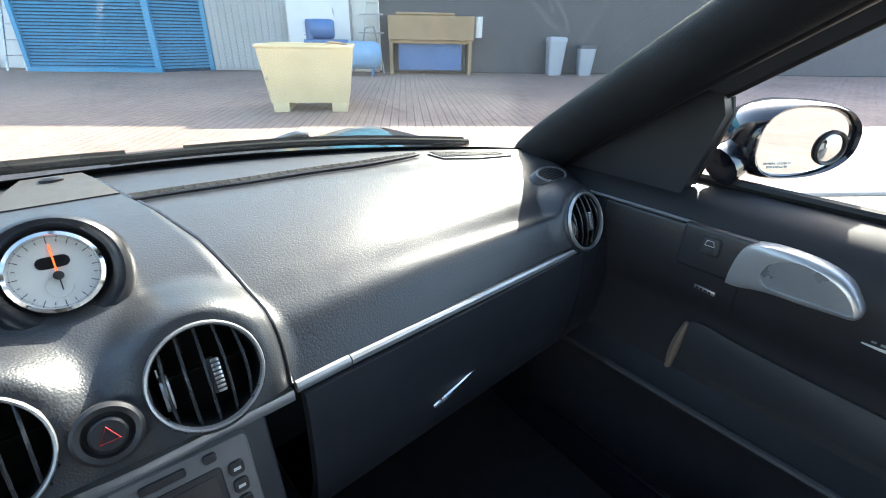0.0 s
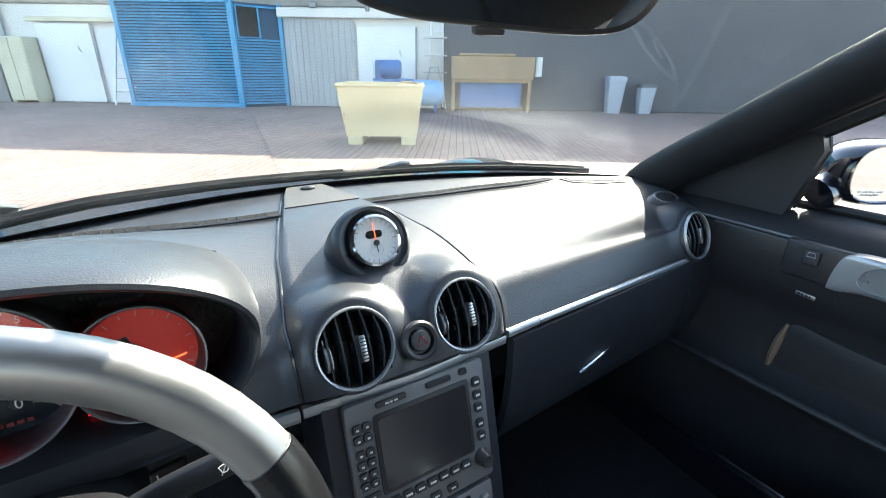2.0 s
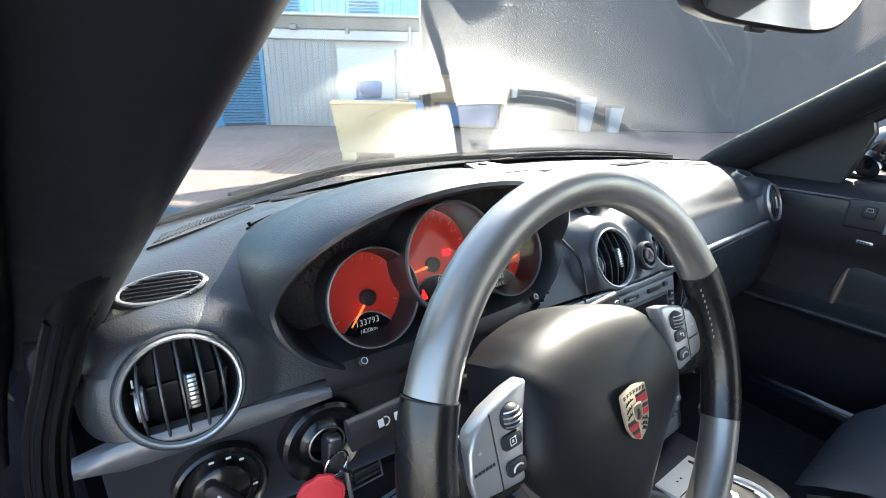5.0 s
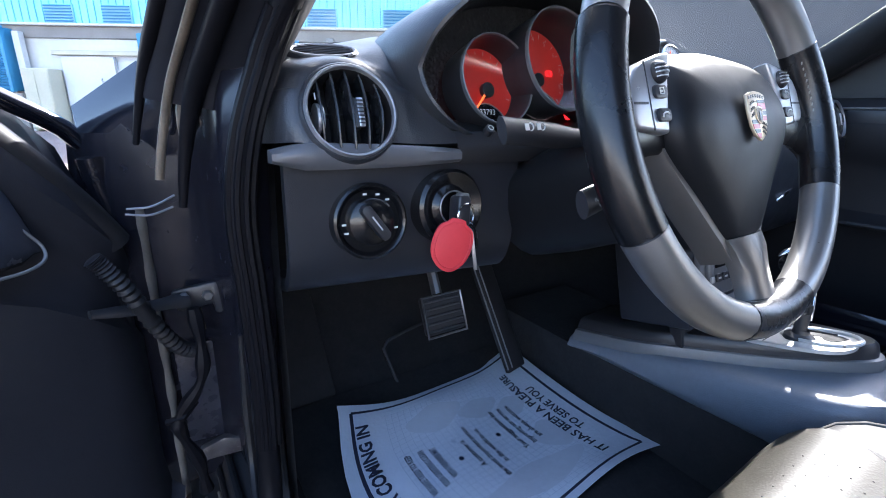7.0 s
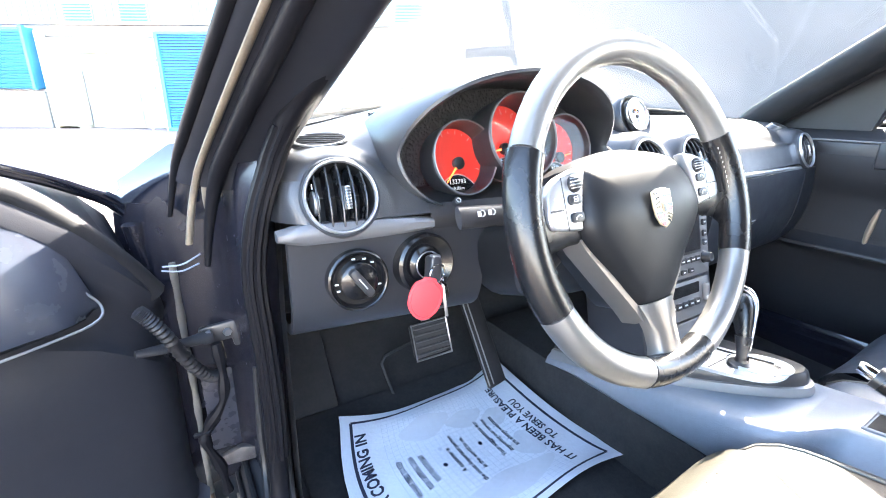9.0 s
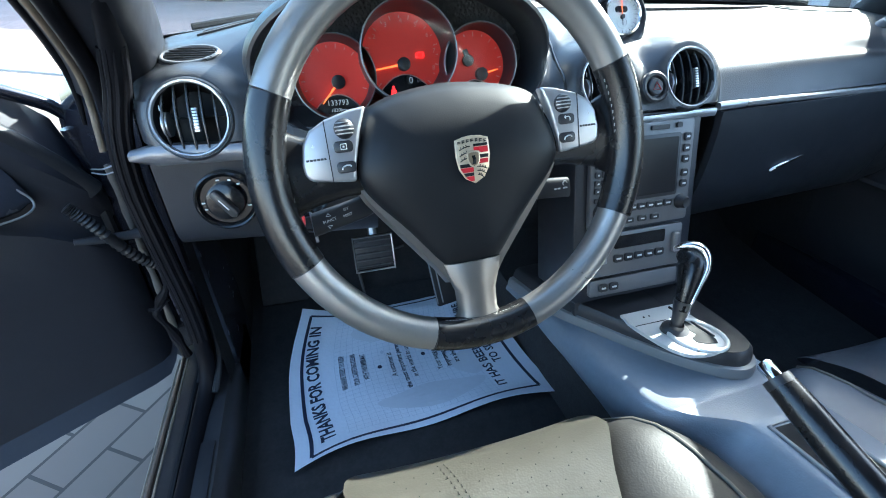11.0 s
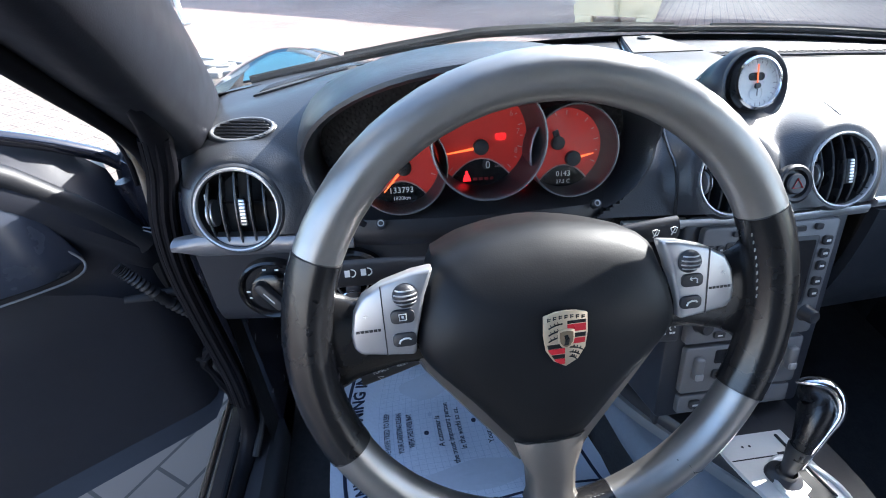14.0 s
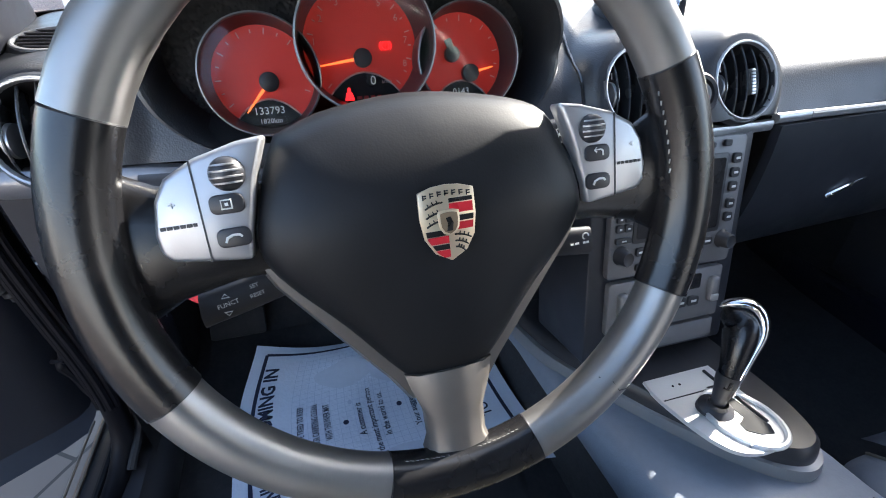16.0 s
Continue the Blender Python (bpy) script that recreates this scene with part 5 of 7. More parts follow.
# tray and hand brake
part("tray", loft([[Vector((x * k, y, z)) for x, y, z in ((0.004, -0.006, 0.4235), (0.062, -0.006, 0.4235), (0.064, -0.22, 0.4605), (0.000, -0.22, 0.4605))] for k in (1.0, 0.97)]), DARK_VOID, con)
part("tray_rim", tube([Vector(p) for p in ((0.002, -0.003, 0.4235), (0.064, -0.003, 0.4235), (0.067, -0.225, 0.461), (-0.002, -0.225, 0.461))], 0.0028, 8, True), SILVER_GREY, con)
hb = thing("hand_brake", (-0.02, -0.20, 0.43), "black leather hand brake lever with chrome button", "hand brake")
part("grip", tube(spline([(-0.010, -0.28, 0.436), (-0.020, -0.20, 0.460), (-0.030, -0.10, 0.490), (-0.037, -0.012, 0.519)], 10), [0.016, 0.017, 0.018, 0.0185, 0.0185, 0.018, 0.0175, 0.017, 0.0165, 0.0150], 16, flat=0.9), LEATHER, hb)
part("collar", tube([Vector((-0.0375, -0.014, 0.5185)), Vector((-0.0382, -0.005, 0.5215))], 0.0150, 16, flat=0.9), BLACK, hb)
part("button", tube([Vector((-0.038, -0.006, 0.521)), Vector((-0.039, 0.010, 0.5265)), Vector((-0.0392, 0.0125, 0.527))], [0.0085, 0.0085, 0.0065], 16), CHROME, hb, "chrome release button")


# ---- seats ----
def seat(cx, first):
    s = thing("bucket_armchair", (cx, -0.25, 0.19), "black and grey leather sports seat with perforated centre" if first else "dark leather sports seat beside the console", "seat", group="front seats")
    def half(y):
        return lerp_table([(-0.46, 0.125), (-0.10, 0.115), (-0.03, 0.116), (0.02, 0.138), (0.06, 0.160), (0.085, 0.158), (0.100, 0.148), (0.110, 0.130), (0.116, 0.108), (0.12, 0.075)], y)

    def top(x, y):
        f = max(0, (y - 0.018) / 0.102)
        d = 1 - math.sqrt(max(0, 1 - min(1, f) ** 2))
        return 0.414 - 0.10 * d - 0.05 * max(0, -(y + 0.1)) + 0.014 * (x / 0.175) ** 2

    rings = [[Vector((cx + u * half(y), y, top(u * half(y), y))) for u in span(-1, 1, 17)] for y in [*span(-0.46, 0.0, 14), *span(0.012, 0.119, 18)]]
    bm = loft(rings, closed=False)
    bmesh.ops.solidify(bm, geom=list(bm.faces), thickness=0.09)
    cushion = part("cushion", bm, SEAT if first else SEAT_SKYLIT, s, "grey perforated leather cushion")
    if first:
        for i in range(10):
            for j in range(15):
                x, y = -0.105 + 0.0225 * i + (0.011 if j % 2 else 0), -0.125 + 0.0135 * j
                if abs(x + 0.035) > 0.01 and abs(x) < half(y) - 0.01:
                    part("perforation", lathe([(0.0008, 0), (0.0008, 0.0004), (0, 0.0004)], Matrix.Translation((cx + x, y, top(x, y))), 6), DARK_VOID, cushion)
        for dx in (-0.004, 0.004):
            for y in span(-0.10, 0.075, 24):
                x = -0.030 - 0.25 * max(0, y) + dx
                part("stitch", box((0.0011, 0.0042, 0.0007), Matrix.Translation((cx + x, y, top(x, y) + 0.0006)) @ pose(0, 0, 0, -60 * max(0, y) / 0.1), 0), SEAT_SIDE, cushion)
    for side in (-1, 1):
        rr = []
        for y in span(-0.46, 0.088, 26):
            inn, out_ = half(y) - 0.006, lerp_table([(-0.46, 0.268), (-0.05, 0.286), (0.0, 0.272), (0.04, 0.248), (0.07, 0.215), (0.09, 0.185)], y)
            k = math.sqrt(max(0.03, 1 - min(1, max(0, (y - 0.01) / 0.080)) ** 2))
            m, hw = (inn + out_) / 2, (out_ - inn) / 2
            h = 0.030 + 0.045 * max(0, -y / 0.46)
            rr.append([Vector((cx + side * (m + hw * math.cos(a)), y, 0.388 - 0.020 * (1 - k) + (h * k if math.sin(a) > 0 else 0.08) * math.sin(a))) for a in span(0, 2 * math.pi, 25)[:-1]])
        bol = part("bolster", loft(rr), SEAT_SIDE if first else SEAT_SKYLIT, s, "dark leather side bolster")
        part("piping", tube([r[4 if side > 0 else 8] + Vector((0, 0, 0.0010)) for r in rr[6:]], 0.0024, 8), SEAT, bol, "pale leather piping")
    back = []
    for z, y, w in ((0.36, -0.44, 0.24), (0.45, -0.50, 0.26), (0.60, -0.55, 0.265), (0.78, -0.61, 0.25), (0.92, -0.66, 0.21), (1.02, -0.70, 0.14), (1.10, -0.73, 0.12), (1.13, -0.74, 0.09)):
        back.append([Vector((cx + w * math.cos(a), y + (0.05 - 0.02 * abs(math.cos(a)) if math.sin(a) > 0 else 0.09) * math.sin(a) + 0.05 * math.cos(a) ** 2, z)) for a in span(0, 2 * math.pi, 25)[:-1]])
    part("backrest", loft(back), SEAT_SIDE if first else SEAT_SKYLIT, s)
    part("base", box((0.40, 0.42, 0.14), Matrix.Translation((cx, -0.22, 0.245)), 0.02), BLACK, s)
    return s


seat(-0.335, True)
seat(0.335, False)


# ---- car shell: floor, sills, pillars, roof, glass ----
part("floor", loft([[Vector((x, y, z)) for y, z in ((-1.05, 0.19), (0.20, 0.185), (0.50, 0.200), (0.66, 0.225), (0.80, 0.33), (0.93, 0.52), (0.95, 0.68), (0.86 - 0.4 * x * x, 0.77), (dash_base(x) - 0.03, 0.802 - 0.03 * x * x))] for x in span(-0.672, 0.672, 15)], closed=False), CARPET, None, "black carpeted car floor", True, "floor", "structure")
for side in (-1, 1):
    s = loft([[Vector((side * x, y, z)) for x, y, z in ((0.672, 0.40, 0.19), (0.668, 0.40, 0.60), (0.655, 0.44, 0.70), (0.655, 0.47, 0.772))], [Vector((side * x, y, z)) for x, y, z in ((0.650, 0.97, 0.19), (0.650, 0.97, 0.60), (0.650, 0.97, 0.72), (0.655, 0.80, 0.772))]], closed=False)
    bmesh.ops.solidify(s, geom=list(s.faces), thickness=0.012)
    part("trim_1" if side < 0 else "trim_2", s, CARPET, None, "black footwell side lining", True, "lining", "structure")


def seal(points, name, parent, r=0.006, ridges=3):
    part(name, merged(*[tube([Vector(p) + Vector((0.010 * (k - (ridges - 1) / 2), -0.004 * (k - 1), 0)) for p in points], r * (1 - 0.12 * k), 8) for k in range(ridges)]), RUBBER, parent, "ribbed black rubber door seal")


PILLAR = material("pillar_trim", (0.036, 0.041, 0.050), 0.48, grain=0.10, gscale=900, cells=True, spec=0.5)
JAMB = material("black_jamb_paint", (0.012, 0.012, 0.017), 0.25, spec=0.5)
# driver's pillar: the PILLAR trim with its shade put into the colour
PILLAR_SHADE = material("pillar_trim_shaded", (0.012, 0.013, 0.018), 0.42, grain=0.06, gscale=900, cells=True, spec=0.4)
# on the pillar seals this tan paints a sun highlight on black rubber
TAN_EDGE_GLINT = material("tan_edge_and_glint", (0.20, 0.165, 0.125), 0.4, vary=0.4, vscale=30)


LEFT_SECTION = [(-0.004, 0.012), (-0.016, -0.004), (-0.024, -0.040), (-0.026, -0.080), (-0.021, -0.110), (-0.008, -0.122), (0.012, -0.119), (0.034, -0.108), (0.052, -0.099), (0.066, -0.091), (0.079, -0.082), (0.088, -0.066), (0.086, -0.030), (0.070, 0.000), (0.030, 0.024)]


SEAL = material("door_seal_rubber", (0.006, 0.006, 0.008), 0.5, spec=0.12)


def pillar(side):
    """Raked windscreen pillar with a rounded inner trim and a door seal."""
    pil = thing("windscreen_pillar", (side * 0.67, 0.53, 0.72), "dark trimmed windscreen pillar with rubber door seal", "pillar", "structure")
    line = spline([Vector((0.700, 0.585, 0.60)), Vector((0.692, 0.585, 0.70)), Vector((0.674, 0.565, 0.790)), Vector((0.655, 0.505, 0.850)), Vector((0.622, 0.356, 0.950)), Vector((0.588, 0.203, 1.050)), Vector((0.553, 0.045, 1.150)), Vector((0.530, -0.060, 1.205)), Vector((0.515, -0.20, 1.235))], 30)
    rings = []
    for i, p in enumerate(line):
        k = 1.0
        sec = LEFT_SECTION if side < 0 else [(-0.004, 0.012), (-0.016, -0.004), (-0.021, -0.035), (-0.013, -0.060), (0.006, -0.070), (0.026, -0.064), (0.044, -0.052), (0.060, -0.050), (0.072, -0.070), (0.080, -0.090), (0.087, -0.088), (0.086, -0.050), (0.070, 0.0), (0.030, 0.024)]
        rings.append([Vector((side * (p.x + a * k), p.y + b * k + 0.008, p.z - 0.010 + (0.3 * b))) for a, b in sec])
    rs = []
    for r in rings:
        rs.append([v for v in spline(r + r[:1], 41)[:-1]])
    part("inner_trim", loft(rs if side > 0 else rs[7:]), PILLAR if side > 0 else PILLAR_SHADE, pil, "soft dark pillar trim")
    if side < 0:
        part("seal_edge", tube([Vector((-(p.x + 0.066), p.y - 0.086, p.z - 0.038)) for p in line[4:]], 0.0052, 10, flat=0.7), TAN_EDGE_GLINT, pil, "tan glint of sun painted along the black seal")
        part("seal", tube([Vector((-(p.x + 0.046), p.y - 0.100, p.z - 0.040)) for p in line[3:]], [0.004 + 0.006 * min(1, i / 5) for i in range(len(line) - 3)], 10), SEAL, pil, "round rubber door seal")
        part("outer_lip", tube([Vector((-(p.x + 0.086), p.y - 0.064, p.z - 0.030)) for p in line[5:]], [0.003 + 0.0045 * min(1, i / 5) for i in range(len(line) - 5)], 10), SEAL, pil)
        return pil
    cover = [(0.002, 0.019), (-0.012, 0.010), (-0.021, -0.006), (-0.0255, -0.030), (-0.0190, -0.056), (-0.006, -0.071), (0.004, -0.075)]
    skin = [[Vector((side * (p.x + a), p.y + b + 0.008, p.z - 0.010 + 0.3 * b)) for a, b in cover] for p in line]
    bm = loft(skin, closed=False)
    bmesh.ops.solidify(bm, geom=list(bm.faces), thickness=0.002)
    part("trim_cover", bm, SOFTBLACK, pil, "grey-black grained trim cover")
    part("seal", tube([Vector((side * (p.x + 0.030), p.y - 0.058, p.z - 0.030)) for p in line[3:]], 0.0095, 10), RUBBER, pil, "round rubber door seal")
    part("seal_edge", tube([Vector((side * (p.x + 0.060), p.y - 0.047, p.z - 0.026)) for p in line[1:]], 0.0035, 8), TAN_EDGE_GLINT, pil, "tan glint of sun painted along the black seal")
    part("outer_lip", tube([Vector((side * (p.x + 0.084), p.y - 0.082, p.z - 0.036)) for p in line[3:]], 0.005, 10), RUBBER, pil)
    return pil


for side in (-1, 1):
    pillar(side)


def screen_skin(u, v, d=0.0):
    base = Vector((0.672 * u, 0.765 - 0.19 * u * u, 0.808 - 0.022 * u * u))
    top = Vector((0.548 * u, 0.085 - 0.115 * u * u, 1.238 - 0.022 * u * u))
    return base.lerp(top, v)


ws = part("windscreen", sheet(screen_skin, span(-1, 1, 33), span(0, 1, 17), 0.0045, (0, -1, -1)), GLASS, None, "raked curved car windscreen, slightly dusty, with added haze of glare", True, "windscreen", "structure")
ws.visible_shadow = False
part("dark_band", sheet(lambda u, v: screen_skin(u, v) + Vector((0, -0.004, -0.005)), span(-1, 1, 33), [-0.012, 0.0, 0.02, 0.04, 0.056, 0.068], 0.001, (0, -1, -1)), material("matt_black_print", (0.012, 0.012, 0.014), 0.85, spec=0.08), ws, "black printed band along the foot of the glass")
roof = part("ceiling", sheet(lambda u, v: Vector((u * (0.55 + 0.06 * v), 0.115 - 0.115 * u * u - 1.35 * v, 1.222 - 0.024 * u * u + 0.03 * math.sin(math.pi * min(1, v * 1.2)) - 0.25 * max(0, v - 0.6) ** 2)), span(-1, 1, 17), span(0, 1, 15), 0.03, (0, 0, -1)), HEADLINER, None, "dark folding roof lining", True, "roof", "structure")
part("wall_rear", box((1.30, 0.05, 1.0), Matrix.Translation((0, -1.08, 0.70)), 0.01), CARPET, None, "dark rear bulkhead lining", True, "bulkhead", "structure")
part("trim_3", sheet(lambda u, v: Vector((0.555 * u, 0.120 - 0.115 * u * u - 0.09 * v, 1.212 - 0.022 * u * u - 0.012 * math.sin(math.pi * v))), span(-1, 1, 21), span(0, 1, 6), 0.006, (0, 0, -1)), SOFTBLACK, None, "dark windscreen header trim", True, "trim", "structure")

# rear-view mirror
rv = thing("rear_view_mirror", (0.03, 0.30, 1.10), "black rear-view mirror below the windscreen header", "mirror")
mf2 = axes((0.022, 0.232, 1.085), (-0.40, -0.91, -0.12))
out = [(p.x, p.y) for p in spline([Vector((x, y, 0)) for x, y in ((-0.118, 0.012), (-0.112, -0.020), (-0.080, -0.034), (-0.020, -0.040), (0.060, -0.044), (0.100, -0.036), (0.120, -0.008), (0.118, 0.022), (0.095, 0.036), (0.0, 0.040), (-0.090, 0.036), (-0.118, 0.012))], 61)[:-1]]
part("housing", prism(out, 0.030, mf2 @ Matrix.Translation((0, 0, -0.030)), 0.008, 3), BLACK, rv, "black mirror housing")
part("glass", prism([(x * 0.93, y * 0.90) for x, y in out], 0.001, mf2 @ Matrix.Translation((0, 0, 0.0002)), 0), MIRROR, rv)
part("tab", box((0.024, 0.010, 0.012), mf2 @ Matrix.Translation((-0.01, -0.041, -0.012)), 0.003), BLACK, rv)
part("stem", tube(spline([mf2 @ Vector((0, 0.0, -0.028)), Vector((0.030, 0.30, 1.115)), Vector((0.012, 0.345, 1.095))], 8), 0.012, 12), BLACK, rv)

# sills
for side in (-1, 1):
    sill = thing("door_sill", (side * 0.74, -0.2, 0.15), "black door sill with ribbed seal and thin metal edges", "door sill", "structure")
    prof = [(0.664, 0.190), (0.664, 0.268), (0.676, 0.282), (0.715, 0.284), (0.730, 0.272), (0.738, 0.246), (0.775, 0.236), (0.792, 0.222), (0.800, 0.19), (0.800, 0.14), (0.664, 0.14)]
    part("sill_panel", loft([[Vector((side * x, y, z)) for x, z in prof] for y in span(-0.95, 0.575, 12)]), BODY if side > 0 else BLACK, sill, "black painted sill")
    for x, z, r in ((0.729, 0.281, 0.0050), (0.741, 0.249, 0.0040), (0.782, 0.2345, 0.0035)):
        part("sill_edge", tube([Vector((side * x, y, z)) for y in span(-0.95, 0.56, 6)], r, 8), RUBBER if x != 0.782 else material("copper_edge", (0.22, 0.16, 0.12), 0.35, metal=0.6), sill)
    part("sill_plate", box((0.030, 0.36, 0.003), Matrix.Translation((side * 0.695, 0.10, 0.2850)), 0.001), BLACK, sill)
    part("plate_badge", box((0.014, 0.045, 0.0016), Matrix.Translation((side * 0.700, 0.04, 0.2872)), 0.0006), ALU, sill, "small bright plate")

# door opening: front jamb with seals, hinge strap and wiring
jamb = thing("door_jamb", (-0.72, 0.56, 0.22), "black painted door jamb with rubber seals and hinge strap", "door jamb", "structure")
rings = []
for z, dx, dy in ((0.20, 0.00, 0.02), (0.35, 0.0, 0.01), (0.50, 0.0, 0.0), (0.66, 0.0, -0.005), (0.78, 0.005, 0.0), (0.86, 0.012, 0.005)):
    rings.append([Vector((-(x - dx), y + dy, min(z, 0.80 if x < 0.72 else (0.77 if x < 0.76 else 0.715)))) for x, y in ((0.664, 0.44), (0.682, 0.425), (0.700, 0.440), (0.708, 0.470), (0.712, 0.520), (0.735, 0.545), (0.800, 0.560), (0.840, 0.60), (0.840, 0.70), (0.664, 0.70))])
part("panel", loft(rings), JAMB, jamb, "glossy black painted jamb")
run = spline([(-0.582, 0.180, 0.995), (-0.622, 0.286, 0.895), (-0.648, 0.352, 0.840), (-0.662, 0.376, 0.805), (-0.672, 0.387, 0.775), (-0.690, 0.393, 0.720), (-0.700, 0.400, 0.650), (-0.697, 0.403, 0.560), (-0.694, 0.412, 0.450), (-0.696, 0.414, 0.370), (-0.700, 0.404, 0.315), (-0.706, 0.370, 0.286), (-0.710, 0.31, 0.280), (-0.712, 0.18, 0.279), (-0.712, -0.10, 0.279), (-0.712, -0.50, 0.279)], 50)
part("door_seal", tube(run, 0.0150, 14, flat=0.85), SEAL, jamb, "thick ribbed rubber door seal")
for a in (-0.9, -0.3, 0.3, 0.9):
    ridge = Vector((-math.sin(a), -math.cos(a), 0)) * 0.0135
    part("seal_ridge", tube([p + ridge for p in run[8:30]], 0.0034, 6), SEAL, jamb)
for k in range(4):
    pts = spline([(-0.678 - 0.009 * k, 0.424 + 0.010 * k, 0.50), (-0.680 - 0.009 * k, 0.430 + 0.011 * k, 0.40), (-0.682 - 0.009 * k, 0.420 + 0.011 * k, 0.325), (-0.690 - 0.009 * k, 0.37 + 0.010 * k, 0.292)], 18)
    part("seal_rib", tube(pts, [0.0030 + 0.0028 * min(1, i / 6) for i in range(18)], 8), RUBBER, jamb)
part("fender_corner", loft([[Vector(v) for v in r] for r in (((-0.700, 0.520, 0.700), (-0.722, 0.512, 0.772), (-0.716, 0.535, 0.800), (-0.690, 0.560, 0.790)), ((-0.752, 0.548, 0.690), (-0.762, 0.540, 0.752), (-0.760, 0.570, 0.790), (-0.735, 0.600, 0.785)), ((-0.812, 0.590, 0.660), (-0.822, 0.585, 0.700), (-0.826, 0.610, 0.742), (-0.800, 0.650, 0.750)))]), BODY, jamb, "glossy black fender corner")
part("sealant_tip", tube(spline([(-0.716, 0.506, 0.775), (-0.726, 0.507, 0.750), (-0.730, 0.510, 0.715), (-0.726, 0.514, 0.690)], 10), [0.002, 0.004, 0.005, 0.005, 0.005, 0.004, 0.003, 0.002, 0.002, 0.001], 8), TAN_EDGE_GLINT, jamb)
part("jamb_label", box((0.030, 0.002, 0.030), pose(-0.726, 0.543, 0.490, 0, 0, -8), 0.001), material("yellowed_label", (0.13, 0.11, 0.075), 0.6, vary=0.5, vscale=40), jamb, "small yellowed label")
part("jamb_gusset", box((0.052, 0.004, 0.150), pose(-0.744, 0.549, 0.385, 4, 0, -8), 0.003), material("scuffed_jamb_paint", (0.030, 0.030, 0.040), 0.28, vary=0.6, vscale=18), jamb, "scuffed grey painted jamb plate")
for q0, q1 in (((-0.790, 0.520, 0.640), (-0.745, 0.515, 0.652)), ((-0.792, 0.522, 0.634), (-0.748, 0.512, 0.640))):
    part("hinge_wire", tube(spline([q0, ((q0[0] + q1[0]) / 2, 0.512, (q0[2] + q1[2]) / 2 - 0.004), q1], 8), 0.0012, 6), STEEL, jamb)
jamb_r = thing("door_jamb", (0.72, 0.56, 0.22), "black painted jamb behind the closed door", "door jamb", "structure")
part("panel", loft([[Vector((x, y, z)) for x, y in ((0.676, 0.480), (0.86, 0.480), (0.86, 0.66), (0.676, 0.66))] for z in (0.20, 0.50, 0.765)]), JAMB, jamb_r)
bracket = part("hinge_bracket", merged(box((0.050, 0.010, 0.028), pose(-0.737, 0.530, 0.527, 0, -8, -10), 0.004), box((0.012, 0.014, 0.040), pose(-0.716, 0.528, 0.522, 0, -8, -10), 0.004)), BLACK, jamb, "black cast hinge bracket")
for x, z in ((-0.752, 0.531), (-0.727, 0.528)):
    part("hinge_bolt", lathe([(0.0062, 0), (0.0062, 0.004), (0.0048, 0.006), (0, 0.006)], axes((x, 0.524, z), (0.1, -1, 0)), 6), STEEL, bracket)
part("check_strap", tube(spline([(-0.835, 0.480, 0.545), (-0.800, 0.497, 0.536), (-0.770, 0.512, 0.531), (-0.748, 0.522, 0.528)], 10), [0.005, 0.006, 0.007, 0.0075, 0.0075, 0.0075, 0.008, 0.009, 0.010, 0.010], 8, flat=0.6), BLACK, jamb, "black door check strap")
hose = spline([(-0.824, 0.480, 0.602), (-0.816, 0.481, 0.590), (-0.800, 0.485, 0.560), (-0.782, 0.500, 0.510), (-0.762, 0.518, 0.470), (-0.742, 0.535, 0.452)], 56)
part("wire_loom", tube(hose, [0.0095 if i % 2 else 0.0074 for i in range(56)], 10), RUBBER, jamb, "corrugated wiring hose")
part("loose_cable", tube(spline([(-0.744, 0.510, 0.520), (-0.742, 0.505, 0.470), (-0.748, 0.500, 0.430), (-0.772, 0.502, 0.395), (-0.778, 0.502, 0.370), (-0.764, 0.502, 0.320), (-0.760, 0.505, 0.270)], 26), [0.007 + 0.002 * math.sin(i * 1.3) for i in range(26)], 8), SEAL, jamb, "black taped cable hanging at the hinge")
part("cable_tie", tube([Vector((-0.790, 0.506, 0.384)), Vector((-0.772, 0.498, 0.388)), Vector((-0.756, 0.508, 0.400))], 0.0040, 6), SEAL, jamb)
part("jamb_step", prism([(-0.026, -0.012), (0.026, -0.012), (0.026, 0.010), (0.004, 0.016), (-0.026, 0.006)], 0.012, pose(-0.733, 0.546, 0.300, 90, 0, -8), 0.002), material("worn_bright_paint", (0.075, 0.066, 0.066), 0.25, vary=0.7, vscale=50), jamb, "worn bright paint on the jamb foot")
part("pale_jamb_edge", tube(spline([(-0.779, 0.550, 0.635), (-0.780, 0.550, 0.55), (-0.780, 0.550, 0.44), (-0.781, 0.550, 0.36), (-0.783, 0.550, 0.235)], 18), [0.0062 + 0.0012 * math.sin(i * 1.9) for i in range(18)], 8, flat=0.5), material("pale_sealant", (0.12, 0.108, 0.092), 0.7, vary=0.4, vscale=25), jamb, "pale sealant line on the fender edge")

for x in (-0.763, -0.749):
    part("sill_piping", tube([Vector((x, y, 0.2885)) for y in span(0.47, -0.60, 14)], 0.0018, 6), TAN_EDGE_GLINT, jamb, "thin tan edge of the sill seal")

# ---- open driver's door ----
U = Vector((-0.845, -0.535, 0))
V = Vector((0.535, -0.845, 0))
DM = Matrix.Translation((-0.800, 0.520, 0)) @ Matrix((U, V, (0, 0, 1))).transposed().to_4x4()
door = thing("door_1", (-1.25, 0.23, 0.25), "open black car door with dark inner panel", "car door", "structure")
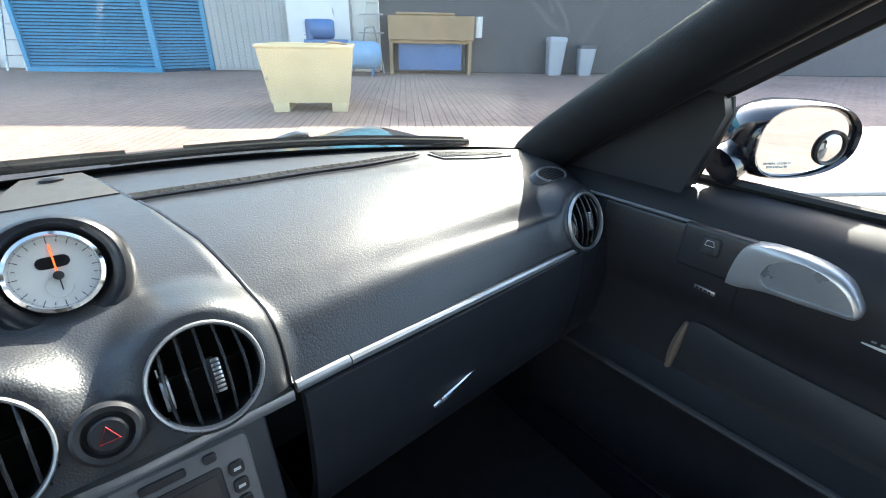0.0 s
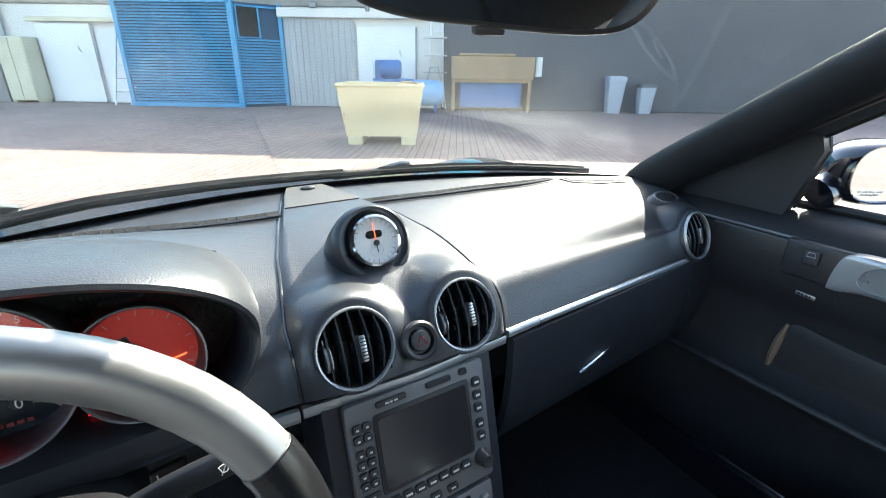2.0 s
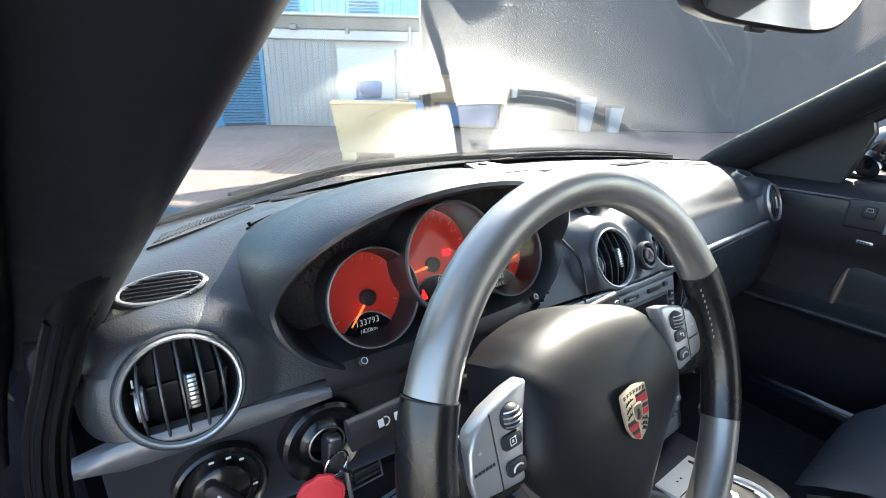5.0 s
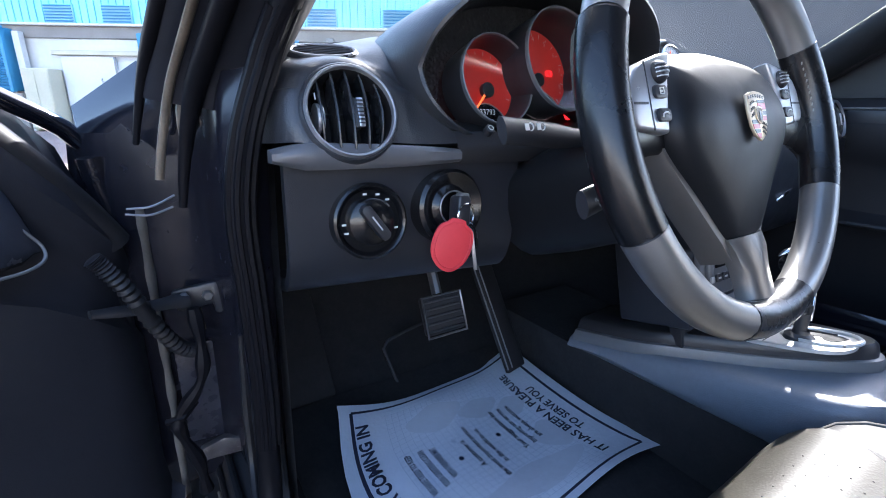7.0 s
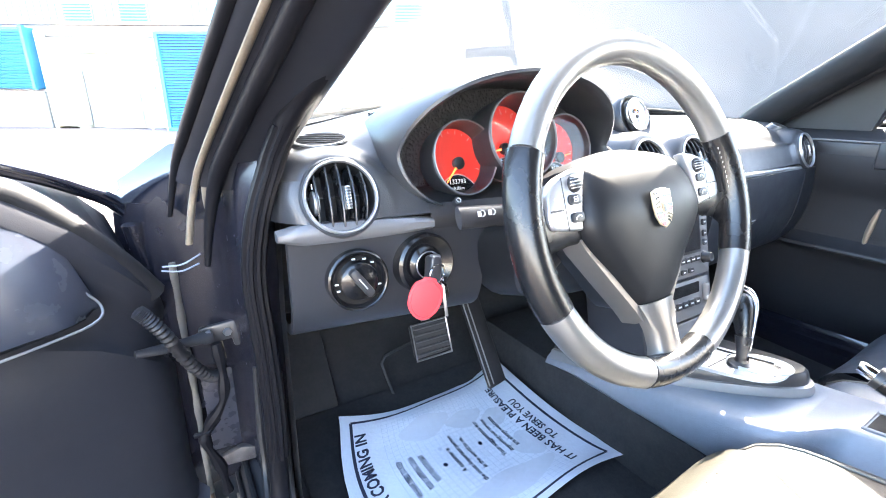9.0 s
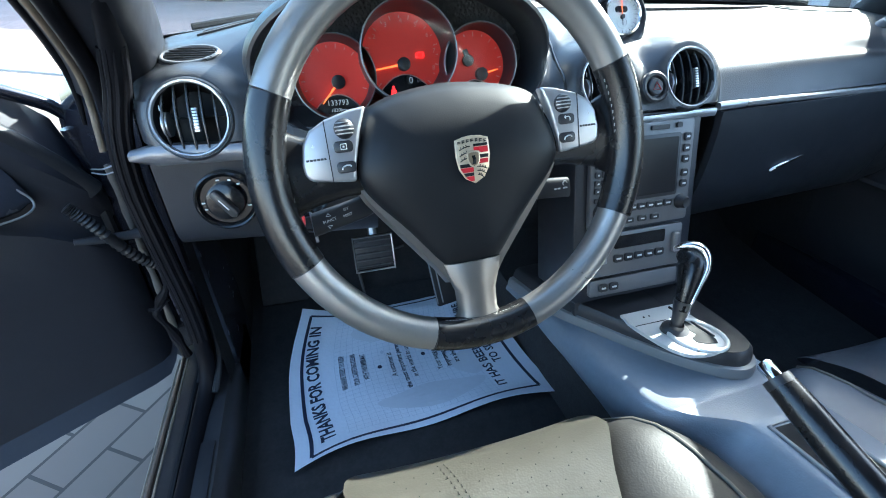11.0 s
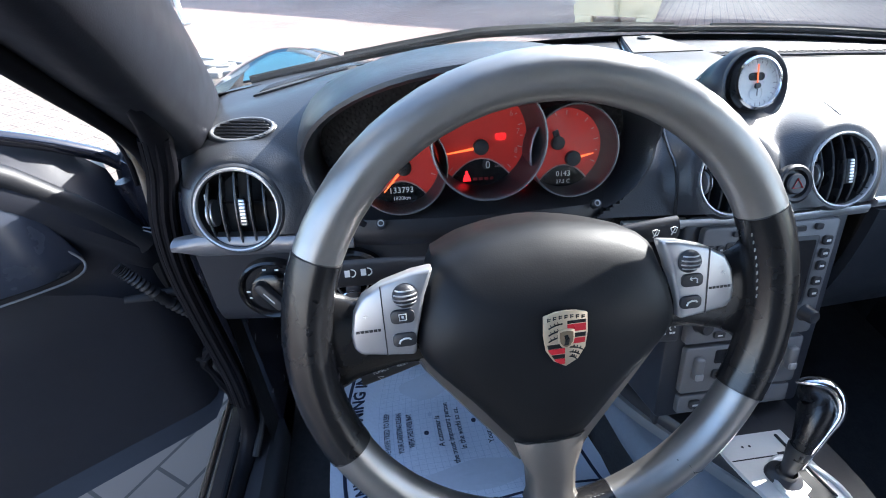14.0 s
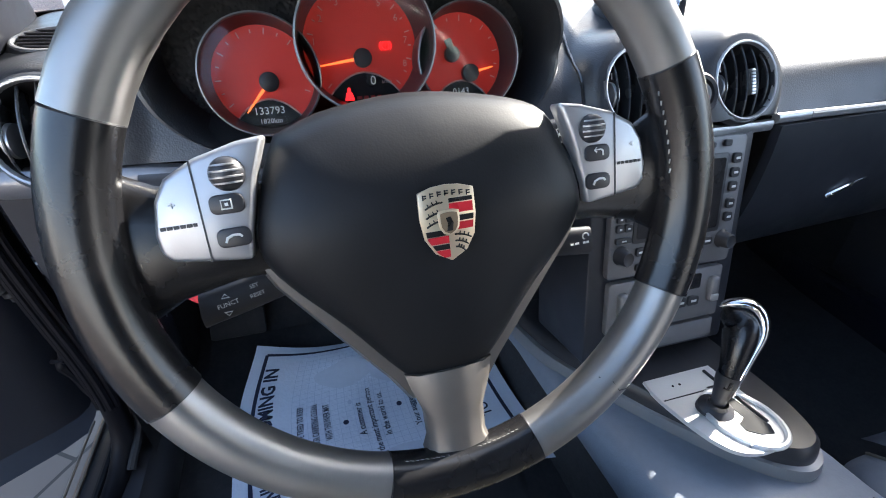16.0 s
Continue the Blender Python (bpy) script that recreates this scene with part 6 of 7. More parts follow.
DOOR_Z = [(0.24, 0.030), (0.262, 0.004), (0.34, -0.004), (0.50, 0.000), (0.62, 0.002), (0.635, -0.010), (0.70, -0.018), (0.735, -0.006), (0.77, 0.002), (0.800, -0.006), (0.812, -0.030)]


def door_inner(x, z_in):
    low = 0.236 + 0.03 * max(0, 1 - x / 0.05) ** 2
    z, y = z_in
    top = lerp_table([(0, 0.60), (0.03, 0.640), (0.08, 0.705), (0.11, 0.735), (0.15, 0.770), (0.25, 0.795), (0.40, 0.812)], x)
    z = 0.24 + (z - 0.24) * (top - 0.24) / 0.572
    return Vector((x - 0.02, y - 0.030 * max(0, 1 - x / 0.05) ** 2, max(low, z)))


rings = [[DM @ door_inner(x, q) for q in DOOR_Z] + [DM @ Vector((x, -0.085, lerp_table([(0, 0.70), (0.03, 0.735), (0.08, 0.762), (0.15, 0.785), (0.30, 0.81)], x))), DM @ Vector((x, -0.135, 0.70)), DM @ Vector((x, -0.150, 0.50)), DM @ Vector((x, -0.120, 0.27)), DM @ Vector((x, -0.05, 0.245))] for x in (0.0, 0.012, 0.03, 0.06, 0.10, 0.16, 0.25, 0.40, 0.60, 0.80, 1.0, 1.10)]
part("inner_panel", loft(rings), material("door_vinyl", (0.017, 0.018, 0.024), 0.5, spec=0.35, grain=0.12, gscale=900, cells=True), door, "dark grained door panel")
TRIM_TOP = [(0.080, 0.626), (0.086, 0.648), (0.098, 0.684), (0.116, 0.712), (0.134, 0.729), (0.17, 0.746), (0.26, 0.762), (0.45, 0.772), (0.95, 0.780)]
arm = []
for x in (0.080, 0.086, 0.098, 0.116, 0.134, 0.17, 0.22, 0.30, 0.45, 0.70, 0.95):
    hi = lerp_table(TRIM_TOP, x)
    lo = 0.607 if x > 0.09 else 0.613
    arm.append([DM @ Vector((x - 0.01, y * min(1, (x - 0.074) / 0.05) - 0.004, lo + (hi - lo) * f)) for y, f in ((-0.010, 0.0), (0.018, 0.0), (0.027, 0.05), (0.029, 0.18), (0.022, 0.45), (0.012, 0.75), (0.004, 0.96), (-0.010, 1.0))])
part("armrest", loft(arm), material("door_gloss_trim", (0.035, 0.040, 0.055), 0.26), door, "smooth blue-black door trim")
part("panel_edge", tube([DM @ Vector(p) for p in spline([(0.082, 0.000, 0.640), (0.070, 0.006, 0.618), (0.082, 0.016, 0.606), (0.13, 0.022, 0.604), (0.30, 0.024, 0.606), (0.9, 0.024, 0.610)], 24)], 0.0015, 8), SILVER_GREY, door)
part("belt_rail", tube([DM @ Vector(p) for p in spline([(-0.005, -0.02, 0.600), (0.03, -0.02, 0.655), (0.08, -0.02, 0.718), (0.13, -0.02, 0.762), (0.25, -0.02, 0.800), (0.60, -0.02, 0.820), (1.1, -0.02, 0.83)], 16)], 0.016, 10), RUBBER, door, "rubber window seal")
part("belt_rail", tube([DM @ Vector(p) for p in spline([(-0.05, -0.075, 0.655), (-0.014, -0.075, 0.712), (0.025, -0.075, 0.740), (0.075, -0.075, 0.766), (0.15, -0.075, 0.790), (0.40, -0.075, 0.82), (1.1, -0.075, 0.84)], 16)], 0.010, 10), BODY, door)
part("hinge_end", tube([DM @ Vector((-0.006, -0.035, z)) for z in span(0.30, 0.60, 12)], 0.010, 8), RUBBER, door)
part("edge_seal", tube([DM @ Vector(p) for p in spline([(-0.012, -0.05, 0.30), (-0.016, -0.05, 0.45), (-0.022, -0.05, 0.60), (-0.012, -0.05, 0.69)], 12)], 0.012, 10), JAMB, door)

# ---- closed passenger door ----
pd = thing("door_2", (0.72, -0.2, 0.25), "closed dark car door with silver pull handle", "car door", "structure")
PD = [(0.668, 0.29), (0.664, 0.36), (0.652, 0.470), (0.640, 0.492), (0.628, 0.500), (0.630, 0.508), (0.648, 0.514), (0.668, 0.53), (0.676, 0.58), (0.676, 0.625), (0.670, 0.648), (0.660, 0.662), (0.655, 0.69), (0.652, 0.715), (0.655, 0.745), (0.664, 0.768), (0.680, 0.786), (0.700, 0.798), (0.735, 0.800), (0.790, 0.800), (0.840, 0.74), (0.870, 0.60), (0.860, 0.40), (0.80, 0.26), (0.70, 0.24)]
rings = []
for y in (0.470, 0.455, 0.43, 0.40, 0.36, 0.31, 0.26, 0.20, 0.14, 0.05, -0.1, -0.3, -0.5, -0.68):
    rings.append([Vector((x + 0.0 * y, y, z + 0.012 * max(0, -y))) for x, z in PD])
part("inner_panel", loft(rings), material("door_vinyl_dark", (0.017, 0.017, 0.020), 0.55, spec=0.25, grain=0.10, gscale=950, cells=True), pd, "dark grained door panel")
part("belt_seal", tube([Vector((0.752, y, 0.806 + 0.012 * max(0, -y))) for y in span(0.40, -0.66, 12)], 0.008, 8), RUBBER, pd)
part("upper_seam", tube([Vector((0.658, y, 0.768 - 0.06 * (0.42 - y) * 0)) for y in span(0.42, 0.23, 8)], 0.0025, 6), SILVER_GREY, pd)
swp = part("switch_panel", box((0.016, 0.090, 0.062), Matrix.Translation((0.656, 0.197, 0.739)), 0.005, 3), BLACK, pd, "black switch block in the door")
part("switch_ledge", box((0.010, 0.130, 0.046), Matrix.Translation((0.659, 0.300, 0.742)), 0.004, 3), BLACK, pd)
part("window_switch", box((0.008, 0.024, 0.026), Matrix.Translation((0.6475, 0.203, 0.747)), 0.004, 3), SOFTBLACK, swp)
part("switch_symbol", tube([Vector((0.6430, 0.203 + a, 0.752 + b)) for a, b in ((-0.006, -0.003), (-0.004, 0.004), (0.004, 0.004), (0.006, -0.003))], 0.0006, 4, True), MARK, swp)
# silver pull: broad flat front, long half-oval cup that narrows to the rear
DOOR_FACE = Matrix(((0, 0, -1), (-1, 0, 0), (0, 1, 0))).to_4x4()
hf = Matrix.Translation((0.655, 0.174, 0.738)) @ DOOR_FACE


def closed_run(pts, n):
    return [(p.x, p.y) for p in spline([Vector((x, y, 0)) for x, y in pts + pts[:1]], n)[:-1]]


out = closed_run([(0.000, -0.030), (0.001, -0.008), (0.006, 0.016), (0.014, 0.029), (0.036, 0.034), (0.064, 0.034), (0.092, 0.030), (0.115, 0.020), (0.131, 0.002), (0.135, -0.010), (0.130, -0.019), (0.110, -0.021), (0.080, -0.023), (0.044, -0.024), (0.015, -0.030)], 61)
cup = closed_run([(0.034, -0.004), (0.040, 0.013), (0.054, 0.023), (0.072, 0.025), (0.092, 0.021), (0.112, 0.011), (0.124, -0.002), (0.127, -0.010), (0.122, -0.014), (0.100, -0.014), (0.070, -0.015), (0.044, -0.014)], 61)
mid = [(a[0] * 0.5 + b[0] * 0.5, a[1] * 0.5 + b[1] * 0.5) for a, b in zip(out, cup)]
hnd = part("pull_handle", loft([[hf @ Vector((x, y, h)) for x, y in o] for o, h in ((out, -0.006), (out, 0.008), ([(x * 0.985 + 0.001, y * 0.97) for x, y in out], 0.013), (mid, 0.0165), ([(x * 1.0, y * 1.05) for x, y in cup], 0.017), (cup, 0.0145))], True, False), SILVER, pd, "satin silver door pull")
part("handle_cup", loft([[hf @ Vector((x * k + 0.082 * (1 - k), y * k + 0.003 * (1 - k), h)) for x, y in cup] for k, h in ((1.0, 0.0145), (0.96, 0.0110), (0.90, 0.0085), (0.78, 0.0068), (0.5, 0.0058), (0.15, 0.0055))]), material("handle_cup_paint", (0.30, 0.33, 0.36), 0.3, metal=0.7), hnd, "smooth hollow grip cup")
part("speaker_badge", box((0.002, 0.028, 0.0065), pose(0.6545, 0.197, 0.681, 4), 0.0006), ALU, pd, "small silver badge")
bars(Matrix.Translation((0.6532, 0.197, 0.681)) @ DOOR_FACE @ pose(0, 0, 0, 0, 0, -4), 0.022, 0.003, 4, BLACK, pd)
part("airbag_badge", box((0.002, 0.055, 0.018), pose(0.6555, 0.004, 0.699, 4), 0.001), WHITE_FACE, pd, "pale airbag label")
bars(Matrix.Translation((0.6540, 0.004, 0.699)) @ DOOR_FACE @ pose(0, 0, 0, 0, 0, -4), 0.04, 0.005, 5, SILVER_GREY, pd)
part("panel_seam", tube([Vector((0.6545, 0.160, z)) for z in span(0.660, 0.712, 6)], 0.0012, 5), RUBBER, pd)
part("panel_seam", tube([Vector((0.656, y, 0.712 - 0.004 * math.sin((y - 0.16) * 9))) for y in span(0.40, 0.16, 12)], 0.0014, 5), SILVER_GREY, pd)
padp = [(p.x, p.y) for p in spline([Vector((x, y, 0)) for x, y in ((0.0, -0.045), (0.004, 0.010), (0.02, 0.028), (0.10, 0.020), (0.40, 0.0), (0.42, -0.05), (0.40, -0.060), (0.05, -0.060), (0.0, -0.045))], 41)[:-1]]
part("door_pad", prism(padp, 0.014, Matrix.Translation((0.684, 0.214, 0.592)) @ DOOR_FACE, 0.005), SOFTBLACK, pd)
part("pad_edge", tube([Vector((0.668, 0.220 - 0.010 * t * t, 0.515 + 0.100 * t)) for t in span(0, 1, 10)], [0.003 + 0.004 * math.sin(math.pi * i / 9) for i in range(10)], 8), material("bronze_edge", (0.22, 0.17, 0.13), 0.4, metal=0.4), pd, "dull bronze edge of the door pad")
part("lower_moulding", tube([Vector((0.628 - 0.0 * y, y, 0.5045)) for y in span(0.30, -0.6, 12)], 0.006, 8), SOFTBLACK, pd)
sail = [[Vector((x + d, y, z)) for y, z in ((0.580, 0.755), (0.285, 0.765), (0.272, 0.800), (0.244, 0.905), (0.252, 0.928), (0.30, 0.940), (0.36, 0.925), (0.50, 0.85))] for x, d in ((0.690, 0), (0.715, 0.0))]
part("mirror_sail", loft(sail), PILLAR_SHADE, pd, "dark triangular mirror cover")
part("sail_edge", tube([Vector((0.7165, y, z)) for y, z in ((0.272, 0.803), (0.258, 0.855), (0.246, 0.903), (0.252, 0.925))], 0.0045, 8), RUBBER, pd)

wm = thing("wing_mirror", (0.80, 0.22, 0.82), "glossy black wing mirror with convex spot mirror", "wing mirror")
wmf = axes((0.822, 0.184, 0.866), (-0.485, -0.875, 0.02))
oval = [(0.080 * math.copysign(abs(math.cos(a)) ** 0.8, math.cos(a)), 0.048 * math.copysign(abs(math.sin(a)) ** 0.8, math.sin(a)) * (1.0 - 0.12 * math.cos(a))) for a in span(0, 2 * math.pi, 49)[:-1]]
rr = [[wmf @ Vector((x * k, y * k, h)) for x, y in oval] for k, h in ((0.93, -0.004), (0.96, 0.006), (1.02, 0.009), (1.08, 0.004), (1.14, -0.02), (1.10, -0.05), (0.85, -0.085), (0.4, -0.10))]
part("shell", loft(rr, True, True), BODY, wm, "glossy black mirror shell")
part("glass", prism([(x * 0.95, y * 0.95) for x, y in oval], 0.002, wmf @ Matrix.Translation((0, 0, -0.002)), 0), MIRROR, wm, "mirror glass")
sm = wmf @ Matrix.Translation((0.046, -0.010, 0.001)) @ Matrix.Scale(0.8, 4)
part("spot_mirror", lathe([(0.026, 0.0005), (0.022, 0.0032), (0.014, 0.0055), (0.006, 0.0066), (0, 0.0068)], sm, 36, False), MIRROR, wm, "round convex spot mirror")
part("spot_rim", lathe([(0.026, 0), (0.0265, 0.004), (0.0295, 0.005), (0.031, 0)], sm, 36, False), BLACK, wm)
for k in (0, 1):
    bars(wmf @ Matrix.Translation((-0.030, -0.030 - 0.005 * k, 0.0006)), 0.046 - 0.012 * k, 0.0032, 7 - k, WARN, wm)
part("foot", tube(spline([(0.735, 0.250, 0.830), (0.775, 0.240, 0.845), (0.81, 0.225, 0.860)], 8), [0.030, 0.029, 0.028, 0.028, 0.028, 0.03, 0.032, 0.034], 14, flat=0.8), BODY, wm)

# ---- bonnet, fenders, cowl and wipers ----
WIPER = material("matt_wiper_rubber", (0.010, 0.010, 0.011), 0.8, spec=0.15)
def bonnet(x, y):
    c = 0.770 - 0.155 * (y - 0.80)
    f = math.exp(-((abs(x) - 0.66) / 0.13) ** 2)
    crown = 0.062 * math.exp(-((y - 1.12) / 0.30) ** 2)
    edge = max(0, abs(x) - 0.74) / 0.14
    return c - 0.02 * (x / 0.6) ** 2 + f * crown - 0.30 * edge ** 2.2 - 0.12 * max(0, y - 1.85) ** 2


car = thing("sports_car", (0, 1.3, 0.3), "glossy black sports car bonnet and fenders", "car")
part("bonnet", sheet(lambda x, y: Vector((x, y + 0.0, bonnet(x, y))), span(-0.57, 0.57, 25), span(0.83, 2.15, 24), 0.004), BODY, car, "glossy black bonnet")
for side in (-1, 1):
    part("fender", sheet(lambda x, y: Vector((side * x, y, bonnet(x, y))), span(0.575, 0.88, 24), span(0.80, 2.15, 28), 0.004), BODY, car, "rounded black front fender")
    part("fender_side", sheet(lambda y, z: Vector((side * (0.878 + 0.01 * z), y, z)), span(0.60, 2.15, 20), span(0.25, 0.52, 4), 0.004, (side, 0, 0)), BODY, car)
    part("headlamp", prism([(p.x, p.y) for p in spline([Vector((x, y, 0)) for x, y in ((-0.08, 0.0), (0, 0.14), (0.07, 0.10), (0.085, -0.08), (0, -0.16), (-0.08, 0))], 31)[:-1]], 0.012, Matrix.Translation((side * 0.665, 1.80, bonnet(0.665, 1.80) - 0.006)) @ pose(0, 0, 0, -22), 0.003), material("headlamp_glass", (0.20, 0.22, 0.23), 0.12, coat=1.0), car)
part("cowl", sheet(lambda u, v: Vector((0.66 * u, 0.775 - 0.19 * u * u + 0.09 * v * (1 - 0.5 * u * u), 0.806 - 0.022 * u * u - 0.030 * v)), span(-1, 1, 25), span(0, 1, 5), 0.01), RUBBER, car, "black cowl panel")
for table in ([(-0.60, 0.048), (-0.45, 0.062), (-0.28, 0.086), (-0.20, 0.078), (0.08, 0.054)], [(0.06, 0.048), (0.30, 0.058), (0.40, 0.058), (0.56, 0.050)]):
    pts = [screen_skin(x / 0.65, lerp_table(table, x)) + Vector((0, 0.010, 0.006)) for x in span(table[0][0], table[-1][0], 18)]
    part("wiper", tube(pts, 0.006, 8), WIPER, car, "black wiper blade")
    part("wiper_arm", tube([p + Vector((0, 0.014, 0.003)) for p in pts[3:]], 0.005, 6), WIPER, car)

# ---- pedals and footwell ----
ped = thing("pedal_set", (-0.42, 0.72, 0.25), "black pedals in the driver's footwell", "pedals")
part("pedal_pad", box((0.078, 0.012, 0.064), pose(-0.392, 0.515, 0.428, -24), 0.006, 3), RUBBER, ped, "ribbed rubber brake pedal pad")
for k in range(5):
    part("pad_rib", box((0.068, 0.004, 0.004), pose(-0.392, 0.5075 + 0.0048 * k - 0.010, 0.408 + 0.0108 * k, -24), 0.001, 1), SOFTBLACK, ped)
part("pad_edge", tube([Vector((-0.392 + a, 0.508 + b * 0.42, 0.428 + b)) for a, b in ((-0.037, -0.030), (0.037, -0.030), (0.037, 0.030), (-0.037, 0.030))], 0.0022, 6, True), STEEL, ped)
part("pedal_arm", tube([Vector((-0.39, 0.53, 0.44)), Vector((-0.385, 0.58, 0.52)), Vector((-0.385, 0.60, 0.62))], 0.009, 8), STEEL, ped)
acc = axes((-0.262, 0.530, 0.390), (0.18, -0.86, 0.47))
part("accelerator_pad", box((0.050, 0.215, 0.012), acc, 0.005, 3), RUBBER, ped, "long black accelerator pedal")
for dx in (-0.026, -0.014):
    part("accelerator_edge", tube([acc @ Vector((dx, t, 0.0065)) for t in span(-0.10, 0.10, 6)], 0.0014, 6), SILVER_GREY, ped, "thin pale pedal edge")
part("foot_rest", box((0.10, 0.02, 0.24), pose(-0.585, 0.72, 0.34, -38), 0.006), CARPET, ped)
part("frame", tube([Vector(p) for p in ((-0.408, 0.640, 0.222), (-0.414, 0.672, 0.262), (-0.416, 0.690, 0.284), (-0.405, 0.696, 0.296), (-0.37, 0.698, 0.304), (-0.30, 0.700, 0.316))], 0.0035, 8), SOFTBLACK, ped)
part("floor_mat", sheet(lambda x, y: Vector((x, y, 0.1905 + 0.012 * max(0, (y - 0.2) / 0.3) * 1.0 + (0.025 * max(0, (y - 0.5) / 0.16)))), span(-0.64, -0.165, 8), span(-0.10, 0.66, 12), -0.006), CARPET, None, "black carpet mat in the driver's footwell", True, "floor mat")

# ---- printed paper mat ----
PC = {"fl": Vector((-0.550, 0.600, 0.258)), "fr": Vector((-0.134, 0.633, 0.240)), "nl": Vector((-0.583, 0.246, 0.2045)), "nr": Vector((-0.094, 0.273, 0.2150))}


BULGE = [(0, -0.1), (0.10, 0.04), (0.18, 0.25), (0.28, 0.58), (0.38, 0.78), (0.48, 0.92), (0.58, 1.0), (0.68, 0.93), (0.78, 0.70), (0.88, 0.36), (0.95, 0.12), (1.0, 0.0)]


def paper(u, v, lift=0.0):
    """u from the sill (0) to the tunnel (1), v from the seat (0) to the pedals (1)."""
    bulge = (1 - u) * lerp_table(BULGE, v)
    u -= 0.088 * bulge
    p = PC["nl"].lerp(PC["nr"], u).lerp(PC["fl"].lerp(PC["fr"], u), v)
    wave = 0.006 * math.sin(5.2 * u + 2.1 * v) * math.sin(3.3 * v + 0.6) + 0.003 * math.sin(11 * u - 4 * v)
    curl = 0.016 * (max(0, v - 0.82) / 0.18) ** 2 * math.sin(math.pi * u) * -0.8
    edge = 0.010 * math.sin(3 * math.pi * u) * (max(0, 0.12 - v) / 0.12) - 0.018 * math.sin(math.pi * u) * 0
    sag = -0.020 * math.sin(math.pi * v) * (0.6 + 0.4 * u)
    side = -0.016 * math.sin(math.pi * u) * v
    y_in = -0.022 * math.sin(math.pi * u) * max(0, v - 0.7) / 0.3 + 0.018 * math.sin(math.pi * u) * max(0, 0.25 - v) / 0.25
    return p + Vector((0.014 * math.sin(math.pi * v) * (0.5 - u) * 2, y_in, wave + curl + edge + sag * 0.5 + side - 0.022 * bulge * (1 - u) ** 2 + lift))


pm = thing("paper_floor_mat", (-0.34, 0.44, 0.20), "printed white paper mat lying creased in the driver's footwell", "paper mat")
part("sheet_of_paper", sheet(paper, span(0, 1, 29), span(0, 1, 25), -0.0006), PAPER, pm)


def ink_band(u0, v0, u1, v1, w, mat=INK, n=20, lift=0.0012):
    a, b = Vector((u0, v0, 0)), Vector((u1, v1, 0))
    d = (b - a).normalized()
    s = Vector((-d.y, d.x, 0)) * w / 2
    bm = loft([[paper(*(a.lerp(b, t) + q)[:2], lift) for q in (-s, s)] for t in span(0, 1, n)], closed=False)
    return part("printed_line", bm, mat, pm, smooth=False)


for a in ((0.058, 0.022, 0.050, 0.945), (0.050, 0.945, 0.938, 0.957), (0.938, 0.957, 0.942, 0.058), (0.942, 0.058, 0.058, 0.022)):
    ink_band(*a, 0.014)
for i in range(31):
    t = 0.08 + 0.84 * i / 30
    if 0.17 < t < 0.80:
        ink_band(t, 0.08, t, 0.90, 0.0018, INK_PALE, 16, 0.0007)
    ink_band(0.19, t, 0.79, t, 0.0018, INK_PALE, 16, 0.0008)
for u, v, a, b in ((0.40, 0.76, 0.13, 0.085), (0.60, 0.70, 0.10, 0.06), (0.76, 0.36, 0.08, 0.09), (0.55, 0.20, 0.22, 0.085), (0.74, 0.62, 0.07, 0.06)):
    bm = loft([[paper(u + a * k * math.cos(t) * (1 + 0.10 * math.sin(3 * t)), v + b * k * math.sin(t) * (1 + 0.12 * math.cos(4 * t)), 0.0010) for t in span(0, 2 * math.pi, 41)[:-1]] for k in (0.02, 0.35, 0.7, 1.0)], True, False)
    part("faded_patch", bm, PAPER_STAIN, pm, smooth=False)


def paper_words(text, size, u, v0, v1, bold=0.0, slant=0.0):
    """Lettering that reads towards the pedals from v0 to v1 with its foot at u; size in metres."""
    ob = words(text, size, parent=pm, mat=INK, bold=bold)
    xs = [q.co.x for q in ob.data.vertices]
    lo, wide = min(xs), max(xs) - min(xs)
    for q in ob.data.vertices:
        f = (q.co.x - lo) / wide
        q.co = paper(u + slant * f - q.co.y / 0.46, v0 + (v1 - v0) * f, 0.0016)


paper_words("THANKS FOR COMING IN", 0.0330, 0.143, 0.080, 0.868, 0.0011, -0.030)
for t, u, v0, v1 in (("WE HAVE TRIED TO KEEP", 0.234, 0.375, 0.628), ("YOUR CARPETING CLEAN", 0.285, 0.380, 0.615), ("WITH THIS PAPER MAT", 0.328, 0.402, 0.598)):
    paper_words(t, 0.0150, u, v0, v1, 0.0003)
for t, u, v0, v1 in (("A customer is", 0.443, 0.383, 0.559), ("the most important person", 0.485, 0.286, 0.628), ("in the world to us.", 0.527, 0.357, 0.592)):
    paper_words(t, 0.0155, u, v0, v1, 0.0003)
for t, u, v0, v1 in (("Your suggestions for", 0.641, 0.365, 0.650), ("improving our service", 0.681, 0.370, 0.640), ("are always welcome", 0.721, 0.381, 0.633)):
    paper_words(t, 0.0150, u, v0, v1, 0.0003)
paper_words("IT HAS BEEN A PLEASURE", 0.0245, 0.832, 0.119, 0.822, 0.0006)
paper_words("TO SERVE YOU", 0.0245, 0.886, 0.293, 0.652, 0.0006)
for u, v in ((0.381, 0.470), (0.584, 0.507)):
    part("printed_dot", loft([[paper(u + 0.010 * k * math.cos(t), v + 0.013 * k * math.sin(t), 0.0016) for t in span(0, 2 * math.pi, 17)[:-1]] for k in (0.05, 1)], True, False), INK, pm, smooth=False)
part("torn_hole", loft([[paper(0.406 + 0.008 * k * math.cos(t), 0.574 + 0.014 * k * math.sin(t) * (1 + 0.3 * math.sin(5 * t)), 0.0014) for t in span(0, 2 * math.pi, 13)[:-1]] for k in (0.05, 1)], True, False), INK_PALE, pm, smooth=False)


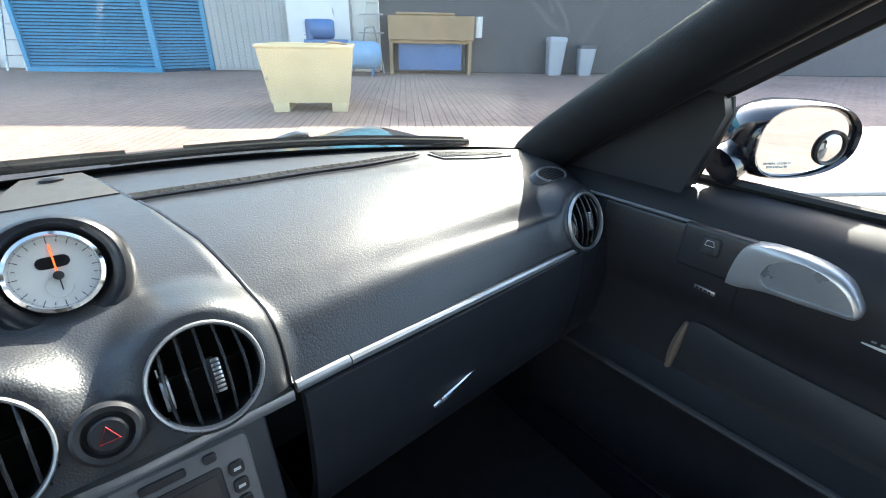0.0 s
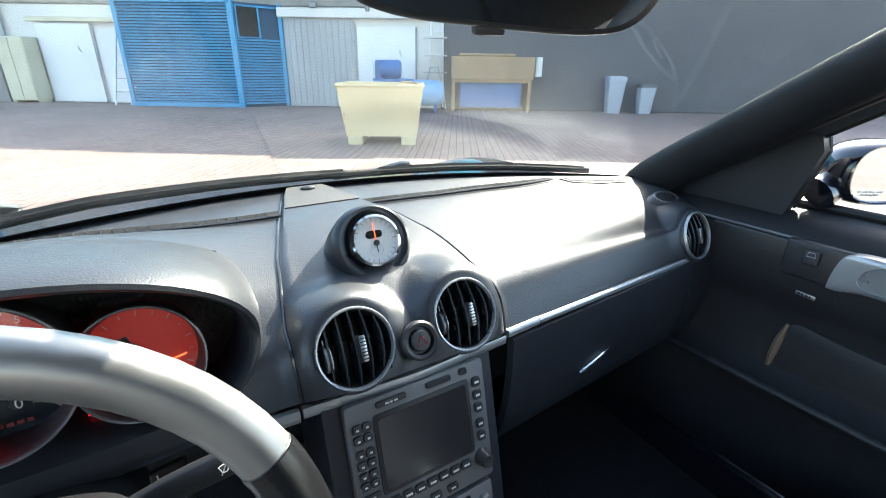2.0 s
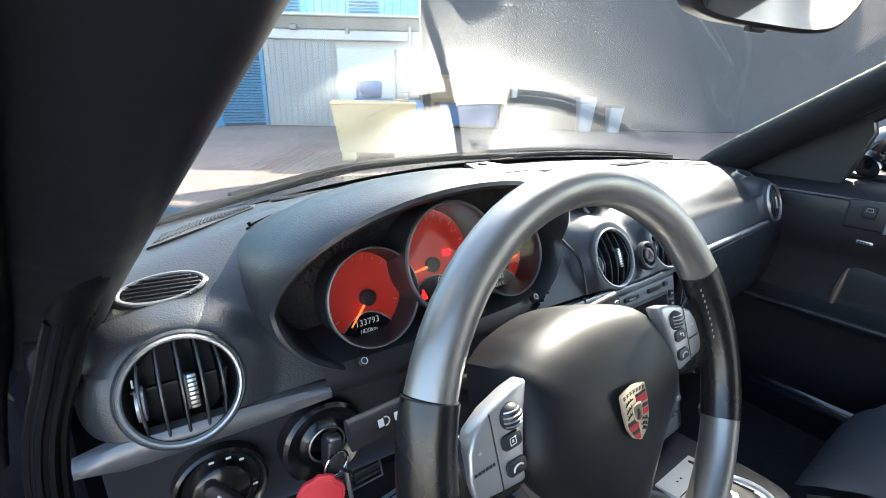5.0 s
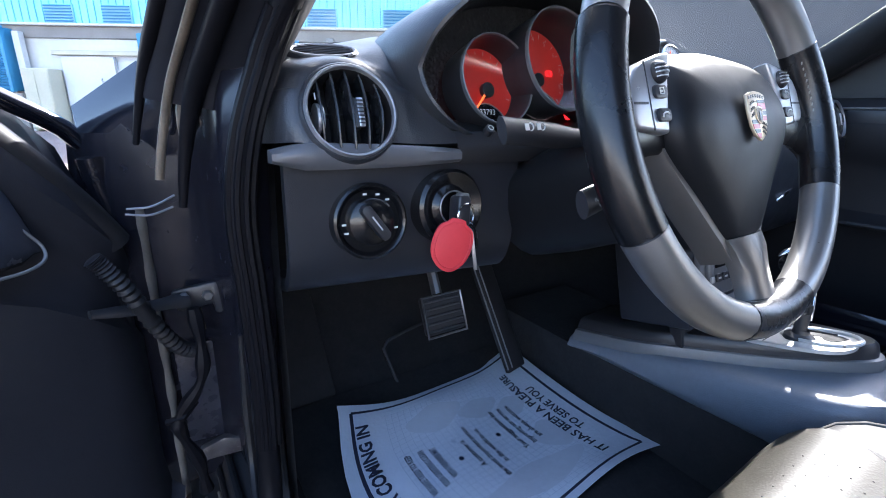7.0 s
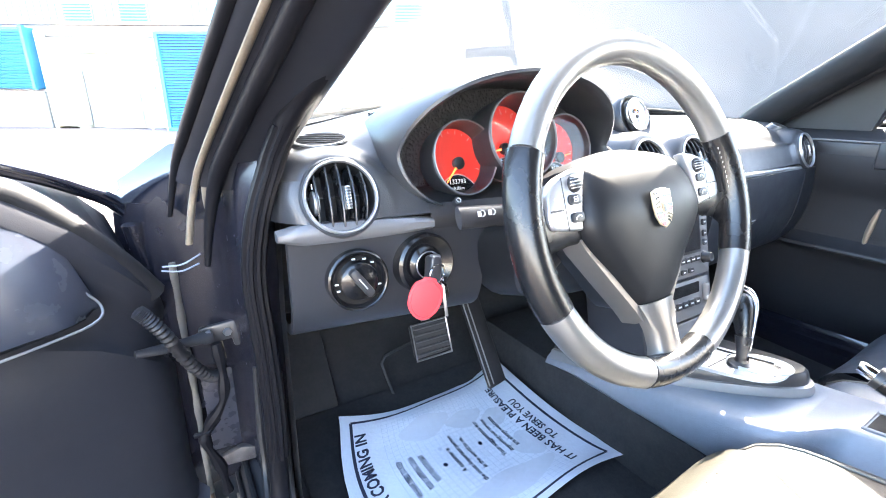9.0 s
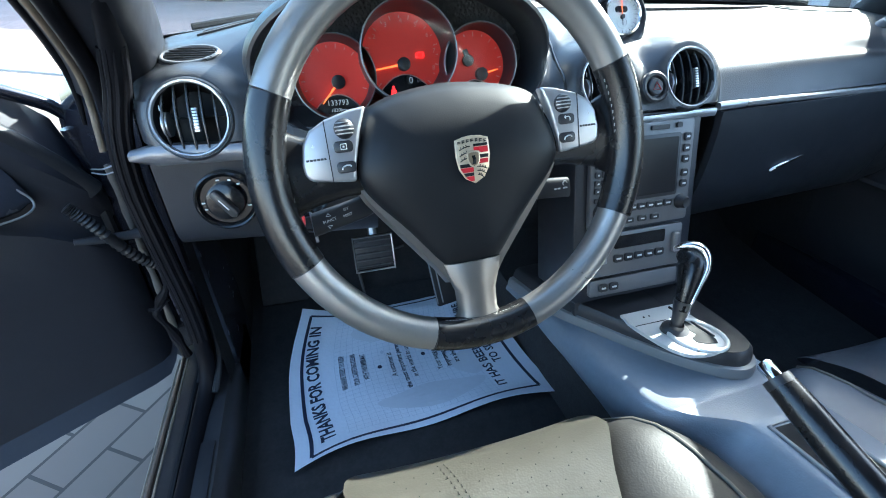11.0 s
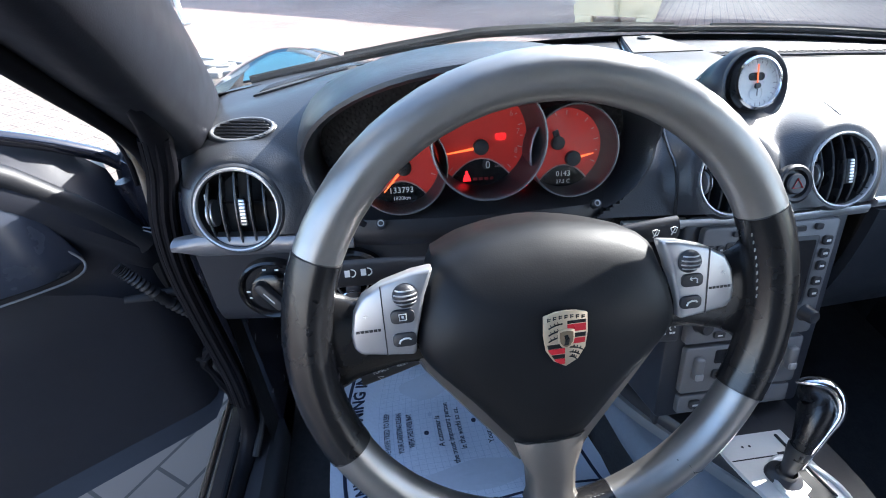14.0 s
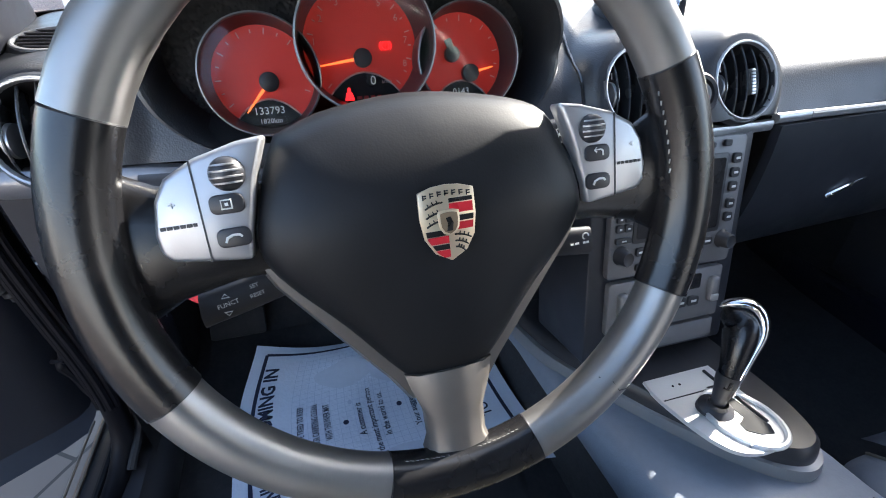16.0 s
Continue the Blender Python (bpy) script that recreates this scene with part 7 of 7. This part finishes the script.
# ---- yard: workshop front, runs at a slant ahead of the car; s along it, d out from it ----
FM = Matrix.Translation((3.29, 13.12, 0)) @ Matrix(((0.827, 0.562, 0), (-0.562, 0.827, 0), (0, 0, 1))).to_4x4()


def F(s, d, z):
    return FM @ Vector((s, -d, z))


def fbox(s0, s1, d0, d1, z0, z1, bevel=0.01):
    return box((s1 - s0, d1 - d0, z1 - z0), FM @ Matrix.Translation(((s0 + s1) / 2, -(d0 + d1) / 2, (z0 + z1) / 2)), bevel, 1)


ground = part("ground", loft([[FM @ Vector((s, -d, -0.012)) for d in (-60, 9.8, 60, 400)] for s in (-300, -40, 40, 300)], closed=False), JOINT, None, "sandy joint bed of a paved yard", False, "ground", "structure")


def brick_material(name, c1, c2, mortar, bump=0.4):
    m = bpy.data.materials.new(name)
    m.use_nodes = True
    nt = m.node_tree
    b = nt.nodes["Principled BSDF"]
    co = nt.nodes.new("ShaderNodeTexCoord").outputs["Object"]
    br = nt.nodes.new("ShaderNodeTexBrick")
    br.inputs["Scale"].default_value = 1.0
    br.inputs["Brick Width"].default_value, br.inputs["Row Height"].default_value, br.inputs["Mortar Size"].default_value = 0.20, 0.10, 0.004
    br.inputs["Color1"].default_value, br.inputs["Color2"].default_value, br.inputs["Mortar"].default_value = (*c1, 1), (*c2, 1), (*mortar, 1)
    nt.links.new(co, br.inputs["Vector"])
    no = nt.nodes.new("ShaderNodeTexNoise")
    no.inputs["Scale"].default_value, no.inputs["Detail"].default_value = 0.6, 6
    nt.links.new(co, no.inputs["Vector"])
    mx = nt.nodes.new("ShaderNodeMix")
    mx.data_type, mx.blend_type = "RGBA", "MULTIPLY"
    mx.inputs["Factor"].default_value = 0.6
    rg = nt.nodes.new("ShaderNodeMapRange")
    rg.inputs["From Min"].default_value, rg.inputs["From Max"].default_value, rg.inputs["To Min"].default_value, rg.inputs["To Max"].default_value = 0.3, 0.7, 0.65, 1.15
    nt.links.new(no.outputs["Fac"], rg.inputs["Value"])
    nt.links.new(br.outputs["Color"], mx.inputs["A"])
    nt.links.new(rg.outputs[0], mx.inputs["B"])
    nt.links.new(mx.outputs["Result"], b.inputs["Base Color"])
    bp = nt.nodes.new("ShaderNodeBump")
    bp.inputs["Strength"].default_value, bp.inputs["Distance"].default_value, bp.invert = bump, 0.004, True
    nt.links.new(br.outputs["Fac"], bp.inputs["Height"])
    nt.links.new(bp.outputs[0], b.inputs["Normal"])
    b.inputs["Roughness"].default_value = 0.85
    return m


PINK_FIELD = brick_material("pink_paver_field", (0.29, 0.195, 0.165), (0.35, 0.245, 0.205), (0.07, 0.05, 0.043))
GREY_FIELD = brick_material("grey_paver_field", (0.165, 0.128, 0.105), (0.205, 0.165, 0.135), (0.06, 0.048, 0.04))


def field(name, s0, s1, d0, d1, z, mat, label):
    """A flat field of pavers, in the yard's own axes."""
    bm = mesh([(d0, s0, 0), (d1, s0, 0), (d1, s1, 0), (d0, s1, 0)], [(0, 1, 2, 3)])
    ob = part(name, bm, mat, None, label, False, "pavement", "structure")
    ob.matrix_world = FM @ Matrix(((0, 1, 0, 0), (-1, 0, 0, 0), (0, 0, 1, z), (0, 0, 0, 1)))
    return ob


field("pavement_1", -60, 80, -2, 9.72, 0.0, PINK_FIELD, "pink brick paving in front of the workshop")
field("pavement_2", -60, 80, 15.5, 80, -0.004, GREY_FIELD, "pale brick paving of the yard")
field("pavement_3", -60, -12.0, 9.88, 15.5, -0.004, GREY_FIELD, "pale brick paving of the yard")
field("pavement_4", -0.4, 80, 9.88, 15.5, -0.004, GREY_FIELD, "pale brick paving of the yard")
field("pavement_5", -12.0, -0.4, 9.88, 11.4, -0.004, GREY_FIELD, "pale brick paving of the yard")
kerb = part("kerb", fbox(-40, 60, 9.72, 9.88, -0.1, 0.02, 0.008), KERB, None, "concrete edging kerb between the pavings", True, "kerb", "structure")

# workshop front
wall = part("wall_north", fbox(-16, 45, -0.30, 0, 0, 2.42, 0.02), WHITE_WALL, None, "white rendered workshop wall", False, "wall", "structure")
grey = part("wall_grey", fbox(4.05, 45, -0.20, 0.05, 0, 5.75, 0.02), GREY_WALL, None, "tall dark grey rendered wall", False, "wall", "structure")
part("wall_band", fbox(-16, 4.04, -0.28, 0.06, 2.42, 2.72, 0.02), STONE, None, "grey stone band above the doors", False, "wall", "structure")
part("wall_ledge", fbox(-16, 4.03, -0.28, 0.18, 2.72, 2.78, 0.01), WHITE_WALL, None, "white painted ledge", False, "ledge", "structure")


def corrugated(s0, s1, d, z0, z1, pitch=0.20, depth=0.03):
    """Ribbed sheet metal with upright ribs."""
    prof, s = [], s0
    while s < s1 - 1e-6:
        for ds, dd in ((0, 0), (0.30, 0), (0.38, depth), (0.62, depth), (0.70, 0)):
            prof.append((min(s1, s + ds * pitch), d + dd))
        s += pitch
    bm = loft([[F(a, b, z) for a, b in prof] for z in (z0, z1)], closed=False)
    bmesh.ops.solidify(bm, geom=list(bm.faces), thickness=0.02)
    return bm


part("wall_cladding", corrugated(-16, 4.02, -0.05, 2.78, 5.75), BLUE_PALE, None, "pale blue ribbed sheet cladding", False, "cladding", "structure")


def louvre(s, z, w, h):
    lv = thing("louvre_window", F(s, 0.02, z), "pale blue slatted ventilation louvre", "louvre", group="louvres on the cladding")
    part("frame", fbox(s - w / 2, s + w / 2, -0.02, 0.05, z - h / 2, z + h / 2, 0.01), BLUE_PALE, lv)
    n = int(h / 0.07)
    for i in range(n):
        part("slat", box((w * 0.92, 0.05, 0.012), FM @ Matrix.Translation((s, -0.065, z - h / 2 + (i + 0.5) * h / n)) @ pose(0, 0, 0, 35), 0), BLUE, lv)


for s in (-6.4, -4.85, 0.6, 2.6):
    louvre(s, 2.99, 0.80, 0.52)

# tall blue louvred plant enclosure at the wall's left end
ts = thing("louvred_enclosure", F(-9.6, 0.2, 0.95), "tall blue louvred plant enclosure above the wall", "enclosure")
part("core", fbox(-11.6, -7.75, -0.25, 0.35, 1.05, 2.62), BLUE, ts)
for i in range(22):
    z = 1.10 + 0.068 * i
    part("slat", box((3.85, 0.07, 0.014), FM @ Matrix.Translation((-9.675, -0.39, z)) @ pose(0, 0, 0, 30), 0), BLUE, ts)
for s in (-11.6, -9.9, -7.78):
    part("post", fbox(s - 0.05, s + 0.05, 0.33, 0.45, 1.02, 2.66), BLUE, ts)
part("wall_low", fbox(-14, -7.6, 0.05, 0.35, 0, 0.98), STONE, None, "low grey wall below the enclosure", False, "wall", "structure")
part("white_post", fbox(-7.60, -7.42, 0.1, 0.28, 0, 2.55), WHITE_WALL, None, "white painted post beside the wall", True, "post")


def door_leaf(s0, s1, d, z1, mat, label, name="sliding_door"):
    t = thing(name, F((s0 + s1) / 2, d, 0), label, "door")
    part("leaf", fbox(s0, s1, d, d + 0.05, 0.02, z1, 0.008), mat, t)
    part("edge", fbox(s1 - 0.05, s1, d + 0.051, d + 0.065, 0.02, z1, 0.003), SILVER_GREY, t)
    part("handle", tube([F(s1 - 0.45, d + 0.06, z1 - 0.55), F(s1 - 0.45, d + 0.09, z1 - 0.60), F(s1 - 0.42, d + 0.06, z1 - 0.68)], 0.015, 8), STEEL, t)
    return t


door_leaf(-6.55, -5.05, 0.06, 1.96, WHITE_SHEET, "white sliding door hanging from a rail")
part("trim_4", fbox(-5.05, -3.95, 0.02, 0.05, 0.02, 1.85, 0.005), WHITE_SHEET, None, "white sheet panel on the wall", False, "panel", "structure")
rail = thing("door_rail", F(-5.3, 0.1, 2.0), "pale steel sliding door rail", "rail")
part("rail", fbox(-6.75, -3.75, 0.02, 0.16, 2.0, 2.11, 0.01), CREAM, rail)
part("corrugated_door", corrugated(0.02, 1.80, 0.10, 0.02, 2.12, 0.16, 0.03), WHITE_SHEET, None, "white corrugated sliding door", False, "door")
fascia = thing("door_canopy", F(1.8, 0.1, 2.2), "white boxed canopy over the sliding door", "canopy")
part("box", fbox(-0.12, 3.72, 0.02, 0.22, 2.16, 2.38, 0.015), WHITE_WALL, fascia)
part("floodlight", fbox(0.75, 0.95, 0.22, 0.36, 2.36, 2.50, 0.02), SILVER_GREY, fascia)
part("floodlight", fbox(2.15, 2.25, 0.22, 0.30, 2.30, 2.46, 0.02), SILVER_GREY, fascia)
door_leaf(1.86, 3.42, 0.02, 1.98, WHITE_SHEET, "plain white metal door", "metal_door")

# cream cabinet
cab = thing("metal_cabinet", F(-7.05, 0.3, 0), "cream steel cabinet standing at the wall", "cabinet")
part("body", fbox(-7.35, -6.62, 0.05, 0.55, 0.06, 1.62, 0.02), CREAM, cab)
part("door", fbox(-7.33, -6.99, 0.55, 0.57, 0.10, 1.58, 0.006), CREAM, cab)
part("door", fbox(-6.97, -6.64, 0.55, 0.57, 0.10, 1.58, 0.006), CREAM, cab)
for s in (-7.3, -6.67):
    part("foot", fbox(s - 0.03, s + 0.03, 0.1, 0.5, 0.0, 0.06, 0.005), CREAM, cab)


def ladder(s, z0, z1, d0, d1, w, mat, label):
    """Two rails and rungs leaning on the wall."""
    t = thing("ladder", F(s, d0, z0), label, "ladder")
    for k in (-1, 1):
        part("rail", tube([F(s + k * w / 2, d0, z0), F(s + k * w / 2 * 0.8, d1, z1)], 0.025, 8), mat, t)
    n = int((z1 - z0) / 0.28)
    for i in range(1, n):
        f = i / n
        part("rung", tube([F(s - w / 2 * (1 - 0.2 * f), d0 + (d1 - d0) * f, z0 + (z1 - z0) * f), F(s + w / 2 * (1 - 0.2 * f), d0 + (d1 - d0) * f, z0 + (z1 - z0) * f)], 0.016, 6), mat, t)
    return t


ladder(-4.20, 0.0, 1.95, 0.75, 0.12, 0.42, ALU, "aluminium step ladder leaning on the wall")
ladder(3.92, 0.05, 2.5, 0.22, 0.12, 0.36, WHITE_SHEET, "pale ladder fixed on the wall")

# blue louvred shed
# shade between the louvres, put into the colour of the shed's core
BLUE_SHADE = material("blue_gap_shade", (0.015, 0.055, 0.11), 0.6)
shed = thing("louvred_shed", F(-2.4, 0.4, 0), "blue sheet-metal shed with horizontal louvres", "shed")
B0, B1 = (-3.87, 0.75), (-1.03, 0.75)
B2, B3 = (-0.10, 0.0), (-3.87, 0.0)
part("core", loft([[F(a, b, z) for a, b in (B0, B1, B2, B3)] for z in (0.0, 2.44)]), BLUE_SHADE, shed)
for i in range(34):
    z = 0.10 + 0.0685 * i
    part("louvre", loft([[F(B0[0] + 0.05, b, z + h), F(B1[0] - 0.05, b, z + h)] for b, h in ((0.757, 0.014), (0.805, -0.014), (0.805, -0.022), (0.757, 0.024))], closed=False), BLUE, shed)
    if not (22 < i < 33):
        part("louvre", loft([[F(B1[0] + 0.04 + q * 0.0 + b * 0.6, 0.75 - 0.04 + b * 0.75, z + h), F(B2[0] - 0.06 + b * 0.6, 0.05 + b * 0.75, z + h)] for b, h, q in ((0.005, 0.014, 0), (0.055, -0.014, 0), (0.055, -0.022, 0), (0.007, 0.024, 0))], closed=False), BLUE, shed)
for (a, b), w in ((B0, 0.05), (B1, 0.07), (B2, 0.05)):
    part("post", fbox(a - w, a + w, b - 0.02, b + 0.08, 0, 2.46, 0.005), BLUE, shed)
part("base_rail", fbox(B0[0], B1[0], 0.74, 0.83, 0.0, 0.09, 0.004), BLUE, shed)
part("top_rail", fbox(B0[0], B1[0], 0.74, 0.83, 2.40, 2.47, 0.004), BLUE, shed)
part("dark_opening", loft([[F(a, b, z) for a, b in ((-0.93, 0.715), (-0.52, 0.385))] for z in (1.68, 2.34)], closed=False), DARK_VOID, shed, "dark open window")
part("opening_frame", tube([F(-0.93, 0.72, 1.66), F(-0.52, 0.39, 1.66), F(-0.52, 0.39, 2.36), F(-0.93, 0.72, 2.36)], 0.03, 6, True), BLUE, shed)

# cream plywood crate on feet
A0, B0c = Vector((2.08, 6.12, 0)), Vector((2.99, 5.60, 0))
ux = (B0c - A0).normalized()
uy = Vector((-ux.y, ux.x, 0))
cr0 = (A0 + B0c) / 2 + uy * 0.42
CM = Matrix.Translation(cr0) @ Matrix((ux, uy, (0, 0, 1))).transposed().to_4x4()
crate = thing("plywood_crate", cr0, "cream-painted open plywood crate on feet", "crate")


def crate_ring(k, z):
    return [CM @ Vector((x * k, y * k, z)) for x, y in ((-0.52, -0.42), (0.52, -0.42), (0.52, 0.42), (-0.52, 0.42))]


part("box", loft([crate_ring(0.86, 0.12), crate_ring(0.94, 0.12), crate_ring(1.12, 0.80), crate_ring(1.08, 0.80), crate_ring(0.91, 0.15), crate_ring(0.2, 0.15)]), PLY, crate, "flared plywood box")
part("lip", tube([v + Vector((0, 0, 0)) for v in crate_ring(1.125, 0.79)], 0.022, 8, True), PLY, crate)
for x in (-0.37, 0.37):
    part("runner", box((0.20, 0.80, 0.12), CM @ Matrix.Translation((x, 0, 0.06)), 0.012), PLY, crate)
for x, y in ((-0.495, 0.42), (-0.495, 0.26)):
    part("bolt_head", lathe([(0.016, 0), (0.016, 0.008), (0, 0.010)], CM @ Matrix.Translation((x, -0.45, y)) @ pose(0, 0, 0, 90), 10), STEEL, crate)
part("strap_end", tube([CM @ Vector(p) for p in ((0.25, -0.44, 0.80), (0.30, -0.40, 0.84), (0.42, -0.30, 0.83), (0.50, -0.2, 0.81))], 0.014, 6), WOOD, crate)

# air compressor behind the crate
comp = thing("air_compressor", F(3.7, 1.2, 0), "blue air compressor with horizontal tank", "compressor")
part("tank", lathe([(0, -0.62), (0.20, -0.60), (0.29, -0.50), (0.30, -0.40), (0.30, 0.40), (0.29, 0.50), (0.20, 0.60), (0, 0.62)], FM @ Matrix.Translation((3.55, -1.1, 0.45)) @ pose(0, 0, 0, 0, 90), 28), material("pale_blue_enamel", (0.20, 0.36, 0.56), 0.35, vary=0.2), comp)
part("motor", lathe([(0, -0.24), (0.19, -0.24), (0.21, -0.20), (0.21, 0.20), (0.17, 0.26), (0, 0.26)], FM @ Matrix.Translation((2.85, -1.1, 0.98)) @ pose(0, 0, 0, 0, 90), 28), TANK_BLUE, comp)
part("pump", fbox(2.50, 2.68, 1.0, 1.25, 0.75, 1.18, 0.03), TANK_BLUE, comp)
for i in range(5):
    part("fin", fbox(2.46, 2.70, 0.97, 1.28, 0.86 + 0.06 * i, 0.875 + 0.06 * i, 0.004), TANK_BLUE, comp)
part("bed", fbox(2.45, 3.4, 0.9, 1.3, 0.70, 0.77, 0.01), TANK_BLUE, comp)
for s in (3.15, 3.95):
    part("leg", fbox(s - 0.03, s + 0.03, 0.95, 1.25, 0, 0.22, 0.005), TANK_BLUE, comp)
part("pipe", tube([F(3.75, 1.0, 0.75), F(3.80, 1.0, 1.02), F(4.0, 1.0, 1.05), F(4.15, 0.9, 0.4), F(4.2, 0.9, 0.02)], 0.02, 8), STEEL, comp)
part("shelf_frame", merged(*[fbox(3.62, 4.2, 0.3, 0.7, z, z + 0.03, 0.004) for z in (0.9, 1.3, 1.7)]), STEEL, comp)

# chipboard bench with blue panel
ben = thing("workbench", F(5.3, 0.5, 0), "brown chipboard workbench with a blue panel", "workbench")
part("top_box", fbox(4.32, 6.36, 0.2, 0.85, 0.78, 1.30, 0.01), WOOD, ben)
part("blue_panel", fbox(4.55, 6.10, 0.60, 0.63, 0.10, 0.72, 0.01), TANK_BLUE, ben)
for s in (4.38, 6.28):
    part("leg", fbox(s - 0.04, s + 0.04, 0.2, 0.8, 0, 0.78, 0.005), WOOD, ben)
part("rail", fbox(4.4, 6.3, 0.72, 0.78, 0.70, 0.78, 0.005), WOOD, ben)
part("white_roll", lathe([(0.09, 0), (0.09, 0.45), (0, 0.45)], FM @ Matrix.Translation((6.48, -0.7, 0.85)), 16), WHITE_WALL, ben)
part("sacking", fbox(4.5, 5.9, 0.3, 0.8, 1.30, 1.37, 0.03), WOOD, ben)


def bin_(s, d, h, w, lid_dark, label):
    t = thing("waste_bin", F(s, d, 0), label, "bin", group="bins at the grey wall")
    rings = [[F(s + x * k, d + y * k, z) for x, y in rounded(w, w * 0.9, 0.05, 4)] for k, z in ((0.72, 0.0), (0.76, 0.02), (0.98, h * 0.84), (1.04, h * 0.85), (1.04, h * 0.88))]
    part("body", loft(rings), BIN_GREY, t)
    lid = [[F(s + x * k, d + y * k, z) for x, y in rounded(w, w * 0.9, 0.05, 4)] for k, z in ((1.07, h * 0.88), (1.07, h * 0.92), (0.98, h * 0.985), (0.6, h))]
    part("lid", loft(lid), BIN_DARK if lid_dark else BIN_GREY, t)
    part("flap", fbox(s - w * 0.3, s + w * 0.3, d + w * 0.40, d + w * 0.42, h * 0.70, h * 0.82, 0.004), BIN_DARK if lid_dark else WHITE_SHEET, t)


bin_(8.50, 0.45, 0.90, 0.44, False, "pale grey plastic waste bin")
bin_(9.30, 0.45, 0.72, 0.40, True, "grey waste bin with dark lid")
pole = thing("bollard", (-2.95, 7.05, 0), "thin white steel pole standing in the yard", "pole")
part("pole", tube([Vector((-2.95, 7.05, 0)), Vector((-2.97, 7.06, 1.1)), Vector((-3.0, 7.1, 1.3))], 0.035, 10), WHITE_SHEET, pole)
part("foot", lathe([(0.09, 0), (0.09, 0.02), (0.04, 0.03)], Matrix.Translation((-2.95, 7.05, 0)), 16), STEEL, pole)
part("rubble", merged(*[box((random.uniform(0.1, 0.3), random.uniform(0.08, 0.2), 0.05), pose(-1.75 + random.uniform(-0.3, 0.3), 4.35 + random.uniform(-0.25, 0.25), 0.015, 0, random.uniform(-8, 8), random.uniform(0, 180)), 0.01) for _ in range(9)]), STONE, None, "broken paving pieces beside the kerb", False, "rubble", "stuff")

# parked white car and buildings behind, which the mirrors show
van = thing("parked_car", F(2.0, 26.0, 0), "white car parked across the yard", "car")
part("body", loft([[F(-2.2 + s, 26 + b, z) for b, z in ((-0.85, 0.30), (-0.88, 0.65), (-0.80, 0.90), (0.80, 0.90), (0.88, 0.65), (0.85, 0.30))] for s in (0, 0.3, 4.0, 4.3)]), WHITE_SHEET, van)
part("cabin", loft([[F(-0.05 + s, 26 + b, z) for b, z in ((-0.78, 0.9), (-0.62, 1.42), (0.62, 1.42), (0.78, 0.9))] for s in (-1.4, -0.8, 1.0, 1.6)]), LCD, van)
for s in (-1.4, 1.3):
    for b in (-0.82, 0.82):
        wl = part("wheel", lathe([(0, -0.1), (0.30, -0.1), (0.32, -0.06), (0.32, 0.06), (0.30, 0.1), (0, 0.1)], FM @ Matrix.Translation((s, -26 - b, 0.32)) @ pose(0, 0, 0, 90), 24), RUBBER, van)
        part("rim", lathe([(0, -0.11), (0.19, -0.11), (0.2, 0.11), (0, 0.11)], FM @ Matrix.Translation((s, -26 - b, 0.32)) @ pose(0, 0, 0, 90), 16), ALU, wl)
far = part("wall_south", fbox(-40, 60, 38, 38.4, 0, 5.0), WHITE_WALL, None, "pale wall across the yard", False, "wall", "structure")

# ---- single pavers beside the open door, the rest joined ----
n_single = 0
pav_host = field("pavement_6", -12.0, -0.4, 11.4, 15.5, -0.013, JOINT, "grey pavers laid beside the car")
unit = prism([(x, y) for x, y in ((0.096, 0.046), (-0.096, 0.046), (-0.096, -0.046), (0.096, -0.046))], 0.016, Matrix.Translation((0, 0, -0.012)), 0.004, 1)
unit_me = bpy.data.meshes.new("paver")
bmesh.ops.recalc_face_normals(unit, faces=unit.faces)
unit.to_mesh(unit_me)
unit_me.materials.append(GREY_PAVER)
joined_v, joined_f = [], []
co = [v.co.copy() for v in unit_me.vertices]
fcs = [list(p.vertices) for p in unit_me.polygons]
rnd = random.Random(7)
for i in range(20):
    for j in range(116):
        d = 11.5 + 0.2 * i + (0.1 if j % 2 else 0)
        s = -12.0 + 0.1 * j + 0.05
        c = F(s, d, 0)
        m = FM @ Matrix.Translation((s, -d, rnd.uniform(-0.0015, 0.0015))) @ pose(0, 0, 0, rnd.uniform(-0.7, 0.7), rnd.uniform(-0.7, 0.7), 90 + rnd.uniform(-0.7, 0.7))
        if -1.85 < c.x < -0.72 and -0.15 < c.y < 1.35 and n_single < 290:
            n_single += 1
            ob = new("paver", unit_me)
            ob.parent = pav_host
            ob.matrix_parent_inverse = pav_host.matrix_world.inverted()
            ob.matrix_world = m
        else:
            k = len(joined_v)
            joined_v += [m @ v for v in co]
            joined_f += [[k + q for q in f] for f in fcs]
me = bpy.data.meshes.new("paver_field")
me.from_pydata(joined_v, [], joined_f)
me.materials.append(GREY_PAVER)
tagged(new("paver_field", me), "pale grey pavers round the parked car", "pavers", kind="stuff")
unit.free()
